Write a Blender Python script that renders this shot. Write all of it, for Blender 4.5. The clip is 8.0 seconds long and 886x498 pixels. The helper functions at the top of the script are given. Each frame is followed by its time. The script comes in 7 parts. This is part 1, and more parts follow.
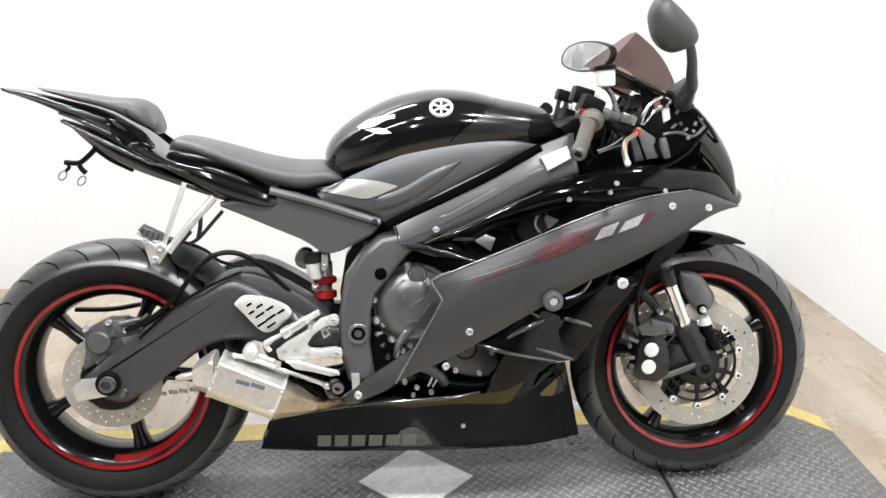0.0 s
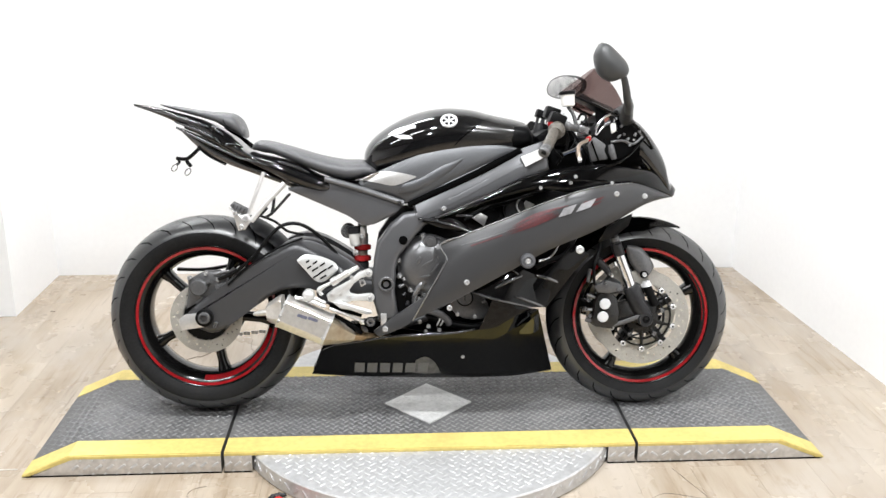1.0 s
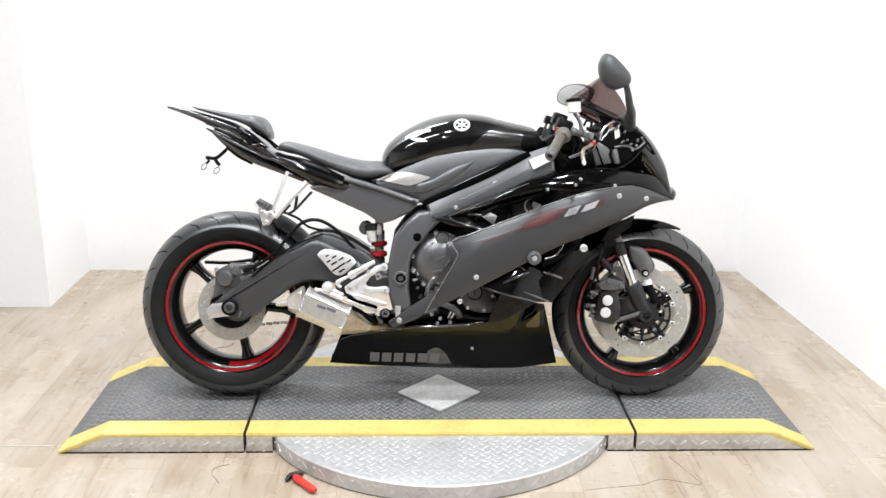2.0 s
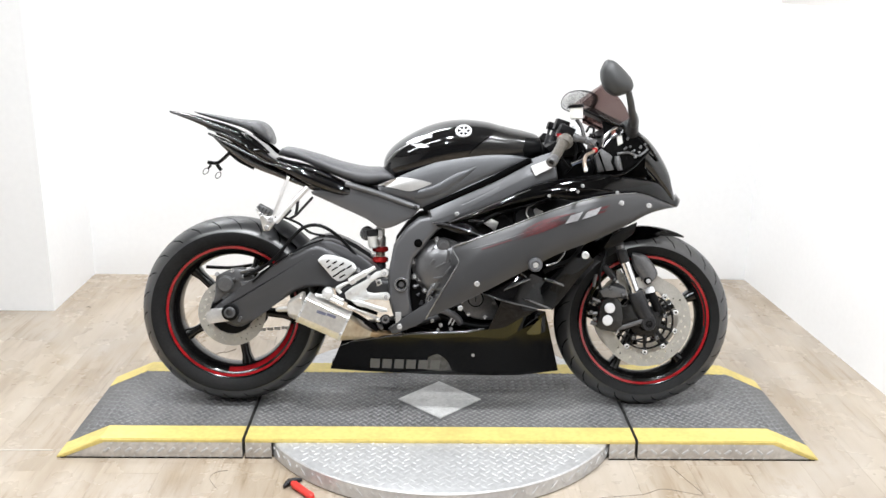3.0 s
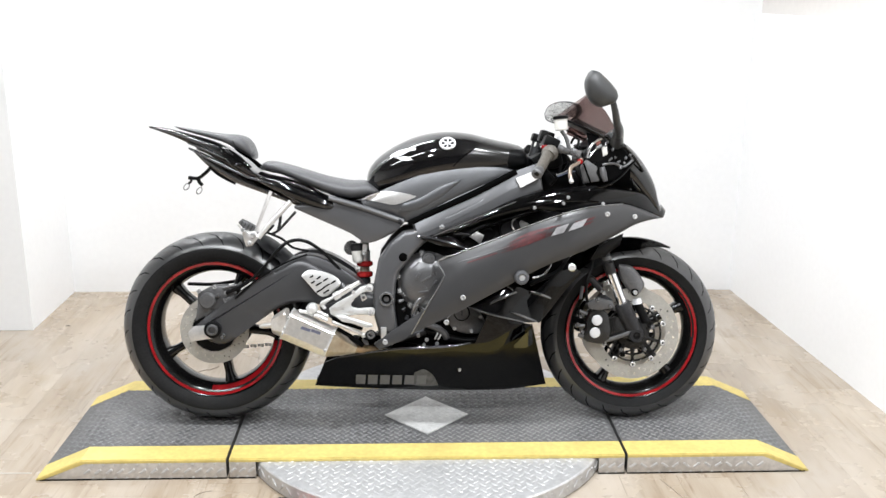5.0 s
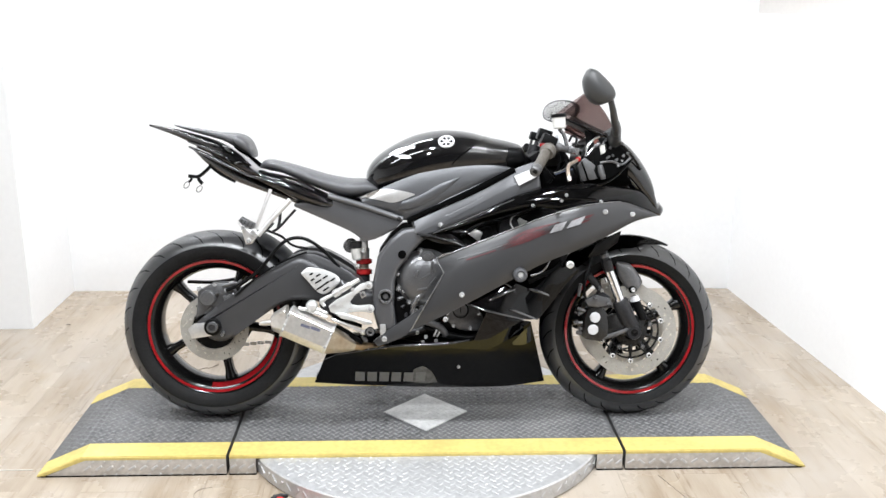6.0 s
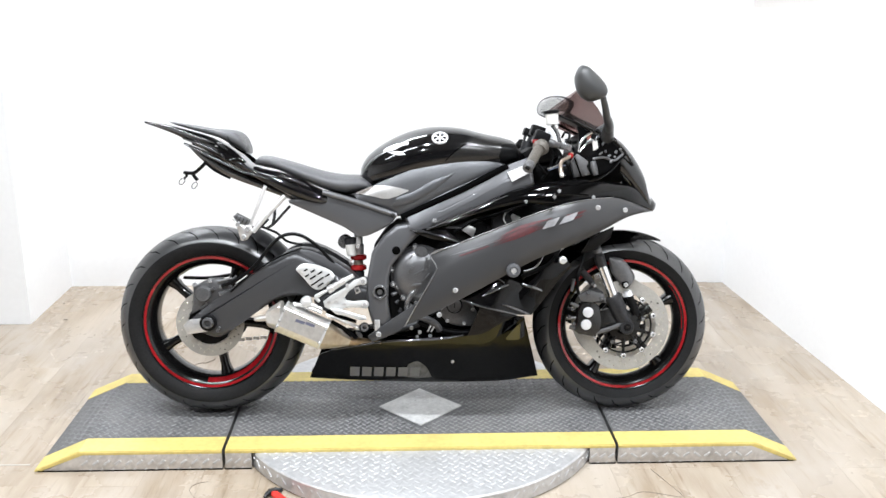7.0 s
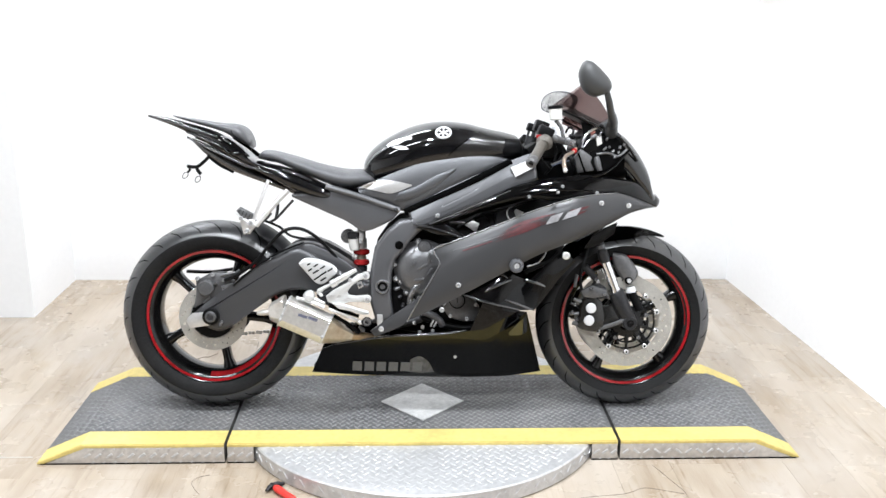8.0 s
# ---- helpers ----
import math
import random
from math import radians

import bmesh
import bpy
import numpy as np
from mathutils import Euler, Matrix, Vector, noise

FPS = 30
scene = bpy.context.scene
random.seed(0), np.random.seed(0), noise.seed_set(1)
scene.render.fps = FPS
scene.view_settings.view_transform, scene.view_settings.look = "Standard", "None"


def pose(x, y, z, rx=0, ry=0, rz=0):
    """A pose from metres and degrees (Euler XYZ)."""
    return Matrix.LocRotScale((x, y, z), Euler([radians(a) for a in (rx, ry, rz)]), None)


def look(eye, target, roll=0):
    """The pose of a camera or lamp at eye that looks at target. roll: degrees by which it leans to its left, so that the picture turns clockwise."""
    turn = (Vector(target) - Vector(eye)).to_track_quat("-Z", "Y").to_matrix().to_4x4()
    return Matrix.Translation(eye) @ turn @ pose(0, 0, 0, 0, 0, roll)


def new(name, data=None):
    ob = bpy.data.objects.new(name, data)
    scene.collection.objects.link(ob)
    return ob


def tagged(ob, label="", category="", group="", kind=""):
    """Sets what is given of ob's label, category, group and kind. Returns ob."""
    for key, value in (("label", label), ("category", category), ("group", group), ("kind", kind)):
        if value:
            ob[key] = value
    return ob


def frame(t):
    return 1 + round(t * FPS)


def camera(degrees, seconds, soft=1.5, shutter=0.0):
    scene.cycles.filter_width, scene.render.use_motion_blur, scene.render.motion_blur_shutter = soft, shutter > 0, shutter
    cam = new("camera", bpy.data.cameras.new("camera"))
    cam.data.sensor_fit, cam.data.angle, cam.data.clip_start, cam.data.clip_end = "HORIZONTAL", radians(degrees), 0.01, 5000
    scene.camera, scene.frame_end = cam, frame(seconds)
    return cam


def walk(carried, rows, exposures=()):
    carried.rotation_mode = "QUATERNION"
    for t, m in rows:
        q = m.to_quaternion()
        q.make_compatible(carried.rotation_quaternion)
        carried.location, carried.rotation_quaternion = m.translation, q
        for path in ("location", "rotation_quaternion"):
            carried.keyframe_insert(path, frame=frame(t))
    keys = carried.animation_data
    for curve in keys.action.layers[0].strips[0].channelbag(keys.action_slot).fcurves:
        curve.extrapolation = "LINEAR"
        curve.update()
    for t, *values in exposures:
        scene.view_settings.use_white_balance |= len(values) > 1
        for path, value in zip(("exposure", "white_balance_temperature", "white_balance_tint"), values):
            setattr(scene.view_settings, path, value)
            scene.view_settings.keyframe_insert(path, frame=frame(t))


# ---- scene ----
cam = camera(50.9, 8.0, soft=1.5)
PATH = [
    (0, (-0.122, -1.985, 1.389), (0.056, -0.112, 0.713), 0.1),
    (0.5, (-0.077, -2.389, 1.446), (0.035, -0.519, 0.745), 1.0),
    (1, (-0.113, -2.767, 1.457), (-0.003, -0.861, 0.863), 0.3),
    (1.5, (-0.111, -2.944, 1.476), (-0.019, -1.033, 0.893), 0.5),
    (3, (-0.064, -2.931, 1.471), (-0.02, -1.013, 0.905), 0.9),
    (3.5, (-0.059, -2.908, 1.474), (0.008, -0.99, 0.912), 1.0),
    (4, (-0.063, -2.897, 1.475), (0.004, -0.976, 0.923), 0.6),
    (4.5, (-0.068, -2.894, 1.471), (0.009, -0.971, 0.927), 0.5),
    (6, (-0.074, -2.919, 1.457), (0.011, -0.994, 0.921), 0.5),
    (6.5, (-0.061, -2.924, 1.467), (0.031, -1.002, 0.923), 0.4),
    (7, (-0.055, -2.935, 1.472), (0.03, -1.015, 0.921), 0.4),
    (7.5, (-0.052, -2.937, 1.469), (0.037, -1.015, 0.924), 0.6),
    (8, (-0.051, -2.933, 1.467), (0.025, -1.014, 0.908), 0.6),
]
walk(cam, [(t, look(eye, target, roll)) for t, eye, target, roll in PATH], exposures=[(0.0, 0.0, 6600, 10), (1.0, 0.02, 6520, 10), (3.5, -0.03, 6450, 10), (4.5, -0.07, 6450, 10), (6.0, 0.02, 6350, 10), (8.0, 0.1, 6250, 10)])

# ---- world and light ----
world = bpy.data.worlds.new("world")
scene.world = world
world.use_nodes = True
world.node_tree.nodes["Background"].inputs[0].default_value = (0.9, 0.95, 1.0, 1)
world.node_tree.nodes["Background"].inputs[1].default_value = 0.3


def down_lamp(x, y, z, size, watts):
    data = bpy.data.lights.new("downlight_lamp", "AREA")
    data.shape, data.size, data.energy, data.color = "DISK", size, watts, (0.958, 0.983, 1.0)
    ob = new("downlight_lamp", data)
    ob.matrix_world = look((x, y, z), (x, y + 0.0001, z - 1))
    return ob


CEIL = 2.75
LAMPS = [(-0.45, -0.8, 38), (0.6, -0.8, 38), (1.15, -0.2, 16), (-0.8, -2.4, 42), (0.75, -2.4, 42)]
for lx, ly, lw in LAMPS:
    down_lamp(lx, ly, CEIL - 0.05, 0.13, lw)
# Unseen strips, added and placed to draw light streaks along the tail.
STRIPS = [(-1.05, 1.22, 1.5, 42), (-1.5, -0.9, 1.4, 34)]
for lx, ly, length, lw in STRIPS:
    strip = bpy.data.lights.new("strip_lamp", "AREA")
    strip.shape, strip.size, strip.size_y, strip.energy, strip.color = "RECTANGLE", length, 0.14, lw, (0.958, 0.983, 1.0)
    new("strip_lamp", strip).matrix_world = look((lx, ly, CEIL - 0.075), (lx, ly + 0.0001, 0))


# ---- materials ----
def mat(name, color, rough=0.5, metal=0.0, coat=0.0, grain=0.0, grain_scale=60.0, stain=0.0, stain_scale=4.0, bump=0.0,
        bump_scale=200.0, per_piece=0.0, spec=0.5, stretch=(1, 1, 1), rough_var=0.0, stain_color=None):
    """A surface with fine grain, broad stains and fine relief, in object space."""
    m = bpy.data.materials.new(name)
    m.use_nodes = True
    nt = m.node_tree
    N, L = nt.nodes, nt.links
    b = N["Principled BSDF"]
    b.inputs["Roughness"].default_value, b.inputs["Metallic"].default_value = rough, metal
    b.inputs["Coat Weight"].default_value, b.inputs["Coat Roughness"].default_value = coat, 0.03
    b.inputs["Specular IOR Level"].default_value = spec
    co = N.new("ShaderNodeTexCoord")
    mp = N.new("ShaderNodeMapping")
    mp.inputs["Scale"].default_value = stretch
    L.new(co.outputs["Object"], mp.inputs["Vector"])

    def noise_node(scale, detail):
        n = N.new("ShaderNodeTexNoise")
        n.inputs["Scale"].default_value, n.inputs["Detail"].default_value = scale, detail
        L.new(mp.outputs["Vector"], n.inputs["Vector"])
        return n

    def mix(factor, first, second, mode="MIX"):
        x = N.new("ShaderNodeMix")
        x.data_type, x.blend_type = "RGBA", mode
        for value, socket in ((factor, x.inputs[0]), (first, x.inputs[6]), (second, x.inputs[7])):
            if hasattr(value, "is_linked"):
                L.new(value, socket)
            else:
                socket.default_value = value
        return x.outputs[2]

    def ramp(src, lo, hi, a, b2):
        r = N.new("ShaderNodeMapRange")
        L.new(src, r.inputs[0])
        for i, v in enumerate((lo, hi, a, b2)):
            r.inputs[i + 1].default_value = v
        return r.outputs[0]

    rgb = (*color, 1)
    out = rgb
    g = noise_node(grain_scale, 4)
    s = noise_node(stain_scale, 6)
    if grain:
        k = 1 - grain
        out = mix(ramp(g.outputs["Fac"], 0.3, 0.7, 0, 1), tuple(v * k for v in color) + (1,), tuple(min(1, v * (1 + grain)) for v in color) + (1,))
    if stain:
        dark = (*stain_color, 1) if stain_color else tuple(v * 0.45 for v in color) + (1,)
        out = mix(ramp(s.outputs["Fac"], 0.45, 0.75, 0, stain), out, dark)
    if per_piece:
        inf = N.new("ShaderNodeObjectInfo")
        out = mix(1.0, out, mix(inf.outputs["Random"], (1 - per_piece, 1 - per_piece, 1 - per_piece * 1.1, 1), (1 + per_piece * 0.6, 1 + per_piece * 0.5, 1 + per_piece * 0.4, 1)), "MULTIPLY")
    if out is rgb:
        b.inputs["Base Color"].default_value = rgb
    else:
        L.new(out, b.inputs["Base Color"])
    if rough_var:
        L.new(ramp(s.outputs["Fac"], 0.35, 0.7, rough - rough_var, min(1, rough + rough_var)), b.inputs["Roughness"])
    if bump:
        h = noise_node(bump_scale, 3)
        bp = N.new("ShaderNodeBump")
        bp.inputs["Strength"].default_value, bp.inputs["Distance"].default_value = bump, 0.002
        L.new(h.outputs["Fac"], bp.inputs["Height"])
        L.new(bp.outputs["Normal"], b.inputs["Normal"])
    return m


GLOSS = mat("gloss_black_paint", (0.0016, 0.0016, 0.0018), 0.06, spec=0.29, rough_var=0.02, stain_scale=30)
CLEARCOAT = mat("gloss_black_clearcoat", (0.003, 0.003, 0.0034), 0.07, spec=0.75, rough_var=0.02, stain_scale=30)
PAN = mat("belly_pan_paint", (0.0012, 0.0012, 0.0013), 0.13, spec=0.13, rough_var=0.05, stain_scale=14)
MATTE = mat("matte_charcoal_paint", (0.05, 0.05, 0.052), 0.36, metal=0.35, grain=0.06, grain_scale=900, stain=0.12, stain_scale=6, rough_var=0.05)
FRAME = mat("frame_grey_paint", (0.118, 0.119, 0.125), 0.34, metal=0.5, grain=0.06, grain_scale=700, stain=0.15, stain_scale=9, rough_var=0.06)
ARM = mat("swingarm_paint", (0.066, 0.066, 0.069), 0.38, metal=0.45, grain=0.1, grain_scale=500, stain=0.2, stain_scale=12, rough_var=0.06)
# Extra-glossy black: undertail, and blades added where highlights streak the panels.
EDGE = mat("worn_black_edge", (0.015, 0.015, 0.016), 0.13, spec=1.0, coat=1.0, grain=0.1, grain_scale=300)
CLUTCH = mat("clutch_cover_grey", (0.15, 0.15, 0.154), 0.3, metal=0.65, grain=0.1, grain_scale=250, stain=0.35, stain_scale=22, bump=0.2, bump_scale=300)
SATIN = mat("satin_black_paint", (0.012, 0.0115, 0.011), 0.24, grain=0.1, grain_scale=300, rough_var=0.04)
# Near-black: the shade inside the cowl is put into the colour.
INNER = mat("dark_inner_plastic", (0.002, 0.002, 0.0021), 0.6, spec=0.04, grain=0.2)
CARBON = mat("textured_dark_cover", (0.086, 0.088, 0.094), 0.36, metal=0.45, grain=0.1, grain_scale=500)


def weave(m, pitch, depth):
    """Gives a surface a fine crossed weave as relief."""
    N, L = m.node_tree.nodes, m.node_tree.links
    co = N.new("ShaderNodeTexCoord")
    height = None
    for turn in (45, -45):
        mp = N.new("ShaderNodeMapping")
        mp.inputs["Rotation"].default_value = (0, radians(turn), 0)
        L.new(co.outputs["Object"], mp.inputs["Vector"])
        wv = N.new("ShaderNodeTexWave")
        wv.inputs["Scale"].default_value = 0.314 / pitch
        L.new(mp.outputs["Vector"], wv.inputs["Vector"])
        if height is None:
            height = wv.outputs["Fac"]
        else:
            mul = N.new("ShaderNodeMath")
            mul.operation = "MULTIPLY"
            L.new(height, mul.inputs[0])
            L.new(wv.outputs["Fac"], mul.inputs[1])
            height = mul.outputs[0]
    bp = N.new("ShaderNodeBump")
    bp.inputs["Strength"].default_value, bp.inputs["Distance"].default_value = depth, 0.002
    L.new(height, bp.inputs["Height"])
    L.new(bp.outputs["Normal"], N["Principled BSDF"].inputs["Normal"])


weave(CARBON, 0.0042, 0.2)
RUBBER = mat("tyre_rubber", (0.011, 0.011, 0.0115), 0.6, spec=0.12, grain=0.2, grain_scale=150, stain=0.4, stain_scale=8, bump=0.2, bump_scale=400, stain_color=(0.02, 0.0196, 0.019))
TREAD = mat("worn_tread_rubber", (0.024, 0.0243, 0.0258), 0.3, spec=1.0, grain=0.2, grain_scale=120, stain=0.5, stain_scale=10, bump=0.25, bump_scale=300, stain_color=(0.036, 0.0355, 0.035))
GROOVE = mat("groove_black", (0.002, 0.002, 0.002), 0.9, spec=0.02)
VINYL = mat("seat_vinyl", (0.07, 0.07, 0.074), 0.36, grain=0.1, grain_scale=300, bump=0.35, bump_scale=500, rough_var=0.05)
BLACK = mat("black_plastic", (0.003, 0.003, 0.0033), 0.4, spec=0.12, grain=0.15, grain_scale=200, bump=0.1)
DARKMETAL = mat("dark_cast_metal", (0.03, 0.03, 0.032), 0.4, metal=0.5, spec=0.35, grain=0.2, grain_scale=150, stain=0.4, stain_scale=20, bump=0.2, bump_scale=300)
COVER = mat("engine_cover_grey", (0.26, 0.26, 0.265), 0.27, metal=0.75, grain=0.04, grain_scale=300, stain=0.3, stain_scale=25, bump=0.15, bump_scale=350)
ALLOY = mat("bare_alloy", (0.72, 0.71, 0.7), 0.33, metal=0.75, grain=0.08, grain_scale=120, stain=0.25, stain_scale=30, bump=0.08, bump_scale=300)
MUFFLER = mat("brushed_muffler", (0.68, 0.66, 0.63), 0.34, metal=0.7, grain=0.1, grain_scale=80, stain=0.55, stain_scale=11, stain_color=(0.46, 0.39, 0.3), rough_var=0.06)
HEADER = mat("heat_stained_steel", (0.3, 0.21, 0.12), 0.35, metal=0.9, grain=0.3, grain_scale=40, stain=0.7, stain_scale=22)
CHROME = mat("polished_fork_tube", (0.85, 0.85, 0.86), 0.12, metal=1.0, grain=0.04, grain_scale=90)
DISC = mat("brushed_disc_steel", (0.66, 0.64, 0.6), 0.38, metal=0.4, grain=0.08, grain_scale=220, stain=0.18, stain_scale=20)
BOLT = mat("zinc_bolt", (0.8, 0.8, 0.8), 0.25, metal=0.7, grain=0.05, grain_scale=400)
RED = mat("red_paint", (0.25, 0.007, 0.01), 0.2, coat=0.7, grain=0.35, grain_scale=25, stain=0.5, stain_scale=9, stain_color=(0.06, 0.004, 0.006))
SHOCKRED = mat("red_anodised_collar", (0.42, 0.02, 0.02), 0.25, metal=0.35, grain=0.1, grain_scale=90)
RIM = mat("rim_black", (0.004, 0.004, 0.004), 0.18, spec=0.35, coat=0.1, grain=0.2, grain_scale=100)
WHITEP = mat("white_plastic", (0.62, 0.61, 0.58), 0.4, grain=0.03)
PAPER = mat("white_tag_paper", (0.66, 0.66, 0.66), 0.7, grain=0.03)
GRIP = mat("worn_grip_rubber", (0.085, 0.076, 0.064), 0.5, grain=0.25, grain_scale=90, bump=0.5, bump_scale=350)
BRONZE = mat("bronze_lever", (0.32, 0.26, 0.21), 0.35, metal=0.7, grain=0.1, grain_scale=90)
DECALRED = mat("faded_red_decal", (0.075, 0.011, 0.014), 0.45, grain=0.35, grain_scale=140, stain=0.5, stain_scale=40)
DECALGREY = mat("silver_grey_decal", (0.27, 0.27, 0.28), 0.45, grain=0.15, grain_scale=120)
BADGE = mat("silver_badge", (0.82, 0.82, 0.84), 0.25, metal=0.4, grain=0.04)
LETTER = mat("grey_letter_decal", (0.13, 0.13, 0.133), 0.5, grain=0.1, grain_scale=120)
GREYPATCH = mat("scraped_plastic", (0.09, 0.09, 0.09), 0.7, grain=0.35, grain_scale=80, stretch=(1, 1, 0.15), bump=0.4, bump_scale=200)
REDTAG = mat("red_rubber_grip", (0.7, 0.04, 0.03), 0.45, grain=0.1)
WALL = mat("white_wall_paint", (0.85, 0.852, 0.858), 0.75, grain=0.012, grain_scale=40, stain=0.05, stain_scale=1.2, bump=0.05, bump_scale=120)
REARW = mat("grey_rear_wall_paint", (0.2, 0.2, 0.205), 0.8, grain=0.05, grain_scale=30, stain=0.2, stain_scale=1.0)
UPPER = mat("beige_upper_wall_paint", (0.72, 0.69, 0.66), 0.75, grain=0.02, grain_scale=40, stain=0.06, stain_scale=1.5)
CEILM = mat("grey_ceiling_paint", (0.24, 0.24, 0.243), 0.85, grain=0.02, grain_scale=50, stain=0.05, stain_scale=1.0)
JOINT = mat("floor_joint_shadow", (0.26, 0.2, 0.14), 0.8, grain=0.2, grain_scale=20)
DECK = mat("black_deck_paint", (0.13, 0.13, 0.132), 0.5, metal=0.35, grain=0.3, grain_scale=70, stain=0.75, stain_scale=7, rough_var=0.1, stain_color=(0.2, 0.198, 0.195), bump=0.25, bump_scale=120)
GREYM = mat("weathered_cast_grey", (0.13, 0.13, 0.133), 0.38, metal=0.55, grain=0.15, grain_scale=200, stain=0.45, stain_scale=24, bump=0.25, bump_scale=300)
HEATED = mat("heat_tinted_steel", (0.42, 0.36, 0.27), 0.36, metal=0.75, grain=0.15, grain_scale=60, stain=0.75, stain_scale=14, stain_color=(0.2, 0.12, 0.06))
RAMPLUG = mat("worn_ramp_lug", (0.21, 0.21, 0.212), 0.55, metal=0.25, grain=0.3, grain_scale=60, stain=0.7, stain_scale=7, stain_color=(0.22, 0.21, 0.2))
LUG = mat("worn_deck_lug", (0.23, 0.23, 0.232), 0.55, metal=0.25, grain=0.3, grain_scale=60, stain=0.7, stain_scale=7, stain_color=(0.3, 0.29, 0.28))
STEEL = mat("bright_tread_plate", (0.56, 0.56, 0.565), 0.42, metal=0.45, grain=0.12, grain_scale=60, stain=0.3, stain_scale=9, rough_var=0.08, bump=0.1, bump_scale=200)
BRIGHTLUG = mat("bright_worn_lug", (0.56, 0.56, 0.56), 0.45, metal=0.4, grain=0.08, grain_scale=90, stain=0.15, stain_scale=9)
FACE = mat("tread_plate_face", (0.56, 0.53, 0.5), 0.45, metal=0.4, grain=0.15, grain_scale=60, stain=0.4, stain_scale=10, rough_var=0.08)
PLATEW = mat("pale_alloy_plate", (0.62, 0.62, 0.61), 0.38, metal=0.45, grain=0.06, grain_scale=120, stain=0.15, stain_scale=30)
DIAMOND = mat("diamond_plate_insert", (0.62, 0.62, 0.61), 0.45, metal=0.25, grain=0.12, grain_scale=80, stain=0.3, stain_scale=16, rough_var=0.08)
YELLOW = mat("yellow_safety_paint", (0.63, 0.505, 0.165), 0.55, grain=0.1, grain_scale=60, stain=0.35, stain_scale=12, stain_color=(0.36, 0.27, 0.09), bump=0.15, bump_scale=200)


def wood():
    """Oak-look planks: long streaks that differ from plank to plank, over broad worn patches that run on across them."""
    m = bpy.data.materials.new("light_oak_plank")
    m.use_nodes = True
    N, L = m.node_tree.nodes, m.node_tree.links
    b = N["Principled BSDF"]
    geo, inf = N.new("ShaderNodeNewGeometry"), N.new("ShaderNodeObjectInfo")
    off = N.new("ShaderNodeVectorMath")
    off.operation = "MULTIPLY_ADD"
    L.new(inf.outputs["Random"], off.inputs[0])
    off.inputs[1].default_value = (37.0, 91.0, 5.0)
    L.new(geo.outputs["Position"], off.inputs[2])

    def streak(source, scale, stretch, detail, lo, hi, rough=0.6):
        mp = N.new("ShaderNodeMapping")
        mp.inputs["Scale"].default_value = stretch
        L.new(source, mp.inputs["Vector"])
        n = N.new("ShaderNodeTexNoise")
        n.inputs["Scale"].default_value, n.inputs["Detail"].default_value, n.inputs["Roughness"].default_value = scale, detail, rough
        L.new(mp.outputs["Vector"], n.inputs["Vector"])
        r = N.new("ShaderNodeMapRange")
        r.inputs[1].default_value, r.inputs[2].default_value = lo, hi
        L.new(n.outputs["Fac"], r.inputs[0])
        return r.outputs[0]

    def blend(fac, a, c, mode="MIX"):
        x = N.new("ShaderNodeMix")
        x.data_type, x.blend_type = "RGBA", mode
        for value, socket in ((fac, x.inputs[0]), (a, x.inputs[6]), (c, x.inputs[7])):
            if hasattr(value, "is_linked"):
                L.new(value, socket)
            else:
                socket.default_value = value
        return x.outputs[2]

    own, world_at = off.outputs[0], geo.outputs["Position"]
    col = blend(streak(own, 3.0, (5.0, 0.7, 1), 5, 0.35, 0.68), (0.418, 0.352, 0.279, 1), (0.315, 0.25, 0.181, 1))
    col = blend(streak(own, 9.0, (6.0, 0.45, 1), 4, 0.53, 0.76), col, (0.21, 0.15, 0.095, 1))
    col = blend(streak(world_at, 1.6, (1.6, 0.7, 1), 4, 0.42, 0.72), col, (0.46, 0.407, 0.349, 1))
    col = blend(streak(world_at, 2.6, (2.0, 1.0, 1), 6, 0.6, 0.8, 0.7), col, (0.23, 0.175, 0.11, 1))
    tone = blend(inf.outputs["Random"], (0.93, 0.92, 0.91, 1), (1.05, 1.05, 1.04, 1))
    L.new(blend(1.0, col, tone, "MULTIPLY"), b.inputs["Base Color"])
    L.new(streak(world_at, 3.0, (1, 1, 1), 5, 0.1, 1.6), b.inputs["Roughness"])
    bp = N.new("ShaderNodeBump")
    bp.inputs["Strength"].default_value, bp.inputs["Distance"].default_value = 0.12, 0.002
    L.new(streak(own, 40.0, (6, 0.6, 1), 3, 0.2, 0.8), bp.inputs["Height"])
    L.new(bp.outputs["Normal"], b.inputs["Normal"])
    return m


WOOD = wood()


def clear(name, tint, gloss):
    """A thin tinted sheet: clear see-through with a faint glossy face."""
    m = bpy.data.materials.new(name)
    m.use_nodes = True
    nt = m.node_tree
    nt.nodes.remove(nt.nodes["Principled BSDF"])
    tr = nt.nodes.new("ShaderNodeBsdfTransparent")
    tr.inputs[0].default_value = (*tint, 1)
    gl = nt.nodes.new("ShaderNodeBsdfGlossy")
    gl.inputs["Roughness"].default_value = 0.05
    mx = nt.nodes.new("ShaderNodeMixShader")
    mx.inputs[0].default_value = gloss
    nt.links.new(tr.outputs[0], mx.inputs[1])
    nt.links.new(gl.outputs[0], mx.inputs[2])
    nt.links.new(mx.outputs[0], nt.nodes["Material Output"].inputs[0])
    return m


SMOKE = clear("smoked_screen", (0.40, 0.325, 0.315), 0.05)
MIRROR = mat("mirror_glass", (0.97, 0.97, 0.965), 0.04, metal=1.0)


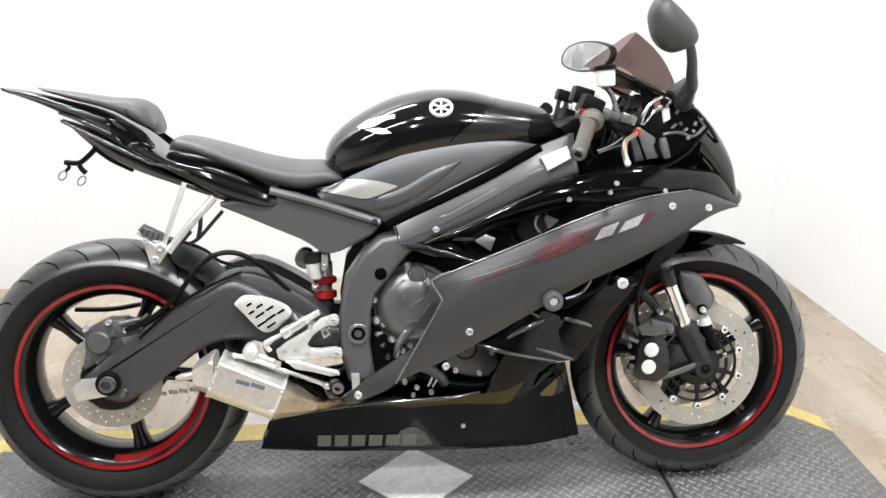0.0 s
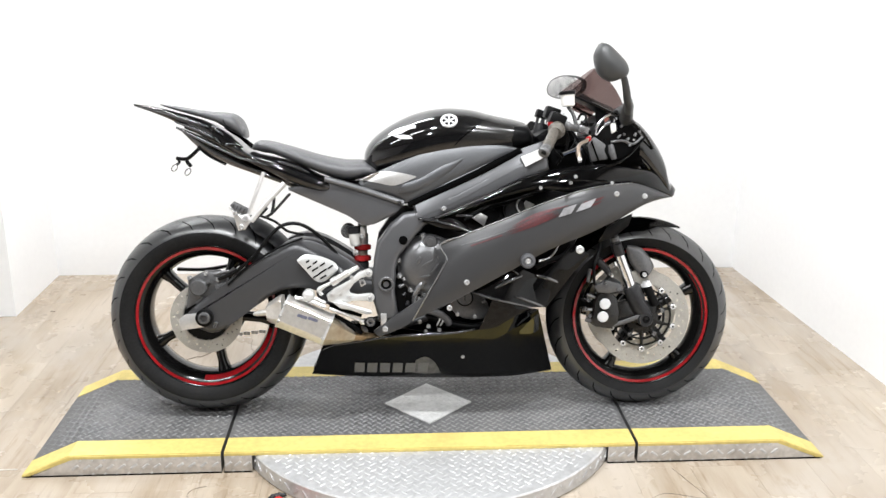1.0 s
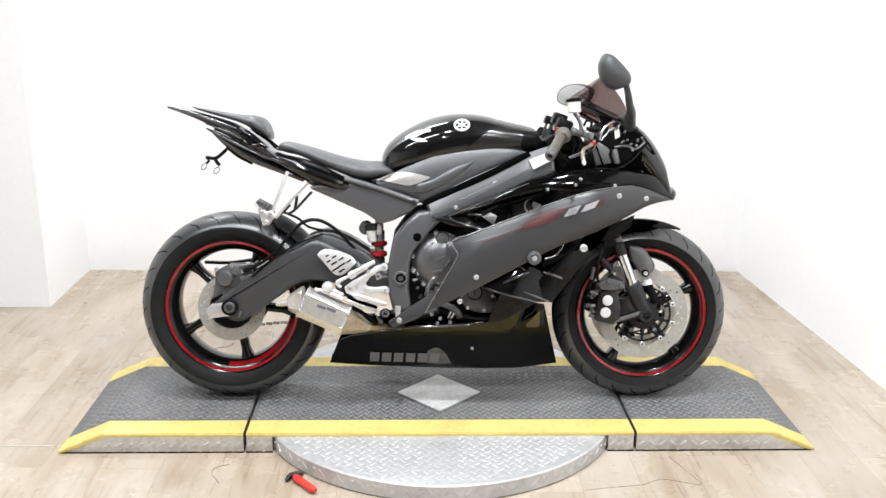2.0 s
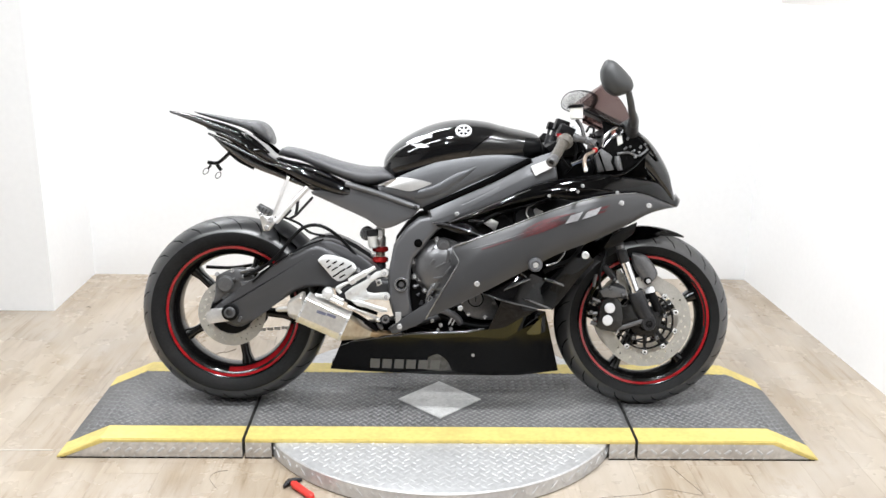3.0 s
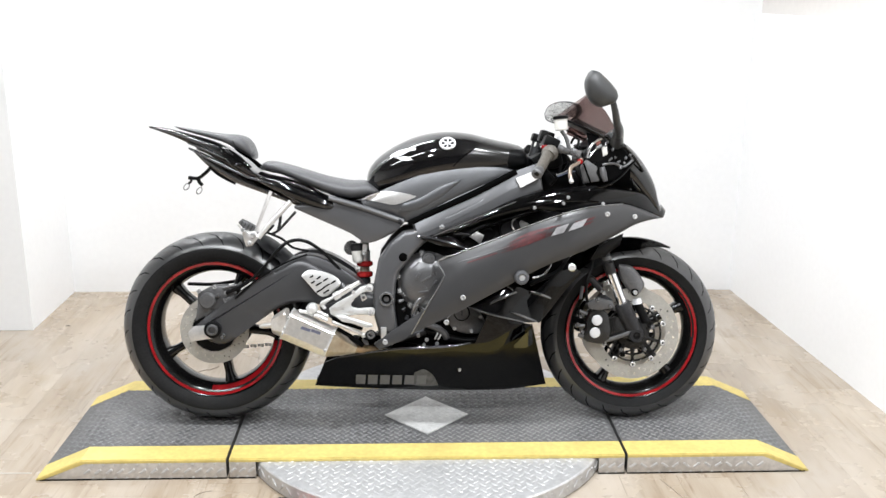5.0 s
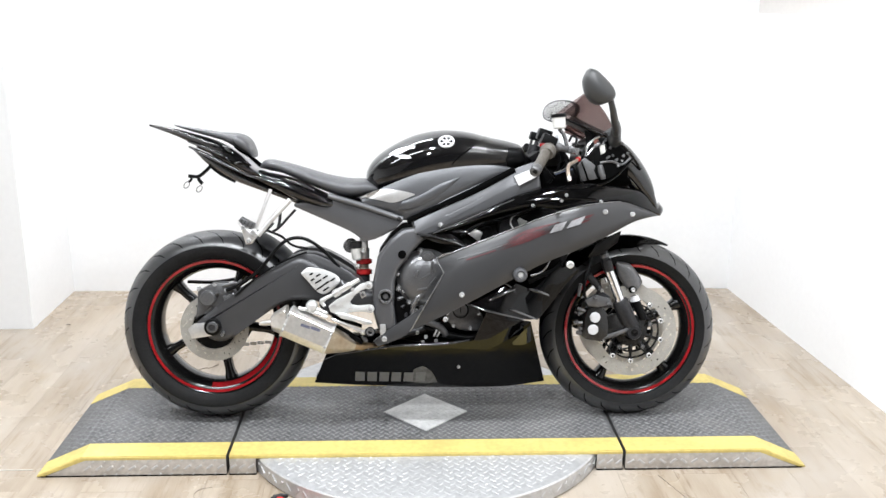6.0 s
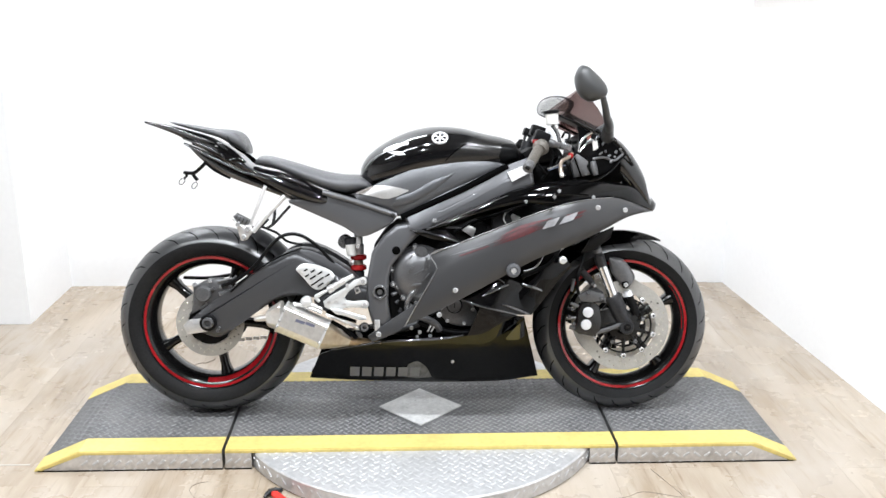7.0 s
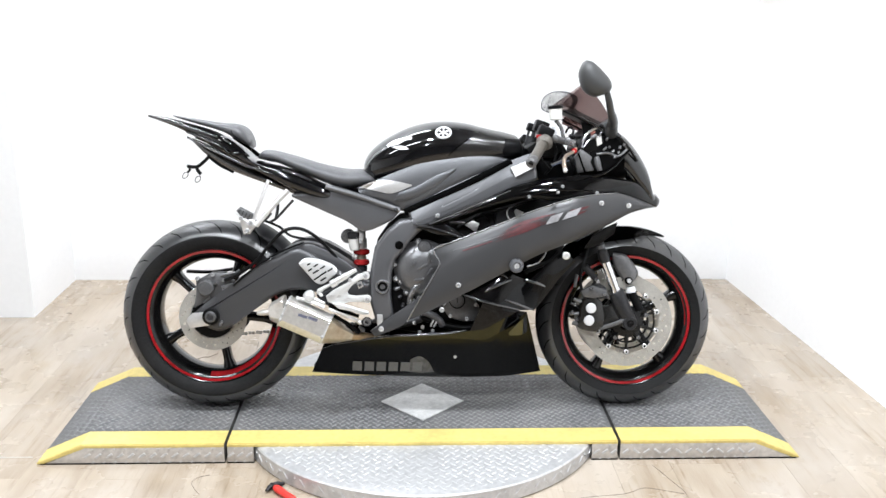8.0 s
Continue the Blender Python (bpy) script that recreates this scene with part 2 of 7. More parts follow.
# ---- mesh helpers ----
def part(name, bm, material, parent=None, label="", smooth=35):
    """Links a bmesh as one mesh object, under its parent."""
    me = bpy.data.meshes.new(name)
    bmesh.ops.recalc_face_normals(bm, faces=bm.faces)
    bm.to_mesh(me)
    bm.free()
    me.materials.append(material)
    if smooth:
        me.shade_smooth()
        me.set_sharp_from_angle(angle=radians(smooth))
    ob = new(name, me)
    ob.parent = parent
    return tagged(ob, label)


def piece(name, me, parent, m):
    ob = new(name, me)
    ob.parent = parent
    ob.matrix_local = m
    return ob


def empty(name, m=None, parent=None):
    ob = new(name)
    ob.parent = parent
    if m is not None:
        ob.matrix_local = m
    return ob


def mirrored(ob):
    """The same part on the bike's other side."""
    me = ob.data.copy()
    me.transform(Matrix.Diagonal((1, -1, 1, 1)))
    me.flip_normals()
    twin = new(ob.name.split(".")[0], me)
    twin.parent = ob.parent
    return twin


def curve(pts, k):
    """Points along a smooth line through pts, k steps a span."""
    p = [Vector(q) for q in pts]
    out = []
    for i in range(len(p) - 1):
        a, b, c, d = p[max(i - 1, 0)], p[i], p[i + 1], p[min(i + 2, len(p) - 1)]
        for j in range(k):
            t = j / k
            out.append(0.5 * (2 * b + (c - a) * t + (2 * a - 5 * b + 4 * c - d) * t * t + (3 * b - a - 3 * c + d) * t ** 3))
    return out + [p[-1]]


def box(bm, lo, hi, bevel=0.0, m=None):
    r = bmesh.ops.create_cube(bm, size=1)
    s = [hi[i] - lo[i] for i in range(3)]
    o = [(hi[i] + lo[i]) / 2 for i in range(3)]
    bmesh.ops.transform(bm, matrix=Matrix.Translation(o) @ Matrix.Diagonal((*s, 1)), verts=r["verts"])
    if bevel:
        e = {e for v in r["verts"] for e in v.link_edges}
        r2 = bmesh.ops.bevel(bm, geom=list(e), offset=bevel, segments=2, affect="EDGES", profile=0.6)
        vs = list({v for f in r2["faces"] for v in f.verts} | {v for v in r["verts"] if v.is_valid})
    else:
        vs = r["verts"]
    if m is not None:
        bmesh.ops.transform(bm, matrix=m, verts=vs)
    return bm


def rings(bm, loops, closed=False, caps=True):
    """Skins a row of equal loops."""
    vs = [[bm.verts.new(p) for p in loop] for loop in loops]
    n = len(vs[0])
    last = len(vs) if closed else len(vs) - 1
    for i in range(last):
        a, b = vs[i], vs[(i + 1) % len(vs)]
        for j in range(n):
            bm.faces.new((a[j], a[(j + 1) % n], b[(j + 1) % n], b[j]))
    if caps and not closed:
        bm.faces.new(vs[0][::-1])
        bm.faces.new(vs[-1])
    return bm


def tube(bm, pts, r, n=8, k=5, r2=None, flat=1.0):
    """A round or flattened rod along a smooth line."""
    p = curve(pts, k) if k else [Vector(q) for q in pts]
    loops, side = [], None
    for i, q in enumerate(p):
        d = (p[min(i + 1, len(p) - 1)] - p[max(i - 1, 0)]).normalized()
        if side is None:
            side = d.cross(Vector((0, 1, 0.01))).normalized()
        side = (side - d * side.dot(d)).normalized()
        up = d.cross(side)
        rr = r if r2 is None else r + (r2 - r) * i / (len(p) - 1)
        loops.append([q + side * rr * math.cos(2 * math.pi * j / n) + up * rr * flat * math.sin(2 * math.pi * j / n) for j in range(n)])
    return rings(bm, loops)


def lathe(bm, profile, x, z, n=48, closed=False):
    """Turns (radius, y) rows round the bike's cross axis at (x, z)."""
    loops = [[Vector((x + r * math.cos(2 * math.pi * j / n), y, z + r * math.sin(2 * math.pi * j / n))) for j in range(n)] for r, y in profile]
    return rings(bm, loops, closed=closed, caps=not closed)


def prism(bm, outline, y0, y1, bevel=0.004, k=0, seg=2):
    """A plate with a side outline, between two depths, its edges rounded."""
    p = curve(list(outline) + [outline[0]], k)[:-1] if k else [Vector(q) for q in outline]
    f = bm.faces.new([bm.verts.new((q[0], y0, q[2])) for q in p])
    r = bmesh.ops.extrude_face_region(bm, geom=[f])
    vs = [v for v in r["geom"] if isinstance(v, bmesh.types.BMVert)]
    for v in vs:
        v.co.y = y1
    if bevel:
        es = [e for e in {e for v in vs for e in v.link_edges} if all(v in vs for v in e.verts)]
        bmesh.ops.bevel(bm, geom=es, offset=bevel, segments=seg, affect="EDGES", profile=0.5)
    return bm


def sheet(bm, top, bot, bulge=0.01, thick=0.006, k=5, rows=10, roll=0.35, shift=None):
    """A curved panel between an upper and a lower line, swelling outwards (to -y) and rolled in at its edges."""
    a, b = curve(top, k), curve(bot, k)
    n = len(a)
    outer = []
    for i in range(n):
        col = []
        for j in range(rows + 1):
            v = j / rows
            q = a[i].lerp(b[i], v)
            e = (1 - abs(2 * v - 1) ** 3)
            q.y -= bulge * e
            if shift:
                q.x += shift(i / (n - 1), v)
            col.append(q)
        outer.append(col)
    vo = [[bm.verts.new(q) for q in col] for col in outer]
    vi = [[bm.verts.new(q + Vector((0, thick, 0))) for q in col] for col in outer]
    for i in range(n - 1):
        for j in range(rows):
            bm.faces.new((vo[i][j], vo[i + 1][j], vo[i + 1][j + 1], vo[i][j + 1]))
            bm.faces.new((vi[i][j], vi[i][j + 1], vi[i + 1][j + 1], vi[i + 1][j]))
        for j in (0, rows):
            bm.faces.new((vo[i][j], vi[i][j], vi[i + 1][j], vo[i + 1][j]))
    for i in (0, n - 1):
        for j in range(rows):
            bm.faces.new((vo[i][j], vo[i][j + 1], vi[i][j + 1], vi[i][j]))
    bmesh.ops.remove_doubles(bm, verts=bm.verts, dist=0.0004)
    return bm


def loft(bm, tops, bots, hws, n=2.4, m=28, k=4):
    """A body whose cross sections run from a lower to an upper line, with half widths hws."""
    t = curve(tops, k)
    b = curve(bots, k)
    w = [q.x for q in curve([(h, 0, 0) for h in hws], k)]
    loops = []
    for i in range(len(t)):
        c, u = (t[i] + b[i]) / 2, (t[i] - b[i]) / 2
        c.y = u.y = 0
        loop = []
        for j in range(m):
            a = 2 * math.pi * j / m
            ca, sa = math.cos(a), math.sin(a)
            yy = math.copysign(abs(ca) ** (2 / n), ca) * max(w[i], 0.002)
            loop.append(c + u * math.copysign(abs(sa) ** (2 / n), sa) + Vector((0, yy, 0)))
        loops.append(loop)
    return rings(bm, loops)


def rod(bm, p, q, r, r2=None, n=16, bevel=0.0):
    """A straight round bar from p to q."""
    return tube(bm, [p, q], r, n=n, k=0, r2=r2)


def bolt_at(bm, p, r=0.008, h=0.007):
    """A domed bolt head facing the bike's right side."""
    x, y, z = p
    return lathe(bm, [(r, y + 0.004), (r, y - h * 0.6), (r * 0.75, y - h), (0.45 * r, y - h), (0.4 * r, y - h * 0.55)], x, z, n=14)


# ---- room ----
X0, X1, YB, YF = -3.6, 2.1, 1.555, -7.0


def slab(name, lo, hi, material, label="", category="", parent=None):
    ob = part(name, box(bmesh.new(), lo, hi), material, parent, smooth=0)
    return tagged(ob, label, category, kind="structure")


floor = slab("floor", (X0, YF, -0.12), (X1 + 0.1, YB + 0.1, -0.006), JOINT, "light oak wood plank floor, worn and scuffed", "floor")
# Unseen ceiling; its grey sets what the upward gloss faces mirror.
slab("ceiling", (X0 - 0.1, YF - 0.1, CEIL), (X1 + 0.2, YB + 0.1, CEIL + 0.1), CEILM, "plain grey ceiling, unseen, toned for the gloss reflections", "ceiling")
slab("wall_north", (-1.708, YB, -0.1), (X1 + 0.2, YB + 0.12, CEIL), WALL, "plain white painted back wall", "wall")
SPLAY = Matrix.Translation((1.578, 1.56, 0)) @ Matrix.Rotation(radians(3.26), 4, "Z")
slab("wall_east", (0, -8.8, -0.1), (0.12, 0, 1.365), WALL, "white painted side wall with a set-back upper part", "wall").matrix_local = SPLAY
slab("wall_east_upper", (0.03, -8.8, 1.365), (0.15, 0, CEIL), UPPER, "beige painted upper wall, set back above a ledge", "wall").matrix_local = SPLAY
slab("wall_west_pier", (X0, 1.02, -0.1), (-1.708, YB + 0.12, CEIL), WALL, "white painted wall pier with a square corner", "wall")
slab("wall_west", (X0 - 0.12, YF, -0.1), (X0, YB, CEIL), WALL, "plain white painted side wall", "wall")
# Unseen end wall, kept grey so that black gloss mirrors something dark.
slab("wall_south", (X0 - 0.12, YF - 0.12, -0.1), (X1 + 0.12, YF, CEIL), REARW, "plain grey end wall, unseen, toned for the gloss reflections", "wall")


def downlight(x, y):
    ob = empty("ceiling_downlight", pose(x, y, CEIL))
    bm = bmesh.new()
    loops = [[Vector((r * math.cos(2 * math.pi * k / 32), r * math.sin(2 * math.pi * k / 32), z)) for k in range(32)] for r, z in ((0.105, -0.06), (0.118, -0.06), (0.12, -0.01), (0.12, 0.0), (0.105, 0.0))]
    rings(bm, loops, closed=True)
    part("trim_ring", bm, BLACK, ob)
    bm = bmesh.new()
    r = bmesh.ops.create_cone(bm, cap_ends=True, segments=32, radius1=0.1, radius2=0.1, depth=0.01)
    bmesh.ops.translate(bm, verts=r["verts"], vec=(0, 0, -0.01))
    part("reflector", bm, WHITEP, ob)
    return tagged(ob, "round black ceiling downlight, switched on", "ceiling light", "ceiling downlights")


for lx, ly, lw in LAMPS:
    downlight(lx, ly)


# Housing for one of the added, unseen strips.
def strip_light(x, y, length):
    ob = empty("strip_light", pose(x, y, CEIL))
    h = length / 2 + 0.01
    for s in (-1, 1):
        part("side_rail", box(bmesh.new(), (-h, s * 0.085 - 0.006, -0.08), (h, s * 0.085 + 0.006, 0), 0.002), WHITEP, ob)
        part("end_cap", box(bmesh.new(), (s * (h + 0.008) - 0.008, -0.09, -0.08), (s * (h + 0.008) + 0.008, 0.09, 0), 0.002), WHITEP, ob)
    part("reflector", box(bmesh.new(), (-h + 0.002, -0.078, -0.03), (h - 0.002, 0.078, -0.002)), WHITEP, ob)
    return tagged(ob, "long white ceiling strip light, unseen, added for the tail streaks", "ceiling light", "ceiling strip lights")


for lx, ly, length, lw in STRIPS:
    strip_light(lx, ly, length)

# ---- turntable and deck ----
DK = 0.065
SEAM, KINK, END, FRONT, BACK = 0.617, 1.064, 1.205, -0.292, 0.305


def lug_mesh(items, length, width, height):
    """Many raised lens-shaped treads: (x, y, z, angle, slope, scale)."""
    v, f = [], []
    prof = [(-1, 0), (-0.45, -1), (0.45, -1), (1, 0), (0.45, 1), (-0.45, 1)]
    for x, y, z, a, tilt, s in items:
        ca, sa = math.cos(a), math.sin(a)
        n = len(v)
        for lift, k in ((0, 1.0), (height * s, 0.55)):
            for px, py in prof:
                lx, ly = px * length / 2 * (k if lift else 1), py * width / 2 * k
                dx, dy = lx * ca - ly * sa, lx * sa + ly * ca
                v.append((x + dx, y + dy, z + lift + dx * tilt))
        for j in range(6):
            f.append((n + j, n + (j + 1) % 6, n + 6 + (j + 1) % 6, n + 6 + j))
        f.append(tuple(n + 6 + j for j in range(6)))
    me = bpy.data.meshes.new("lugs")
    me.from_pydata(v, [], f)
    me.update()
    return me


def tread(g, x0, x1, y0, y1):
    """Places and angles of a chequer-plate pattern: lugs that turn a right angle from one to the next, each pointing at its neighbour's middle."""
    n = int(max(abs(x0), abs(x1), abs(y0), abs(y1)) * 2 / g) + 2
    for i in range(-n, n + 1):
        for j in range(-n, n + 1):
            x, y = (i - j) * g * 0.7071, (i + j) * g * 0.7071
            if x0 < x < x1 and y0 < y < y1:
                yield x, y, radians(135 if (i + j) % 2 else 45)


def lugs(name, items, length, width, height, material, parent, label=""):
    me = lug_mesh(items, length, width, height)
    me.materials.append(material)
    ob = new(name, me)
    ob.parent = parent
    return tagged(ob, label, kind="stuff")


def turntable():
    ob = empty("turntable", pose(0, 0.02, 0))
    bm = bmesh.new()
    lathe(bm, [(0.60, 0.0), (0.61, 0.004), (0.61, 0.05), (0.606, 0.054), (0.59, 0.055)], 0, 0, n=120)
    bmesh.ops.transform(bm, matrix=Matrix.Rotation(radians(90), 4, "X"), verts=bm.verts)
    part("disc", bm, STEEL, ob)
    rnd = random.Random(4)
    items = []
    for x, y, turn in tread(0.0245, -0.6, 0.6, -0.6, -0.24):
        if math.hypot(x, y) < 0.588:
            worn = noise.noise((x * 3, y * 5, 1.7)) + (0.2 if -0.3 < x < 0.05 else -0.25)
            items.append((x, y, 0.055, turn, 0, rnd.uniform(0.5, 0.75) if worn > 0.1 else rnd.uniform(0.9, 1.2)))
    lugs("tread_pattern", items, 0.029, 0.0072, 0.0015, BRIGHTLUG, ob)
    n = 108
    bm = bmesh.new()
    for j in range(n):
        a = 2 * math.pi * j / n
        s = 1 if j % 2 else -1
        m = Matrix.Rotation(a, 4, "Z") @ Matrix.Translation((0.6105, 0, 0.027)) @ Matrix.Rotation(radians(45 * s), 4, "X")
        box(bm, (-0.001, -0.013, -0.0035), (0.0016, 0.013, 0.0035), m=m)
    tagged(part("edge_pattern", bm, STEEL, ob, smooth=0), kind="stuff")
    return tagged(ob, "round bright tread-plate turntable under the display deck", "turntable")


def deck_section(name, xa, xb, label):
    """One section of the deck; an end section slopes to the floor at its outer end."""
    ob = empty(name, pose(0, 0, 0))
    outer = xb if abs(xb) > abs(xa) else xa
    end = abs(outer) > 1.1
    s = 1 if outer > 0 else -1
    if end:
        inner = s * SEAM + s * 0.007
        side = [(inner, 0.0), (inner, DK), (s * KINK, DK), (s * END, 0.003), (s * END, 0.0)]
    else:
        side = [(xa, 0.0), (xa, DK), (xb, DK), (xb, 0.0)]
    z0 = 0.0562 if not end else 0.001
    side = [(x, max(z, z0)) for x, z in side]
    bm = bmesh.new()
    prism(bm, [(x, 0, z) for x, z in side], BACK, FRONT, bevel=0.0015)
    part("plate", bm, DECK, ob, "black painted tread plate, worn grey")
    # front skirt
    bm = bmesh.new()
    lim = 0.533
    if end:
        prism(bm, [(inner, 0, 0.004), (inner, 0, DK - 0.008), (s * (KINK - 0.01), 0, DK - 0.008), (s * (END - 0.03), 0, 0.004)], FRONT - 0.0005, FRONT - 0.004, bevel=0.001)
        part("front_skirt", bm, FACE, ob, "bare tread-plate skirt with bright lugs")
        spans = [(min(inner, s * KINK), max(inner, s * KINK))]
    else:
        for q in (-1, 1):
            bm = bmesh.new()
            prism(bm, [(q * lim, 0, 0.004), (q * lim, 0, DK - 0.008), (xb * q, 0, DK - 0.008), (xb * q, 0, 0.004)], FRONT - 0.0005, FRONT - 0.004, bevel=0.001)
            part("front_skirt", bm, FACE, ob, "bare tread-plate skirt with bright lugs")
        spans = [(-SEAM, -lim), (lim, SEAM)]
    bm = bmesh.new()
    for a, b in spans:
        n = max(2, round((b - a) / 0.033))
        for i in range(n):
            x = a + (i + 0.5) * (b - a) / n
            turn = 38 if s > 0 and end and i % 2 else -38
            m = Matrix.Translation((x, FRONT - 0.004, 0.0285)) @ Matrix.Rotation(radians(turn), 4, "Y")
            box(bm, (-0.0118, -0.0026, -0.0039), (0.0118, 0.001, 0.0039), 0.0014, m=m)
            for dz in (0.0515, 0.0068):
                if i:
                    m = Matrix.Translation((x - 0.5 * (b - a) / n, FRONT - 0.004, dz)) @ Matrix.Rotation(radians(turn), 4, "Y")
                    box(bm, (-0.0035, -0.002, -0.0022), (0.0035, 0.001, 0.0022), m=m)
    tagged(part("skirt_pattern", bm, BRIGHTLUG, ob, smooth=0), kind="stuff")
    # Black strip: the shadow gap under the skirt, put in as colour.
    for a, b in spans:
        x0, x1 = (a, b) if not end else (min(inner, s * (END - 0.012)), max(inner, s * (END - 0.012)))
        part("base_strip", box(bmesh.new(), (x0, FRONT - 0.0052, 0.0003), (x1, FRONT - 0.0005, 0.0042)), GROOVE, ob, "thin black strip painting the shadow gap under the skirt", smooth=0)
    # safety stripes, front and back, that follow the slope
    for y0, y1 in ((FRONT, -0.205), (BACK, 0.222)):
        bm = bmesh.new()
        top = DK + 0.0012
        if end:
            pts = [(inner, top), (s * KINK, top), (s * END, 0.0045)]
        else:
            pts = [(xa, top), (xb, top)]
        lo = [(x, z - 0.004) for x, z in reversed(pts)]
        prism(bm, [(x, 0, z) for x, z in pts + lo], y1, y0, bevel=0)
        part("safety_stripe", bm, YELLOW, ob, "yellow painted safety stripe", smooth=0)
    if end:
        pts = [(inner, DK - 0.001), (s * KINK, DK - 0.001), (s * END, 0.003)]
        lo = [(s * (END - 0.02), 0.003), (s * (KINK - 0.012), DK - 0.009), (inner, DK - 0.009)]
    else:
        pts = [(xa, DK - 0.001), (xb, DK - 0.001)]
        lo = [(xb, DK - 0.009), (xa, DK - 0.009)]
    part("stripe_edge", prism(bmesh.new(), [(x, 0, z) for x, z in pts + lo], FRONT - 0.0004, FRONT - 0.0045, bevel=0), YELLOW, ob, smooth=0)
    rnd = random.Random(int(10 * abs(xa) + 3))
    items = []
    p = 0.0205
    for x, y, turn in tread(p, min(xa, xb) + 0.008, max(xa, xb) - 0.008, -0.196, 0.218):
        z, tilt = DK, 0.0
        if abs(x) > KINK:
            tilt = -s * DK / (END - KINK)
            z = DK + (abs(x) - KINK) * -DK / (END - KINK) + 0.001
        wear = noise.noise((x * 2.2, y * 5, 3.1))
        size = rnd.uniform(0.85, 1.1)
        if not end:
            worn = y < -0.06 + 0.03 * wear or (x > 0.15 and y < 0.03 + 0.03 * wear)
            size *= 0.5 if worn and wear > -0.28 else 1.0
        if abs(x) / 0.146 + abs(y + 0.002) / 0.15 > 1.06 and abs(x) < END - 0.012:
            items.append((x, y, z, turn, tilt, size))
    lugs("tread_pattern", items, p * 1.2, p * 0.34, 0.002 if end else 0.0024, RAMPLUG if end else LUG, ob)
    return tagged(ob, label, "display deck", "deck sections")


turntable()
deck_section("deck_section", -SEAM + 0.003, SEAM - 0.003, "black tread-plate deck section with yellow stripes over a turntable")
deck_section("deck_section", SEAM, END, "black tread-plate end ramp with yellow edges and bare skirt")
deck_section("deck_section", -SEAM, -END, "black tread-plate end ramp with yellow edges and bare skirt")

bm = bmesh.new()
d = 0.142
vs = [bm.verts.new((x, y, DK + 0.0005)) for x, y in ((-d, -0.002), (0, -0.146), (d, -0.002), (0, 0.142))]
f = bm.faces.new(vs)
r = bmesh.ops.extrude_face_region(bm, geom=[f])
for v in r["geom"]:
    if isinstance(v, bmesh.types.BMVert):
        v.co.z += 0.0035
plate = part("diamond_plate", bm, DIAMOND, smooth=0)
tagged(plate, "bare metal diamond-shaped plate set in the black deck", "metal plate")
rnd = random.Random(9)
items = []
for x, y, turn in tread(0.0205, -0.142, 0.142, -0.144, 0.144):
    if abs(x) / 0.142 + abs(y) / 0.144 < 0.88:
        items.append((x, y - 0.002, DK + 0.004, turn, 0, rnd.uniform(0.5, 0.9)))
lugs("tread_pattern", items, 0.024, 0.0068, 0.0014, DIAMOND, plate)


# ---- motorcycle ----
from mathutils.bvhtree import BVHTree

LEAN = 10.0
bike = empty("motorcycle", pose(0, 0, DK + 0.002, -LEAN))
tagged(bike, "black and charcoal sport motorcycle leaning on its side stand", "motorcycle")
RX, RZ, FX, FZ = -0.69, 0.313, 0.684, 0.2925


def bar(bm, pts, radii, n=12, flat=1.0):
    """A straight-sided rod with its own radius at each point."""
    p = [Vector(q) for q in pts]
    d = (p[-1] - p[0]).normalized()
    side = d.cross(Vector((0, 1, 0.01))).normalized()
    up = d.cross(side)
    return rings(bm, [[q + side * r * math.cos(2 * math.pi * j / n) + up * r * flat * math.sin(2 * math.pi * j / n) for j in range(n)] for q, r in zip(p, radii)])


def onto(ob, x, z, lift=0.001):
    """The point of a part's right-hand surface at (x, z)."""
    me = ob.data
    tree = BVHTree.FromPolygons([v.co for v in me.vertices], [p.vertices for p in me.polygons])
    hit, normal, i, dist = tree.ray_cast(Vector((x, -1.5, z)), Vector((0, 1, 0)))
    return hit


def decal(name, ob, top, bot, material, lift=0.0012, k=3, rows=6, label="", thick=0.0008, parent=None):
    """A thin film laid on a part's right-hand surface, between two lines."""
    me = ob.data
    tree = BVHTree.FromPolygons([v.co for v in me.vertices], [p.vertices for p in me.polygons])
    a, b = curve(top, k), curve(bot, k)
    bm = bmesh.new()
    grid = []
    for i in range(len(a)):
        col = []
        for j in range(rows + 1):
            q = a[i].lerp(b[i], j / rows)
            hit = tree.ray_cast(Vector((q.x, -1.5, q.z)), Vector((0, 1, 0)))[0]
            q.y = (hit.y if hit else q.y) - lift
            col.append(bm.verts.new(q))
        grid.append(col)
    for i in range(len(a) - 1):
        for j in range(rows):
            bm.faces.new((grid[i][j], grid[i + 1][j], grid[i + 1][j + 1], grid[i][j + 1]))
    bmesh.ops.remove_doubles(bm, verts=bm.verts, dist=0.0001)
    bmesh.ops.solidify(bm, geom=bm.faces, thickness=thick)
    return part(name, bm, material, parent or ob, label)


def bolts(ob, pts, r=0.008, material=None, parent=None):
    """Domed bolt heads on a part's right-hand surface."""
    for x, y, z in pts:
        hit = onto(ob, x, z)
        yy = hit.y if hit else y
        part("bolt", bolt_at(bmesh.new(), (x, yy, z), r), material or BOLT, parent or ob, "bright domed bolt")


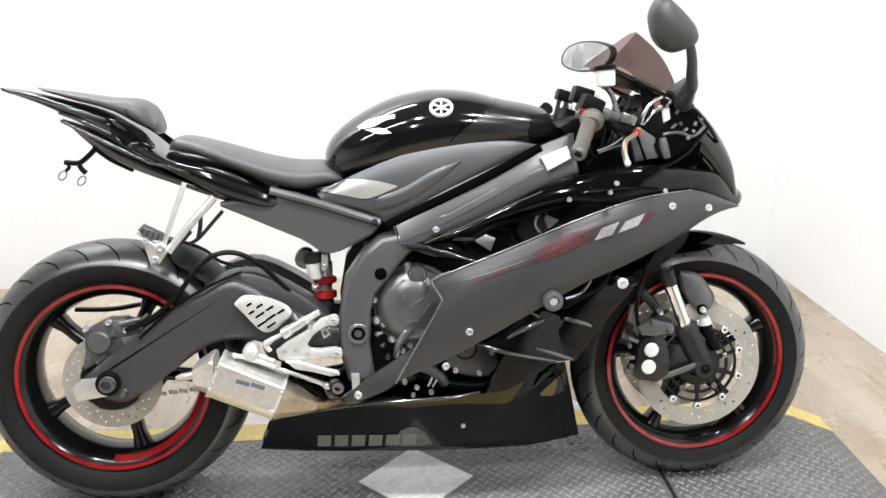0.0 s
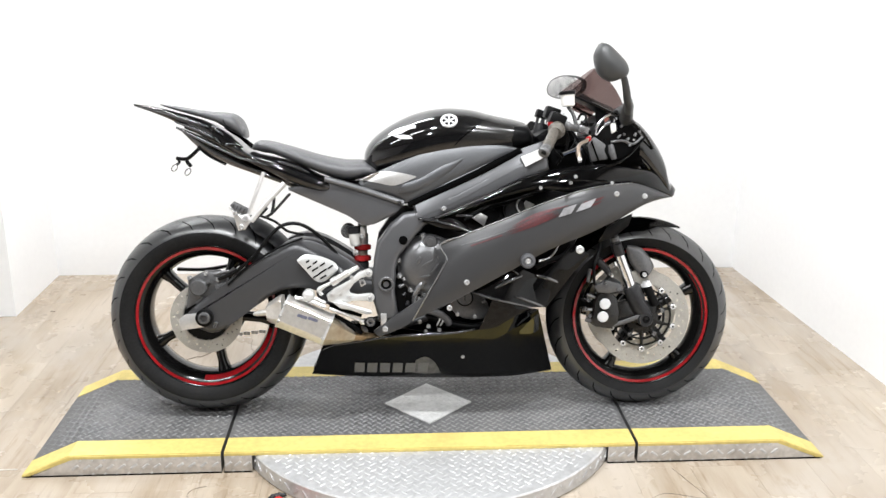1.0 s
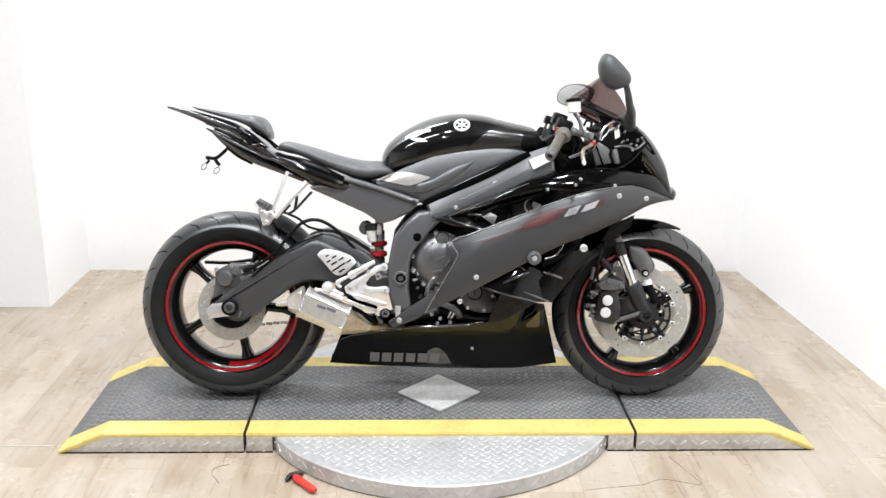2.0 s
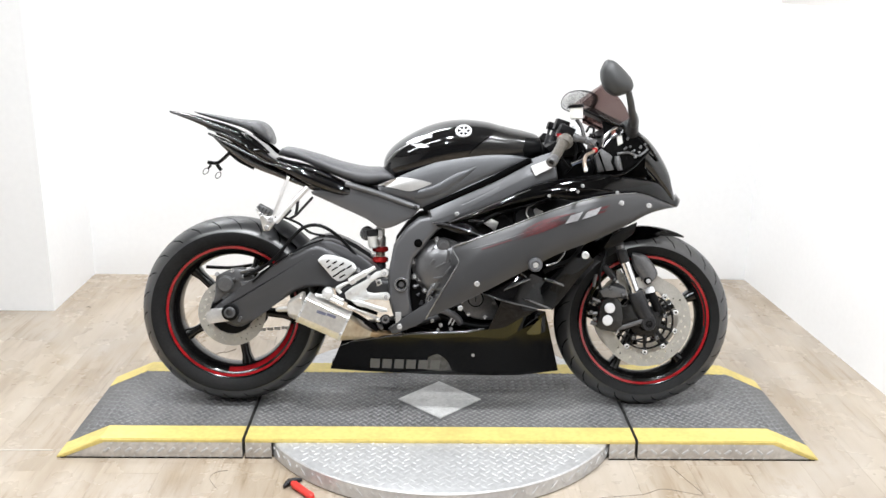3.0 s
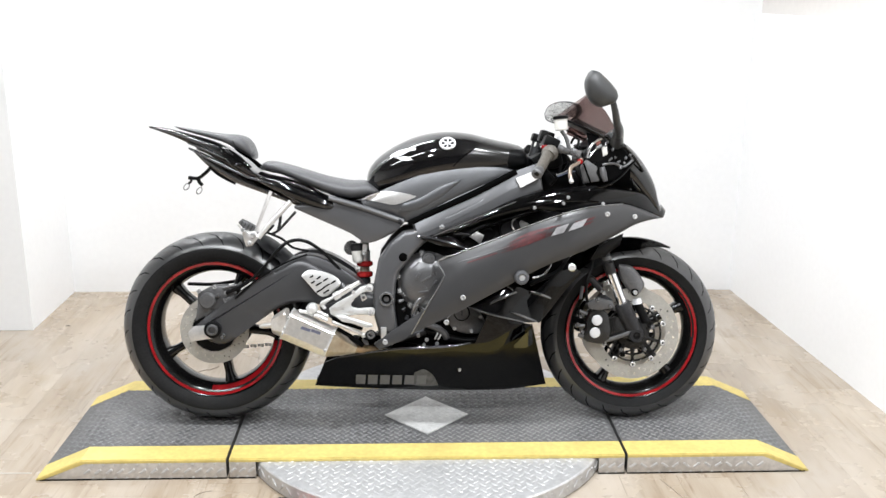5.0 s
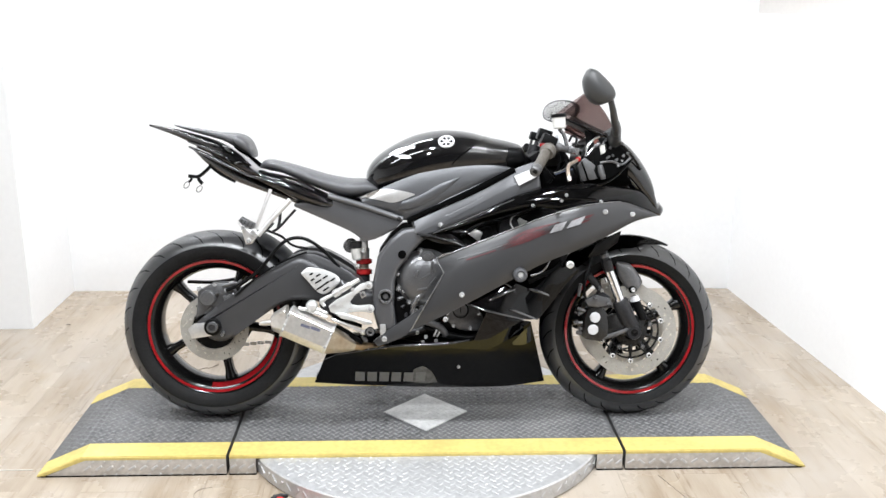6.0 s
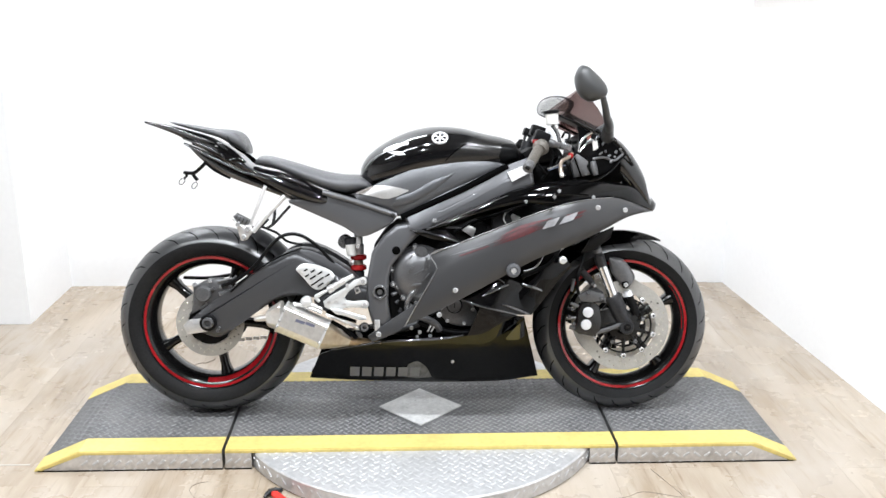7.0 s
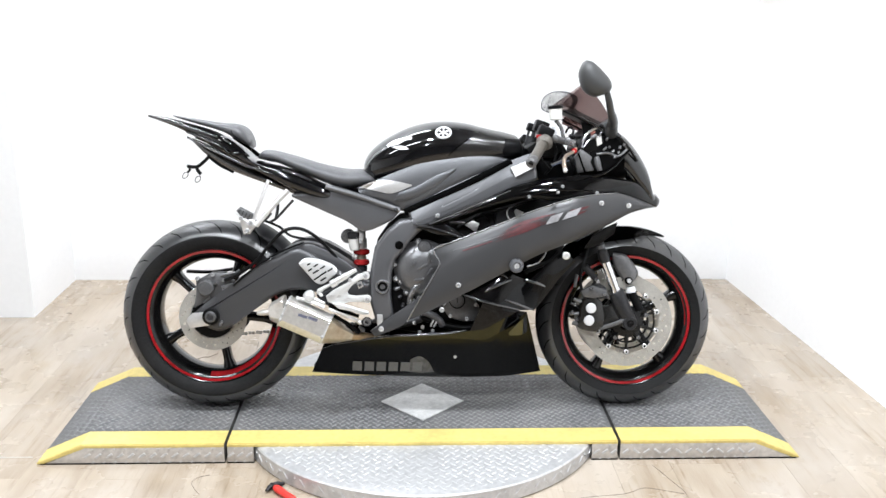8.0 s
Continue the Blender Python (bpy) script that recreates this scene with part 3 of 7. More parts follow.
# -- wheels --
def tyre_profile(R, W, rim):
    h = W / 2
    return [(rim, -h * 0.74), (rim + 0.010, -h * 0.86), (rim + (R - rim) * 0.42, -h), (R - 0.047, -h * 0.985), (R - 0.040, -h * 0.95), (R - 0.026, -h * 0.8), (R - 0.010, -h * 0.5), (R - 0.002, -h * 0.2), (R, 0),
            (R - 0.002, h * 0.2), (R - 0.010, h * 0.5), (R - 0.026, h * 0.8), (R - 0.040, h * 0.95), (R - 0.047, h * 0.985), (rim + (R - rim) * 0.42, h), (rim + 0.010, h * 0.86), (rim, h * 0.74)]


def drilled_disc(x, z, y, r0, r1, th, seed, turn):
    """A brake disc with real holes through it."""
    bm = bmesh.new()
    na, nr = 180, 9
    v = [[bm.verts.new((x + (r0 + (r1 - r0) * j / nr) * math.cos(2 * math.pi * i / na), y, z + (r0 + (r1 - r0) * j / nr) * math.sin(2 * math.pi * i / na))) for j in range(nr + 1)] for i in range(na)]
    for i in range(na):
        for j in range(nr):
            if i % 4 == 0 and j == (2, 4, 6, 3, 5)[(i // 4) % 5]:
                continue
            bm.faces.new((v[i][j], v[(i + 1) % na][j], v[(i + 1) % na][j + 1], v[i][j + 1]))
    bmesh.ops.solidify(bm, geom=bm.faces, thickness=th)
    return bm


def grooves(x, z, R, W, n, sweep):
    """Curved rain grooves: slim dark channels that run across the tread."""
    bm = bmesh.new()
    h = W / 2
    rows = [(-h * 0.92, R - 0.0365), (-h * 0.75, R - 0.0225), (-h * 0.5, R - 0.0098), (-h * 0.25, R - 0.003), (0.0, R + 0.0002)]
    for i in range(n):
        for s in (-1, 1):
            a0 = 2 * math.pi * (i + 0.5 * (s > 0)) / n
            pts = []
            for j, (y, r) in enumerate(rows[:4] if i % 2 else rows):
                a = a0 + sweep * (j / 4) ** 1.6
                pts.append((a, y * -s if s > 0 else y, r))
            prev = None
            for j, (a, y, r) in enumerate(pts):
                w = 0.0026 / r * (0.5 if j in (0, len(pts) - 1) else 1)
                pair = [bm.verts.new((x + (r + 0.0006) * math.cos(a + d), y, z + (r + 0.0006) * math.sin(a + d))) for d in (-w, w)]
                if prev:
                    bm.faces.new((prev[0], prev[1], pair[1], pair[0]))
                prev = pair
    return bm


def wheel(name, x, z, R, W, hw, spoke_angle, decals, label):
    rim = lathe(bmesh.new(), [(0.206, -hw + 0.004), (0.2235, -hw - 0.004), (0.226, -hw), (0.212, -hw + 0.016), (0.203, -hw * 0.4), (0.2, 0), (0.203, hw * 0.4), (0.212, hw - 0.016), (0.226, hw), (0.2235, hw + 0.004), (0.206, hw - 0.004),
                              (0.192, hw - 0.022), (0.186, hw * 0.3), (0.184, 0), (0.186, -hw * 0.3), (0.192, -hw + 0.022)], x, z, n=96, closed=True)
    w = part(name, rim, RIM, bike, label)
    tyre = part("tyre", lathe(bmesh.new(), tyre_profile(R, W, 0.219), x, z, n=128, closed=True), RUBBER, w, "worn black sport tyre with a paler, glossier tread", smooth=60)
    tyre.data.materials.append(TREAD)
    for f in tyre.data.polygons:
        f.material_index = int(math.hypot(f.center.x - x, f.center.z - z) > R - 0.0445)
    tagged(part("tread_groove", grooves(x, z, R, W, 26, 0.34), GROOVE, w, smooth=0), kind="stuff")
    for s in (-1, 1):
        y = s * (hw + 0.0042)
        ring = lathe(bmesh.new(), [(0.211, y - s * 0.0008), (0.2188, y + s * 0.001), (0.2195, y - s * 0.003), (0.211, y - s * 0.0048)], x, z, n=96, closed=True)
        part("rim_stripe", ring, RED, w, "red stripe round the rim edge")
    for r0, r1, a0, a1 in decals:
        bm = bmesh.new()
        prev = None
        for i in range(41):
            a = radians(a0 + (a1 - a0) * i / 40)
            row = []
            for r, lift in ((r0, 0.0009), (r1, 0.0009), (r1, 0.0), (r0, 0.0)):
                y = -hw + 0.004 + (0.206 - r) / 0.014 * 0.018
                row.append(bm.verts.new((x + (r - lift) * math.cos(a), y - lift, z + (r - lift) * math.sin(a))))
            if prev:
                for j in range(4):
                    bm.faces.new((prev[j], prev[(j + 1) % 4], row[(j + 1) % 4], row[j]))
            prev = row
        part("rim_decal", bm, RED, w, "red tape arc inside the rim")
    for i in range(5):
        a = radians(spoke_angle + 72 * i)
        c, s = math.cos(a), math.sin(a)
        pts = [(x + r * c, 0, z + r * s) for r in (0.03, 0.06, 0.11, 0.16, 0.192)]
        bm = bmesh.new()
        p = [Vector(q) for q in pts]
        side, up = Vector((-s, 0, c)), Vector((0, 1, 0))
        loops = []
        for q, hw2, d in zip(p, (0.026, 0.019, 0.0145, 0.0145, 0.022), (0.032, 0.03, 0.026, 0.024, 0.03)):
            loops.append([q + side * hw2 * math.copysign(abs(math.cos(t)) ** 0.7, math.cos(t)) + up * d * math.copysign(abs(math.sin(t)) ** 0.7, math.sin(t)) for t in [2 * math.pi * k / 14 for k in range(14)]])
        rings(bm, loops)
        part("spoke", bm, RIM, w)
    part("hub", lathe(bmesh.new(), [(0.02, -hw * 0.9), (0.036, -hw * 0.88), (0.042, -hw * 0.5), (0.036, 0), (0.042, hw * 0.5), (0.036, hw * 0.88), (0.02, hw * 0.9)], x, z, n=32), RIM, w)
    return w


rear = wheel("rear_wheel", RX, RZ, 0.313, 0.18, 0.072, 137, [(0.1925, 0.2045, -95, -12)], "black five-spoke rear wheel with red rim stripe")
front = wheel("front_wheel", FX, FZ, 0.298, 0.122, 0.048, 25, [(0.2045, 0.2062, -5, 40)], "black five-spoke front wheel with red rim stripe")
front.location = (-0.002, -0.014, 0.0)
part("brake_disc", drilled_disc(RX, RZ, -0.088, 0.07, 0.111, 0.005, 1, 2), DISC, rear, "drilled steel rear brake disc")
part("disc_carrier", lathe(bmesh.new(), [(0.03, -0.083), (0.073, -0.083), (0.073, -0.088), (0.03, -0.088)], RX, RZ, n=40, closed=True), RIM, rear)
part("sprocket", lathe(bmesh.new(), [(0.03, 0.083), (0.102, 0.083), (0.102, 0.09), (0.03, 0.09)], RX, RZ, n=60, closed=True), DARKMETAL, rear)
for s in (-1, 1):
    part("brake_disc", drilled_disc(FX, FZ, s * 0.071, 0.108, 0.152, 0.005, 2, 2), DISC, front, "drilled steel front brake disc")
    part("disc_carrier", lathe(bmesh.new(), [(0.03, s * 0.064), (0.05, s * 0.066), (0.053, s * 0.072), (0.03, s * 0.074)], FX, FZ, n=48, closed=True), RIM, front, "black disc carrier with ten arms")
    part("carrier_ring", lathe(bmesh.new(), [(0.0675, s * 0.067), (0.0735, s * 0.067), (0.0735, s * 0.073), (0.0675, s * 0.073)], FX, FZ, n=64, closed=True), RIM, front)
    part("carrier_ring", lathe(bmesh.new(), [(0.089, s * 0.067), (0.0945, s * 0.067), (0.0945, s * 0.073), (0.089, s * 0.073)], FX, FZ, n=80, closed=True), RIM, front)
    for i in range(10):
        a = radians(36 * i + 18)
        c, q = math.cos(a), math.sin(a)
        part("carrier_arm", bar(bmesh.new(), [(FX + r * c, s * 0.07, FZ + r * q) for r in (0.046, 0.068, 0.08, 0.094, 0.108)], (0.0075, 0.007, 0.0048, 0.0055, 0.0115), n=10, flat=0.45), RIM, front)
        c, q = FX + 0.1035 * c, FZ + 0.1035 * q
        part("disc_button", lathe(bmesh.new(), [(0.0038, s * 0.069), (0.009, s * 0.069), (0.0088, s * 0.0775), (0.0075, s * 0.0785), (0.0038, s * 0.0785)], c, q, n=16, closed=True), BOLT, front, "bright ring rivet")
    for i in range(5):
        a = radians(72 * i + 18)
        c, q = FX + 0.067 * math.cos(a), FZ + 0.067 * math.sin(a)
        part("carrier_bolt", lathe(bmesh.new(), [(0.0075, s * 0.07), (0.0075, s * 0.078), (0.006, s * 0.08), (0.003, s * 0.08), (0.0028, s * 0.077)], c, q, n=14), COVER, front)

# -- swingarm and rear end --
bm = bmesh.new()
prism(bm, [(-0.745, -0.14, 0.331), (-0.695, -0.14, 0.373), (-0.623, -0.14, 0.425), (-0.545, -0.14, 0.476), (-0.467, -0.14, 0.524), (-0.415, -0.14, 0.546), (-0.378, -0.14, 0.539), (-0.303, -0.14, 0.491), (-0.214, -0.14, 0.44), (-0.123, -0.14, 0.428), (-0.124, -0.14, 0.388), (-0.214, -0.14, 0.381), (-0.304, -0.14, 0.395), (-0.394, -0.14, 0.408), (-0.457, -0.14, 0.399), (-0.52, -0.14, 0.363), (-0.593, -0.14, 0.31), (-0.651, -0.14, 0.274), (-0.697, -0.14, 0.283), (-0.736, -0.14, 0.311)], -0.085, -0.142, bevel=0.019, k=3, seg=4)
arm = part("swingarm", bm, ARM, bike, "dark grey cast swingarm with a raised brace")
mirrored(arm)
bm = bmesh.new()
prism(bm, [(-0.521, -0.12, 0.482), (-0.466, -0.12, 0.529), (-0.416, -0.12, 0.556), (-0.358, -0.12, 0.558), (-0.286, -0.12, 0.525), (-0.214, -0.12, 0.474), (-0.196, -0.12, 0.437), (-0.287, -0.12, 0.452), (-0.377, -0.12, 0.511), (-0.431, -0.12, 0.522)], -0.05, -0.125, bevel=0.01, k=2)
mirrored(part("swingarm_brace", bm, ARM, bike))
bm = bmesh.new()
prism(bm, [(-0.762, -0.15, 0.317), (-0.744, -0.15, 0.335), (-0.676, -0.15, 0.342), (-0.666, -0.15, 0.312), (-0.688, -0.15, 0.296), (-0.752, -0.15, 0.287)], -0.140, -0.152, bevel=0.003)
part("axle_adjuster", bm, ALLOY, bike, "bare alloy chain adjuster plate")
x, y, z = (-0.684, -0.15, 0.325)
part("axle_nut", lathe(bmesh.new(), [(0.022, -0.14), (0.022, -0.152), (0.017, -0.156), (0.016, -0.168), (0.0115, -0.169), (0.011, -0.158)], x, z, n=20), GREYM, bike, "hollow steel axle nut")
part("axle_washer", lathe(bmesh.new(), [(0.027, -0.138), (0.027, -0.1535), (0.024, -0.155), (0.016, -0.155)], x, z, n=28), BLACK, bike)
# vented heel plate on the swingarm
plate_top = [(-0.399, -0.16, 0.5), (-0.376, -0.16, 0.516), (-0.328, -0.16, 0.51), (-0.288, -0.16, 0.492), (-0.276, -0.16, 0.476)]
plate_bot = [(-0.396, -0.16, 0.492), (-0.377, -0.16, 0.471), (-0.345, -0.16, 0.436), (-0.318, -0.16, 0.434), (-0.279, -0.16, 0.464)]
bm = bmesh.new()
sheet(bm, plate_top, plate_bot, bulge=0.004, thick=0.004, k=4, rows=6)
heel = part("vent_plate", bm, PLATEW, bike, "white alloy swingarm plate with dark slots")
for i, (px, pz, ln) in enumerate([(0.0, 0.0, 0.012), (0.022, -0.004, 0.016), (0.044, -0.01, 0.018), (0.068, -0.018, 0.018), (0.004, -0.018, 0.014), (0.022, -0.024, 0.022), (0.046, -0.03, 0.024), (0.026, -0.044, 0.024), (0.046, -0.048, 0.022)]):
    x, y, z = (-0.367, -0.16, 0.496)
    cx, cz = x + px, z + pz
    q = onto(heel, cx, cz)
    yy = q.y if q else -0.165
    bm = bmesh.new()
    box(bm, (-ln / 2, -0.0012, -0.0024), (ln / 2, 0.001, 0.0024), m=Matrix.Translation((cx, yy, cz)) @ Matrix.Rotation(radians(-32), 4, "Y"))
    part("slot", bm, GROOVE, heel, smooth=0)
# rear caliper
bm = bmesh.new()
x, y, z = (-0.702, -0.12, 0.415)
lathe(bm, [(0.010, -0.10), (0.026, -0.10), (0.026, -0.135), (0.022, -0.140), (0.008, -0.141)], x, z, n=28)
cal = part("rear_caliper", bm, GREYM, bike, "dark grey rear brake caliper")
bm = bmesh.new()
prism(bm, [(-0.736, -0.11, 0.437), (-0.689, -0.11, 0.461), (-0.645, -0.11, 0.463), (-0.617, -0.11, 0.433), (-0.643, -0.11, 0.4), (-0.68, -0.11, 0.378), (-0.72, -0.11, 0.36), (-0.745, -0.11, 0.346), (-0.737, -0.11, 0.392)], -0.080, -0.118, bevel=0.004)
part("caliper_body", bm, GREYM, cal)
for p in ((-0.73, -0.12, 0.444), (-0.68, -0.12, 0.457), (-0.644, -0.12, 0.439)):
    part("banjo_bolt", bolt_at(bmesh.new(), (p[0], -0.119, p[2]), 0.007, 0.012), BOLT, cal)
part("brake_line", tube(bmesh.new(), [(-0.642, -0.13, 0.44), (-0.59, -0.14, 0.463), (-0.53, -0.15, 0.511), (-0.483, -0.15, 0.569), (-0.44, -0.15, 0.605), (-0.391, -0.14, 0.607), (-0.339, -0.13, 0.575), (-0.286, -0.12, 0.518), (-0.242, -0.11, 0.472)], 0.0055, n=8), BLACK, bike, "black rubber brake hose")
part("brake_pipe", tube(bmesh.new(), [(-0.611, -0.145, 0.424), (-0.544, -0.145, 0.482), (-0.463, -0.145, 0.532), (-0.384, -0.13, 0.563)], 0.003, n=6), BLACK, bike)
for a, b, r in (((-0.655, -0.13, 0.455), (-0.608, -0.13, 0.465), 0.006), ((-0.665, -0.13, 0.433), (-0.689, -0.12, 0.421), 0.007), ((-0.628, -0.125, 0.443), (-0.594, -0.125, 0.473), 0.005), ((-0.69, -0.12, 0.382), (-0.713, -0.12, 0.364), 0.006)):
    part("caliper_fitting", bar(bmesh.new(), [a, b], (r, r * 0.8), n=10), GREYM, cal)
part("pad_spring", prism(bmesh.new(), [(-0.655, -0.125, 0.421), (-0.624, -0.125, 0.43), (-0.597, -0.125, 0.429), (-0.603, -0.125, 0.409), (-0.648, -0.125, 0.4)], -0.115, -0.127, bevel=0.002), COVER, cal)
for q in ((-0.654, -0.15, 0.299), (-0.649, -0.15, 0.307)):
    part("adjuster_bolt", bolt_at(bmesh.new(), (q[0], -0.15, q[2]), 0.006, 0.006), COVER, bike)
# chain run and guard on the far side
part("chain_guard", tube(bmesh.new(), [(-0.815, 0.1, 0.439), (-0.728, 0.1, 0.437), (-0.641, 0.1, 0.449), (-0.535, 0.1, 0.46)], 0.006, n=8, flat=2.0), BLACK, bike, "slim black chain guard")
bm = bmesh.new()
for side in (0.102, -0.098):
    for i in range(46):
        xx = RX + i * 0.0127
        m = Matrix.Translation((xx, 0.087 + (0.004 if i % 2 else -0.004), RZ + side + (0.052 if side < 0 else -0.05) * i / 46)) @ Matrix.Rotation(radians(-5 if side < 0 else 5), 4, "Y")
        box(bm, (-0.0052, -0.0012, -0.0055), (0.0052, 0.0012, 0.0055), 0.001, m=m)
tagged(part("chain", bm, ALLOY, bike, "grimy steel drive chain", smooth=0), kind="stuff")


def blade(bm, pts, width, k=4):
    """A slim rounded ledge along a line, tapering to both ends, turned up to catch a highlight streak."""
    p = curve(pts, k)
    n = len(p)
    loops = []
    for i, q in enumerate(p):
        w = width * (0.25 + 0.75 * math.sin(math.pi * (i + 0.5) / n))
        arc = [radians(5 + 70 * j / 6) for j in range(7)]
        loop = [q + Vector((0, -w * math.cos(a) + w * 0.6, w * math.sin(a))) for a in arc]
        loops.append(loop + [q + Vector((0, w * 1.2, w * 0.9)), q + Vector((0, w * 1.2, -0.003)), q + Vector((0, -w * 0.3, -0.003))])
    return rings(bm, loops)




def fender(cx, cz, R, a0, a1, hw, drop, taper=0.0, th=0.004, n=24, m=12):
    """An arched mudguard over a wheel."""
    bm = bmesh.new()
    g = []
    for i in range(n + 1):
        t = i / n
        a = radians(a0 + (a1 - a0) * t)
        w = hw * min(1, 0.15 + t / max(taper, 1e-3)) if taper else hw
        row = []
        for j in range(m + 1):
            u = 2 * j / m - 1
            r = R - drop * abs(u) ** 2.6 * (w / hw)
            row.append(bm.verts.new((cx + r * math.cos(a), u * w, cz + r * math.sin(a))))
        g.append(row)
    for i in range(n):
        for j in range(m):
            bm.faces.new((g[i][j], g[i][j + 1], g[i + 1][j + 1], g[i + 1][j]))
    bmesh.ops.solidify(bm, geom=bm.faces, thickness=th)
    return bm


part("rear_hugger", fender(RX, RZ, 0.338, 72, 25, 0.09, 0.03, taper=0.3), ARM, bike, "matte grey rear tyre hugger", smooth=60)
part("front_fender", fender(FX - 0.004, FZ, 0.314, 63, 150, 0.066, 0.04, taper=0.35), GLOSS, bike, "gloss black front mudguard with a pointed tip", smooth=60)

# -- frame --
bm = bmesh.new()
prism(bm, [(0.357, -0.16, 0.816), (0.261, -0.17, 0.784), (0.162, -0.18, 0.736), (0.064, -0.185, 0.687), (-0.019, -0.185, 0.646), (-0.077, -0.185, 0.639), (-0.118, -0.185, 0.604), (-0.156, -0.185, 0.55), (-0.174, -0.185, 0.455), (-0.171, -0.185, 0.374), (-0.155, -0.185, 0.316), (-0.094, -0.185, 0.312), (-0.105, -0.185, 0.396), (-0.101, -0.185, 0.473), (-0.09, -0.185, 0.511), (-0.063, -0.185, 0.543), (-0.04, -0.185, 0.573), (-0.012, -0.185, 0.602), (0.073, -0.185, 0.646), (0.162, -0.18, 0.685), (0.261, -0.175, 0.727), (0.364, -0.16, 0.769)], -0.12, -0.183, bevel=0.013, seg=3)
frame_r = part("frame_spar", bm, FRAME, bike, "matte grey cast aluminium frame spar")
mirrored(frame_r)
# upper flank of the spar, a raised facet
bm = bmesh.new()
sheet(bm, [(-0.045, -0.17, 0.672), (0.056, -0.17, 0.731), (0.163, -0.167, 0.78), (0.271, -0.166, 0.826), (0.354, -0.158, 0.855)], [(-0.03, -0.1845, 0.628), (0.073, -0.1845, 0.671), (0.171, -0.1845, 0.722), (0.265, -0.182, 0.77), (0.355, -0.17, 0.798)], bulge=0.002, thick=0.02, k=4, rows=5)
mirrored(part("spar_facet", bm, FRAME, bike))
for p, r in (((-0.078, -0.185, 0.559), 0.0135),):
    part("frame_plug", lathe(bmesh.new(), [(r, -0.178), (r, -0.1845), (r * 0.85, -0.186), (0.004, -0.1865)], p[0], p[2], n=24), GROOVE, bike, "round black frame plug")
p = (-0.131, -0.185, 0.426)
piv = part("pivot_ring", lathe(bmesh.new(), [(0.0148, -0.18), (0.0235, -0.18), (0.0235, -0.188), (0.0215, -0.190), (0.0168, -0.190), (0.0148, -0.187)], p[0], p[2], n=32, closed=True), COVER, bike, "grey swingarm pivot ring")
part("pivot_bolt", lathe(bmesh.new(), [(0.0147, -0.178), (0.0147, -0.185), (0.009, -0.185), (0.008, -0.180)], p[0], p[2], n=24), GROOVE, piv)
part("frame_seam", tube(bmesh.new(), [(-0.047, -0.187, 0.664), (-0.031, -0.187, 0.622), (0.002, -0.187, 0.618)], 0.0012, n=6, k=3), GREYM, bike)
# side cover under the tank, textured
bm = bmesh.new()
sheet(bm, [(-0.211, -0.14, 0.733), (-0.136, -0.15, 0.771), (-0.05, -0.155, 0.806), (0.038, -0.158, 0.835), (0.128, -0.155, 0.849), (0.218, -0.145, 0.849), (0.277, -0.13, 0.831)], [(-0.185, -0.135, 0.704), (-0.104, -0.145, 0.685), (-0.049, -0.155, 0.669), (0.038, -0.165, 0.716), (0.127, -0.165, 0.759), (0.217, -0.155, 0.799), (0.281, -0.132, 0.826)], bulge=0.012, thick=0.012, k=5, rows=12)
cover = part("tank_side_cover", bm, CARBON, bike, "charcoal tank side cover with fine texture")
mirrored(cover)
decal("silver_accent", cover, [(-0.202, -0.16, 0.743), (-0.148, -0.16, 0.764), (-0.089, -0.16, 0.762), (-0.037, -0.16, 0.75)], [(-0.195, -0.16, 0.739), (-0.149, -0.16, 0.73), (-0.1, -0.16, 0.723), (-0.038, -0.16, 0.747)], ALLOY, label="silver wedge accent", parent=cover)
bm = bmesh.new()
sheet(bm, [(-0.076, -0.17, 0.727), (-0.024, -0.172, 0.745), (0.038, -0.174, 0.78), (0.1, -0.172, 0.803)], [(-0.093, -0.165, 0.698), (-0.029, -0.168, 0.709), (0.047, -0.172, 0.748), (0.104, -0.172, 0.8)], bulge=0.005, thick=0.006, k=4, rows=6)
part("cover_rib", bm, CARBON, cover)
# dark gap between cover and spar
part("cover_seal", tube(bmesh.new(), [(-0.061, -0.168, 0.663), (0.038, -0.174, 0.709), (0.145, -0.177, 0.759), (0.215, -0.174, 0.794), (0.279, -0.166, 0.826)], 0.0105, n=8, flat=0.8), GROOVE, bike, "black rubber gap seal")

# -- tank --
bm = bmesh.new()
loft(bm, [(-0.197, 0.0, 0.77), (-0.193, 0.0, 0.821), (-0.165, 0.0, 0.864), (-0.107, 0.0, 0.906), (-0.031, 0.0, 0.94), (0.053, 0.0, 0.955), (0.138, 0.0, 0.95), (0.213, 0.0, 0.931), (0.279, 0.0, 0.917), (0.311, 0.0, 0.904), (0.326, 0.0, 0.87)],
     [(-0.177, 0.0, 0.75), (-0.151, 0.0, 0.737), (-0.106, 0.0, 0.737), (-0.05, 0.0, 0.746), (0.016, 0.0, 0.763), (0.082, 0.0, 0.778), (0.157, 0.0, 0.793), (0.232, 0.0, 0.806), (0.281, 0.0, 0.816), (0.31, 0.0, 0.823), (0.325, 0.0, 0.829)],
     [0.075, 0.105, 0.13, 0.15, 0.166, 0.172, 0.17, 0.164, 0.152, 0.138, 0.11], n=2.35, m=144, k=18)
tank = part("fuel_tank", bm, CLEARCOAT, bike, "gloss black fuel tank with a round silver badge", smooth=60)
tank.data.materials.append(SATIN)
tank.data.materials.append(BLACK)
ta, tb = (0.176, -0.1, 0.921), (0.079, -0.14, 0.842)
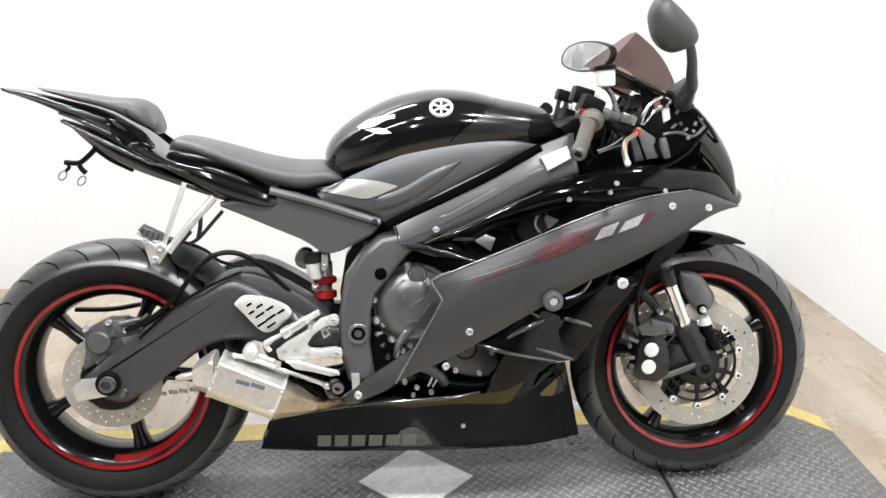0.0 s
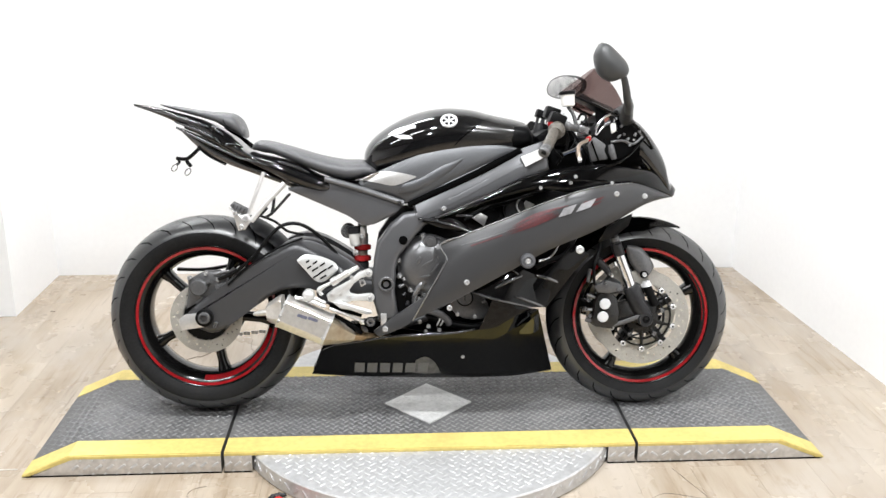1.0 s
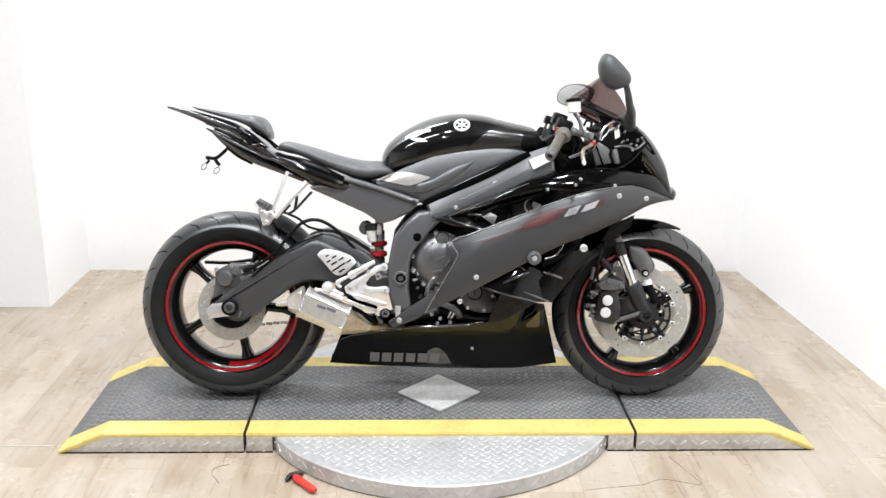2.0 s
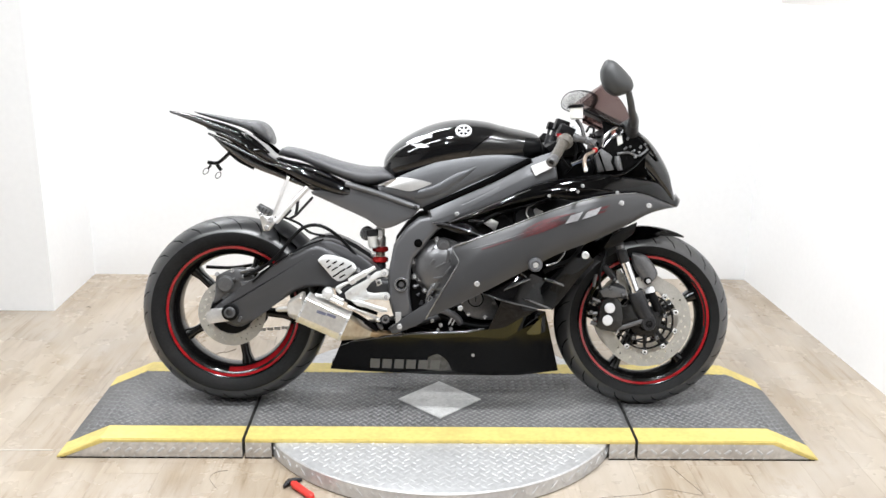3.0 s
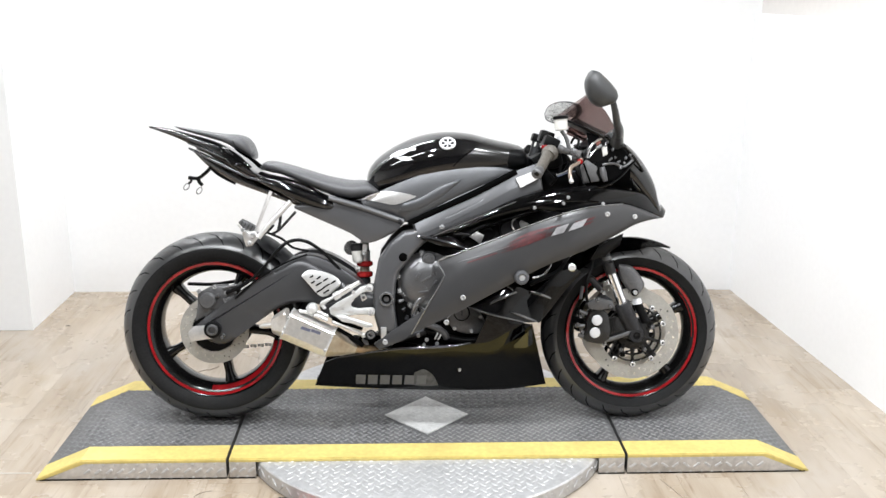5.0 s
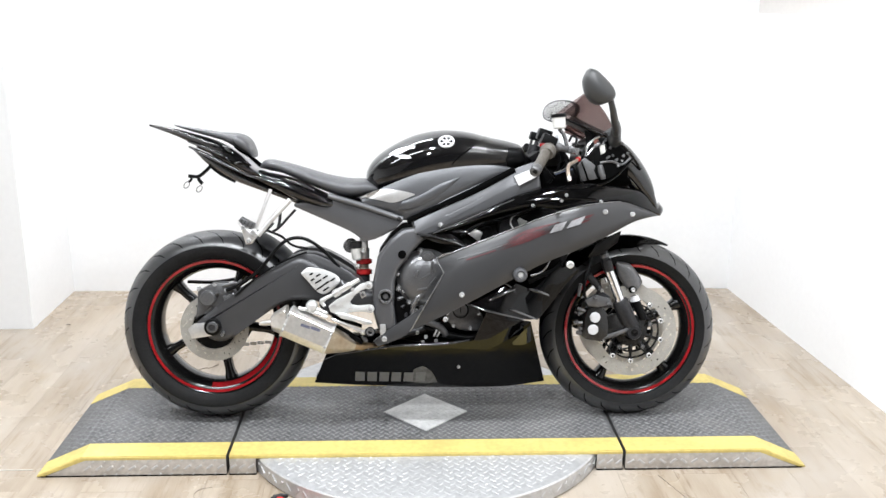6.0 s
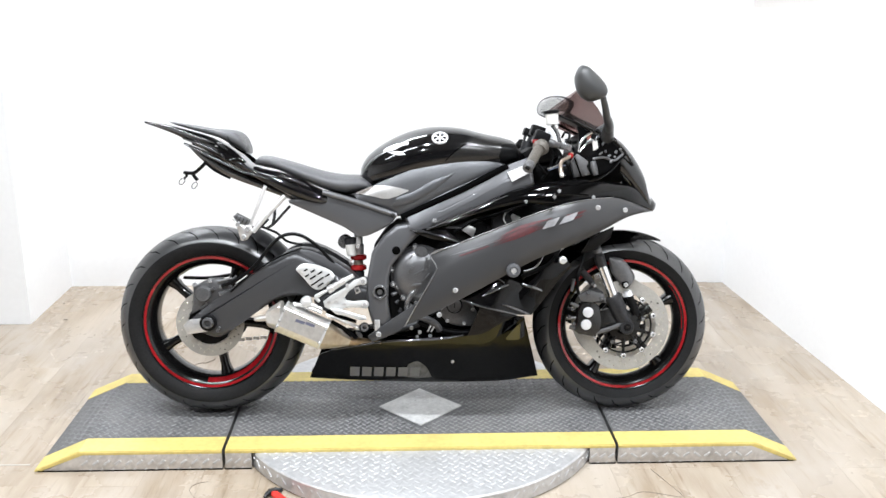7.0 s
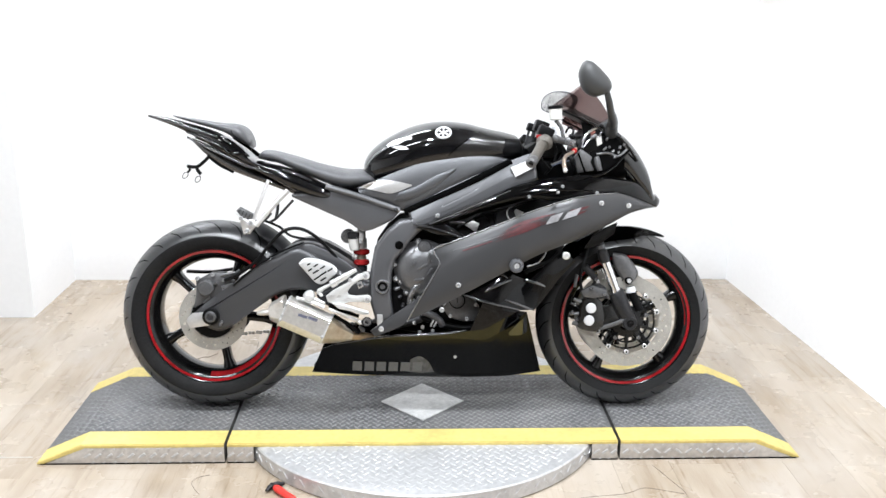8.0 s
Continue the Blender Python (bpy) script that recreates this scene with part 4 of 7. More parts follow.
for f in tank.data.polygons:
    edge = ta[0] + (tb[0] - ta[0]) * (f.center.z - ta[2]) / (tb[2] - ta[2])
    f.material_index = int(f.center.x > edge) + int(f.center.x > 0.252 + 0.25 * abs(f.center.z - 0.86) and f.center.z < 0.897)
c0 = (0.063, -0.12, 0.915)


def badge():
    ring = bmesh.new()
    tree = BVHTree.FromPolygons([v.co for v in tank.data.vertices], [p.vertices for p in tank.data.polygons])
    hit, nrm, i, d = tree.ray_cast(Vector((c0[0], -1.5, c0[2])), Vector((0, 1, 0)))
    m = Matrix.Translation(hit + nrm * 0.001) @ nrm.to_track_quat("Z", "Y").to_matrix().to_4x4()
    loops = [[Vector((r * math.cos(2 * math.pi * j / 40), r * math.sin(2 * math.pi * j / 40), h)) for j in range(40)] for r, h in ((0.0195, -0.003), (0.0262, -0.003), (0.0262, 0.002), (0.0195, 0.002))]
    rings(ring, loops, closed=True)
    for i in range(6):
        box(ring, (-0.0026, 0.002, -0.002), (0.0026, 0.0205, 0.0015), m=Matrix.Rotation(radians(60 * i), 4, "Z"))
    bmesh.ops.transform(ring, matrix=m, verts=ring.verts)
    return part("badge", ring, BADGE, tank, "round silver emblem with spokes", smooth=0)


badge()
# Pale arrow mark, a thin film laid on the tank.
decal("tank_decal", tank, [(-0.12, -0.15, 0.874), (-0.095, -0.15, 0.89), (-0.064, -0.15, 0.898), (-0.036, -0.15, 0.902)], [(-0.104, -0.15, 0.872), (-0.082, -0.15, 0.877), (-0.057, -0.15, 0.89), (-0.038, -0.15, 0.893)], BADGE, k=3, rows=3, label="pale arrow-shaped mark on the tank", parent=tank)
decal("tank_decal", tank, [(-0.104, -0.15, 0.87), (-0.075, -0.15, 0.874), (-0.056, -0.15, 0.87)], [(-0.082, -0.15, 0.863), (-0.065, -0.15, 0.861), (-0.045, -0.15, 0.863)], BADGE, k=3, rows=3, parent=tank)
part("tank_seam", tube(bmesh.new(), [Vector(onto(tank, q[0], q[2]) or q) + Vector((0, -0.0004, 0)) for q in ((0.18, -0.05, 0.921), (0.14, -0.1, 0.895), (0.103, -0.12, 0.867), (0.079, -0.14, 0.842))], 0.0012, n=6, k=4), GROOVE, tank)
part("tank_front_cover", loft(bmesh.new(), [(0.262, 0.0, 0.89), (0.298, 0.0, 0.894), (0.345, 0.0, 0.868), (0.387, 0.0, 0.849)], [(0.263, 0.0, 0.816), (0.304, 0.0, 0.819), (0.355, 0.0, 0.823), (0.393, 0.0, 0.825)], [0.13, 0.125, 0.1, 0.07], n=2.6, m=24), BLACK, bike, "matte black cover before the tank")

# -- seat and tail --
seat = part("rider_seat", loft(bmesh.new(), [(-0.542, 0.0, 0.832), (-0.531, 0.0, 0.852), (-0.503, 0.0, 0.859), (-0.422, 0.0, 0.839), (-0.329, 0.0, 0.811), (-0.255, 0.0, 0.797), (-0.199, 0.0, 0.795), (-0.169, 0.0, 0.782), (-0.151, 0.0, 0.763)],
                               [(-0.523, -0.1, 0.828), (-0.504, -0.1, 0.821), (-0.462, -0.12, 0.812), (-0.381, -0.13, 0.777), (-0.301, -0.13, 0.745), (-0.244, -0.13, 0.732), (-0.19, -0.13, 0.741), (-0.162, -0.12, 0.746), (-0.146, -0.1, 0.761)], [0.06, 0.09, 0.105, 0.125, 0.135, 0.135, 0.13, 0.12, 0.09], n=2.7, m=32), VINYL, bike, "black vinyl rider seat", smooth=60)
pad = part("pillion_seat", loft(bmesh.new(), [(-0.823, 0.0, 0.972), (-0.751, 0.0, 0.961), (-0.666, 0.0, 0.948), (-0.606, 0.0, 0.943), (-0.578, 0.0, 0.925), (-0.565, 0.0, 0.896)], [(-0.8, -0.04, 0.96), (-0.736, -0.06, 0.941), (-0.654, -0.08, 0.917), (-0.612, -0.08, 0.892), (-0.584, -0.08, 0.877), (-0.563, -0.06, 0.865)], [0.03, 0.062, 0.088, 0.095, 0.092, 0.07], n=2.8, m=28), VINYL, bike, "black vinyl pillion pad", smooth=60)
part("pad_seam", tube(bmesh.new(), [Vector(onto(pad, q[0], q[2]) or q) for q in ((-0.61, -0.05, 0.94), (-0.617, -0.08, 0.922), (-0.611, -0.09, 0.907), (-0.599, -0.09, 0.897))], 0.0012, n=6, k=4), GROOVE, pad)
tail = part("tail_fairing", loft(bmesh.new(), [(-0.904, 0.0, 0.973), (-0.842, 0.0, 0.964), (-0.77, 0.0, 0.946), (-0.679, 0.0, 0.918), (-0.606, 0.0, 0.876), (-0.542, 0.0, 0.826), (-0.441, 0.0, 0.8), (-0.33, 0.0, 0.75), (-0.293, 0.0, 0.737)], [(-0.901, 0.0, 0.965), (-0.821, -0.03, 0.936), (-0.75, -0.05, 0.903), (-0.661, -0.08, 0.853), (-0.572, -0.1, 0.803), (-0.466, -0.12, 0.753), (-0.392, -0.12, 0.714), (-0.312, -0.12, 0.696), (-0.279, -0.1, 0.713)],
                                 [0.012, 0.035, 0.06, 0.092, 0.12, 0.138, 0.148, 0.148, 0.13], n=3.4, m=32), CLEARCOAT, bike, "gloss black pointed tail fairing", smooth=50)
# Tail ledges shaped for streaks; the last three only stand in for glints.
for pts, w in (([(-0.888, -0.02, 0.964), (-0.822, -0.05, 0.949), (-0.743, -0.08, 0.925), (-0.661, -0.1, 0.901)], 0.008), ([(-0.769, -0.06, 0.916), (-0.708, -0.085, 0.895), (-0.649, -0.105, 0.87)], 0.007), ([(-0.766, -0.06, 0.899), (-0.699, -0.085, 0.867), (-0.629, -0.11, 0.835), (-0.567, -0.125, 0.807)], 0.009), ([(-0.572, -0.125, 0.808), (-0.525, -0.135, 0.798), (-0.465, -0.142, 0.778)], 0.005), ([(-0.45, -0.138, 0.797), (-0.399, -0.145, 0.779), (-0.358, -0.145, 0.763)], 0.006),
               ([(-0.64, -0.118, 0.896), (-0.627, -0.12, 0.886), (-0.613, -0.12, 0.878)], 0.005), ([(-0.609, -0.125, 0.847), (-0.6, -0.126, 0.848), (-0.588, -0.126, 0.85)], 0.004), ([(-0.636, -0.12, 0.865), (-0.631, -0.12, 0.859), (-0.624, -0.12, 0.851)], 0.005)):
    mirrored(part("tail_edge", blade(bmesh.new(), pts, w), EDGE, tail, "gloss tail ledge shaped to hold a light streak"))
bm = bmesh.new()
sheet(bm, [(-0.649, -0.105, 0.903), (-0.618, -0.112, 0.892), (-0.586, -0.118, 0.867), (-0.555, -0.122, 0.841)], [(-0.648, -0.108, 0.867), (-0.618, -0.115, 0.848), (-0.586, -0.12, 0.839), (-0.557, -0.122, 0.837)], bulge=0.004, thick=0.006, k=3, rows=5)
mirrored(part("tail_light_cover", bm, GLOSS, tail, "faceted black tail cover"))
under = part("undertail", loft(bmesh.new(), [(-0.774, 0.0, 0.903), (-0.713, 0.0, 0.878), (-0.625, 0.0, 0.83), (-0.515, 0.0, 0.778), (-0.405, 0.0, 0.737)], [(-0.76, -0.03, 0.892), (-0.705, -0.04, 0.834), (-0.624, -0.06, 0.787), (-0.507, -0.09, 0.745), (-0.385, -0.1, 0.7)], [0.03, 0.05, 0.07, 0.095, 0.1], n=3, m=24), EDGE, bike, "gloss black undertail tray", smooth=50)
part("undertail_fin", tube(bmesh.new(), [(-0.703, -0.05, 0.841), (-0.667, -0.05, 0.812), (-0.619, -0.05, 0.787)], 0.006, n=8, flat=0.6), BLACK, bike)
bm = bmesh.new()
sheet(bm, [(-0.424, -0.12, 0.717), (-0.283, -0.135, 0.74), (-0.212, -0.14, 0.718), (-0.131, -0.145, 0.69), (-0.072, -0.145, 0.668)], [(-0.421, -0.12, 0.708), (-0.329, -0.13, 0.668), (-0.248, -0.135, 0.632), (-0.186, -0.14, 0.6), (-0.101, -0.145, 0.636)], bulge=0.006, thick=0.02, k=4, rows=8)
sub = part("subframe_cover", bm, FRAME, bike, "matte grey rear subframe side")
mirrored(sub)
mirrored(part("subframe_rail", tube(bmesh.new(), [(-0.312, -0.146, 0.744), (-0.211, -0.152, 0.715), (-0.122, -0.156, 0.685), (-0.076, -0.156, 0.669)], 0.009, n=8, flat=0.8), FRAME, bike))
part("bolt", bolt_at(bmesh.new(), (-0.088, -0.158, 0.671), 0.007), DARKMETAL, bike)
part("seat_base", loft(bmesh.new(), [(-0.311, 0.0, 0.741), (-0.218, 0.0, 0.729), (-0.106, 0.0, 0.722), (-0.04, 0.0, 0.718)], [(-0.308, 0.0, 0.711), (-0.218, 0.0, 0.684), (-0.106, 0.0, 0.662), (-0.04, 0.0, 0.661)], [0.12, 0.13, 0.135, 0.13], n=4, m=20), BLACK, bike)
# number plate bracket with two hanging rings
br = part("plate_bracket", tube(bmesh.new(), [(-0.71, 0.0, 0.835), (-0.729, 0.0, 0.817), (-0.751, 0.0, 0.802), (-0.781, 0.0, 0.804)], 0.006, n=8, flat=2.2), BLACK, bike, "bent black number plate bracket")
part("bracket_arm", tube(bmesh.new(), [(-0.751, 0.0, 0.804), (-0.748, 0.0, 0.791), (-0.737, 0.0, 0.778)], 0.006, n=8), BLACK, br)
part("bracket_arm", tube(bmesh.new(), [(-0.779, 0.0, 0.804), (-0.773, 0.0, 0.793), (-0.781, 0.0, 0.785)], 0.004, n=8), BLACK, br)
for x, z in ((-0.789, 0.774), (-0.748, 0.761)):
    loop = [Vector((x + 0.0085 * math.cos(a) + 0.004 * math.sin(a), 0, z + 0.0105 * math.sin(a))) for a in [2 * math.pi * i / 16 for i in range(16)]]
    bm = bmesh.new()
    rings(bm, [[q + (q - Vector((x, 0, z))).normalized() * 0.0014 * math.cos(t) + Vector((0, 0.0014 * math.sin(t), 0)) for t in [2 * math.pi * j / 6 for j in range(6)]] for q in loop], closed=True)
    part("wire_ring", bm, DARKMETAL, br)
# pillion peg hanger
for pts, r in (([(-0.4937, -0.14, 0.7643), (-0.5186, -0.15, 0.6986), (-0.5424, -0.155, 0.634)], 0.0055), ([(-0.4324, -0.14, 0.7316), (-0.4853, -0.15, 0.6752), (-0.534, -0.158, 0.6183)], 0.0085)):
    hanger = part("peg_hanger", tube(bmesh.new(), pts, r, n=12, flat=0.7), ALLOY, bike, "bright alloy pillion peg hanger strut")
part("hanger_foot", prism(bmesh.new(), [(-0.5974, 0, 0.6617), (-0.5846, 0, 0.644), (-0.5713, 0, 0.591), (-0.5515, 0, 0.5933), (-0.5329, 0, 0.6191), (-0.5399, 0, 0.6426), (-0.5598, 0, 0.6374)], -0.150, -0.168, bevel=0.004), ALLOY, hanger)
for q, r in (((-0.578, -0.17, 0.644), 0.007), ((-0.547, -0.17, 0.628), 0.009), ((-0.56, -0.17, 0.603), 0.008)):
    part("hanger_bolt", bolt_at(bmesh.new(), (q[0], -0.168, q[2]), r, 0.009), BOLT, hanger)
peg = part("pillion_peg", prism(bmesh.new(), [(-0.5942, 0, 0.6674), (-0.5823, 0, 0.6786), (-0.5417, 0, 0.6572), (-0.5455, 0, 0.6428), (-0.5762, 0, 0.6449)], -0.145, -0.166, bevel=0.005), GREYM, bike, "folded grey pillion peg")
for k in range(4):
    part("peg_rib", box(bmesh.new(), (-0.0008, -0.0015, -0.007), (0.0008, 0.001, 0.007), 0.0004, m=Matrix.Translation((-0.583 + 0.0105 * k, -0.1665, 0.6655 - 0.0048 * k)) @ Matrix.Rotation(radians(28), 4, "Y")), GROOVE, peg)
for pts, r in (([(-0.4197, -0.115, 0.6981), (-0.4465, -0.115, 0.669), (-0.4741, -0.115, 0.6396), (-0.4959, -0.115, 0.6266)], 0.0042), ([(-0.4684, -0.115, 0.6868), (-0.4705, -0.115, 0.663), (-0.4765, -0.115, 0.6375)], 0.0048)):
    part("hanger_rod", tube(bmesh.new(), pts, r, n=8), DARKMETAL, hanger, "dark forked stay behind the hanger")
part("hanger_link", tube(bmesh.new(), [(-0.528, -0.15, 0.623), (-0.507, -0.14, 0.636), (-0.488, -0.13, 0.657)], 0.004, n=8), DARKMETAL, hanger)
part("shock_hose", tube(bmesh.new(), [(-0.521, -0.1, 0.633), (-0.468, -0.1, 0.611), (-0.432, -0.1, 0.582), (-0.382, -0.1, 0.571)], 0.004, n=8), BLACK, bike)


# -- rear shock --
sx, sy = -0.204, -0.05
shock = part("rear_shock", bar(bmesh.new(), [(sx, sy, 0.40), (sx, sy, 0.412), (sx, sy, 0.474), (sx, sy, 0.48)], (0.012, 0.017, 0.019, 0.015), n=24), DARKMETAL, bike, "rear shock absorber with red anodised collars")
for z0, z1, r in ((0.5145, 0.5335, 0.0265), (0.479, 0.4995, 0.026)):
    zz = (z0, z0 + 0.003, z0 + 0.0045, z1 - 0.0045, z1 - 0.003, z1)
    part("collar", bar(bmesh.new(), [(sx, sy, q) for q in zz], (r * 0.72, r * 0.94, r, r, r * 0.94, r * 0.72), n=32), SHOCKRED, shock, "red anodised shock collar")
part("collar_waist", bar(bmesh.new(), [(sx, sy, 0.496), (sx, sy, 0.5), (sx, sy, 0.513), (sx, sy, 0.517)], (0.017, 0.0155, 0.0155, 0.017), n=28), BRONZE, shock)
part("adjuster_knob", bar(bmesh.new(), [(-0.235, -0.055, 0.507), (-0.231, -0.055, 0.507), (-0.224, -0.055, 0.507)], (0.006, 0.009, 0.009), n=14), ALLOY, shock)
part("shock_body", bar(bmesh.new(), [(sx, sy, 0.53), (sx, sy, 0.54), (sx, sy, 0.566), (sx, sy, 0.57), (sx, sy, 0.61)], (0.016, 0.018, 0.018, 0.014, 0.014), n=24), ALLOY, shock)
part("shock_bracket", prism(bmesh.new(), [(-0.208, 0, 0.5943), (-0.1923, 0, 0.5942), (-0.1949, 0, 0.5614), (-0.2094, 0, 0.5602)], -0.100, -0.112, bevel=0.002), ALLOY, bike, "small bright alloy mounting plate")
part("bolt", bolt_at(bmesh.new(), (-0.2035, -0.112, 0.5645), 0.0065, 0.007), BOLT, bike)
bottle = part("reservoir_tank", bar(bmesh.new(), [(-0.2245, -0.085, 0.532), (-0.2245, -0.085, 0.536), (-0.2265, -0.085, 0.562), (-0.2265, -0.085, 0.575)], (0.013, 0.0165, 0.0185, 0.0185), n=22), WHITEP, bike, "translucent brake fluid bottle")
part("bottle_cap", bar(bmesh.new(), [(-0.2275, -0.085, 0.571), (-0.2275, -0.085, 0.574), (-0.2285, -0.085, 0.59), (-0.2285, -0.085, 0.593)], (0.019, 0.0215, 0.0215, 0.018), n=24), DARKMETAL, bottle, "dark bottle cap")
part("reservoir_drum", lathe(bmesh.new(), [(0.005, -0.03), (0.022, -0.03), (0.023, -0.07), (0.02, -0.075), (0.006, -0.076)], -0.248, 0.577, n=26), COVER, shock, "dark grey remote reservoir drum")

# -- exhaust --
def faceted(bm, rows):
    """A six-sided can along the pipe: (x, y, z, half height, half width) rows, flat on its outer side."""
    a, b = Vector(rows[0][:3]), Vector(rows[-1][:3])
    d = (b - a).normalized()
    up = Vector((-d.z, 0, d.x)).normalized()
    sec = ((1.0, 0.5), (0.97, 0.66), (0.85, 0.95), (0.78, 1.0), (-0.42, 1.0), (-0.5, 0.97), (-0.95, 0.6), (-1.0, 0.42))
    sec = sec + tuple((u, -w) for u, w in reversed(sec))
    return rings(bm, [[Vector((x, y, z)) + up * h * u + Vector((0, -hw * w, 0)) for u, w in sec] for x, y, z, h, hw in rows])


muf = part("muffler", faceted(bmesh.new(), [(-0.4418, -0.185, 0.349, 0.0475, 0.05), (-0.3087, -0.185, 0.2889, 0.046, 0.05)]), MUFFLER, bike, "short brushed metal muffler with a faceted body", smooth=20)
part("muffler_tip", faceted(bmesh.new(), [(-0.489, -0.185, 0.3455, 0.0215, 0.03), (-0.484, -0.185, 0.3465, 0.027, 0.034), (-0.4465, -0.185, 0.3505, 0.046, 0.0485), (-0.440, -0.185, 0.348, 0.0478, 0.0495)]), MUFFLER, muf, "tapered rear end cap", smooth=20)
part("muffler_cone", faceted(bmesh.new(), [(-0.3095, -0.185, 0.2892, 0.0455, 0.049), (-0.262, -0.178, 0.272, 0.026, 0.03), (-0.228, -0.168, 0.261, 0.0115, 0.016)]), HEATED, muf, "heat-tinted tapered muffler inlet", smooth=20)
for q in ((-0.4425, 0.3493), (-0.311, 0.29)):
    d = Vector((0.1331, 0, -0.0601)).normalized() * 0.0035
    part("end_band", faceted(bmesh.new(), [(q[0] - d.x, -0.185, q[1] - d.z, 0.0492, 0.0515), (q[0] + d.x, -0.185, q[1] + d.z, 0.0492, 0.0515)]), PLATEW, muf, "folded end band", smooth=20)
part("outlet_pipe", bar(bmesh.new(), [(-0.485, -0.17, 0.343), (-0.52, -0.168, 0.339), (-0.533, -0.167, 0.337)], (0.0105, 0.0085, 0.0045), n=16), MUFFLER, muf)
part("exhaust_pipe", tube(bmesh.new(), [(-0.241, -0.17, 0.264), (-0.196, -0.15, 0.258), (-0.124, -0.12, 0.242), (-0.032, -0.08, 0.233)], 0.014, n=14), HEADER, bike, "heat-stained exhaust link pipe")
for p in ((-0.4325, 0.3762), (-0.4515, 0.3285), (-0.2995, 0.3145), (-0.3215, 0.2735), (-0.445, 0.344)):
    part("rivet", bolt_at(bmesh.new(), (p[0], -0.2345, p[1]), 0.0042, 0.004), BOLT, muf)
MAKER = mat("blue_grey_print", (0.1, 0.105, 0.15), 0.5, grain=0.2, grain_scale=200)
for x0, z0, x1, z1 in ((-0.396, 0.346, -0.368, 0.336), (-0.365, 0.3375, -0.337, 0.3265)):
    part("maker_mark", prism(bmesh.new(), [(x0 + 0.004, 0, z0 + 0.004), (x1 + 0.004, 0, z1 + 0.004), (x1, 0, z1 - 0.004), (x0, 0, z0 - 0.004)], -0.2335, -0.2356, bevel=0), MAKER, muf, "dark maker's mark as a plain bar", smooth=0)
part("muffler_strap", tube(bmesh.new(), [(-0.402, -0.2, 0.389), (-0.387, -0.2, 0.39), (-0.365, -0.2, 0.382), (-0.34, -0.2, 0.374), (-0.315, -0.2, 0.362)], 0.0055, n=10), PLATEW, muf, "alloy bracket along the muffler's upper edge")

# -- rearsets --
# Added dark backing that hides the bright floor behind the bracket.
part("linkage_arm", prism(bmesh.new(), [(-0.345, 0, 0.395), (-0.30, 0, 0.41), (-0.25, 0, 0.40), (-0.24, 0, 0.375), (-0.30, 0, 0.355), (-0.335, 0, 0.372)], -0.12, -0.15), DARKMETAL, bike, "dark plate added behind the bracket to close a bright gap")
rs = part("rearset", prism(bmesh.new(), [(-0.184, 0, 0.4749), (-0.2105, 0, 0.4673), (-0.246, 0, 0.4395), (-0.2862, 0, 0.4182), (-0.3099, 0, 0.3992), (-0.3054, 0, 0.3812), (-0.2761, 0, 0.3679), (-0.2347, 0, 0.3797), (-0.1947, 0, 0.3795), (-0.177, 0, 0.377), (-0.1686, 0, 0.389), (-0.1792, 0, 0.4022), (-0.2157, 0, 0.3987), (-0.2369, 0, 0.4024), (-0.2427, 0, 0.4108), (-0.2285, 0, 0.431), (-0.2048, 0, 0.4488), (-0.1789, 0, 0.4547), (-0.1729, 0, 0.4666)], -0.19, -0.204, bevel=0.004), PLATEW, bike, "bare alloy forked footrest bracket")
for x, z in ((-0.1835, 0.4642), (-0.1787, 0.3896)):
    part("eye_boss", lathe(bmesh.new(), [(0.006, -0.195), (0.0125, -0.195), (0.0125, -0.208), (0.011, -0.210), (0.006, -0.210)], x, z, n=24, closed=True), PLATEW, rs)
    part("bolt", bolt_at(bmesh.new(), (x, -0.2075, z), 0.0068, 0.006), BOLT, rs)
for x, z, r in ((-0.2935, 0.398, 0.0065), (-0.268, 0.4, 0.005), (-0.2415, 0.391, 0.005), (-0.2335, 0.4505, 0.006)):
    part("bracket_hole", lathe(bmesh.new(), [(0.001, -0.2), (r, -0.2), (r * 0.9, -0.2052), (0.001, -0.2054)], x, z, n=16), ALLOY, rs)
part("bolt_tab", prism(bmesh.new(), [(-0.2136, 0, 0.4402), (-0.1982, 0, 0.4437), (-0.1912, 0, 0.4281), (-0.2066, 0, 0.4198)], -0.182, -0.193, bevel=0.002), ALLOY, rs)
part("bolt", bolt_at(bmesh.new(), (-0.2024, -0.193, 0.433), 0.005, 0.006), GREYM, rs)
pedal = part("brake_pedal", prism(bmesh.new(), [(-0.2898, 0, 0.3785), (-0.2634, 0, 0.3795), (-0.2195, 0, 0.365), (-0.1767, 0, 0.3516), (-0.1732, 0, 0.3433), (-0.1932, 0, 0.341), (-0.2343, 0, 0.3531), (-0.2694, 0, 0.3605)], -0.206, -0.219, bevel=0.004), PLATEW, bike, "alloy rear brake pedal")
# Black plate standing in for the shade under the pedal.
part("pedal_underside", prism(bmesh.new(), [(-0.3, 0, 0.372), (-0.262, 0, 0.358), (-0.205, 0, 0.337), (-0.207, 0, 0.329), (-0.268, 0, 0.349), (-0.302, 0, 0.363)], -0.19, -0.205, bevel=0.002), GROOVE, pedal)
part("link_rod", bar(bmesh.new(), [(-0.3023, -0.2, 0.3594), (-0.297, -0.2, 0.357), (-0.214, -0.2, 0.3216), (-0.2084, -0.2, 0.3194)], (0.003, 0.0058, 0.0058, 0.003), n=12), ALLOY, pedal)
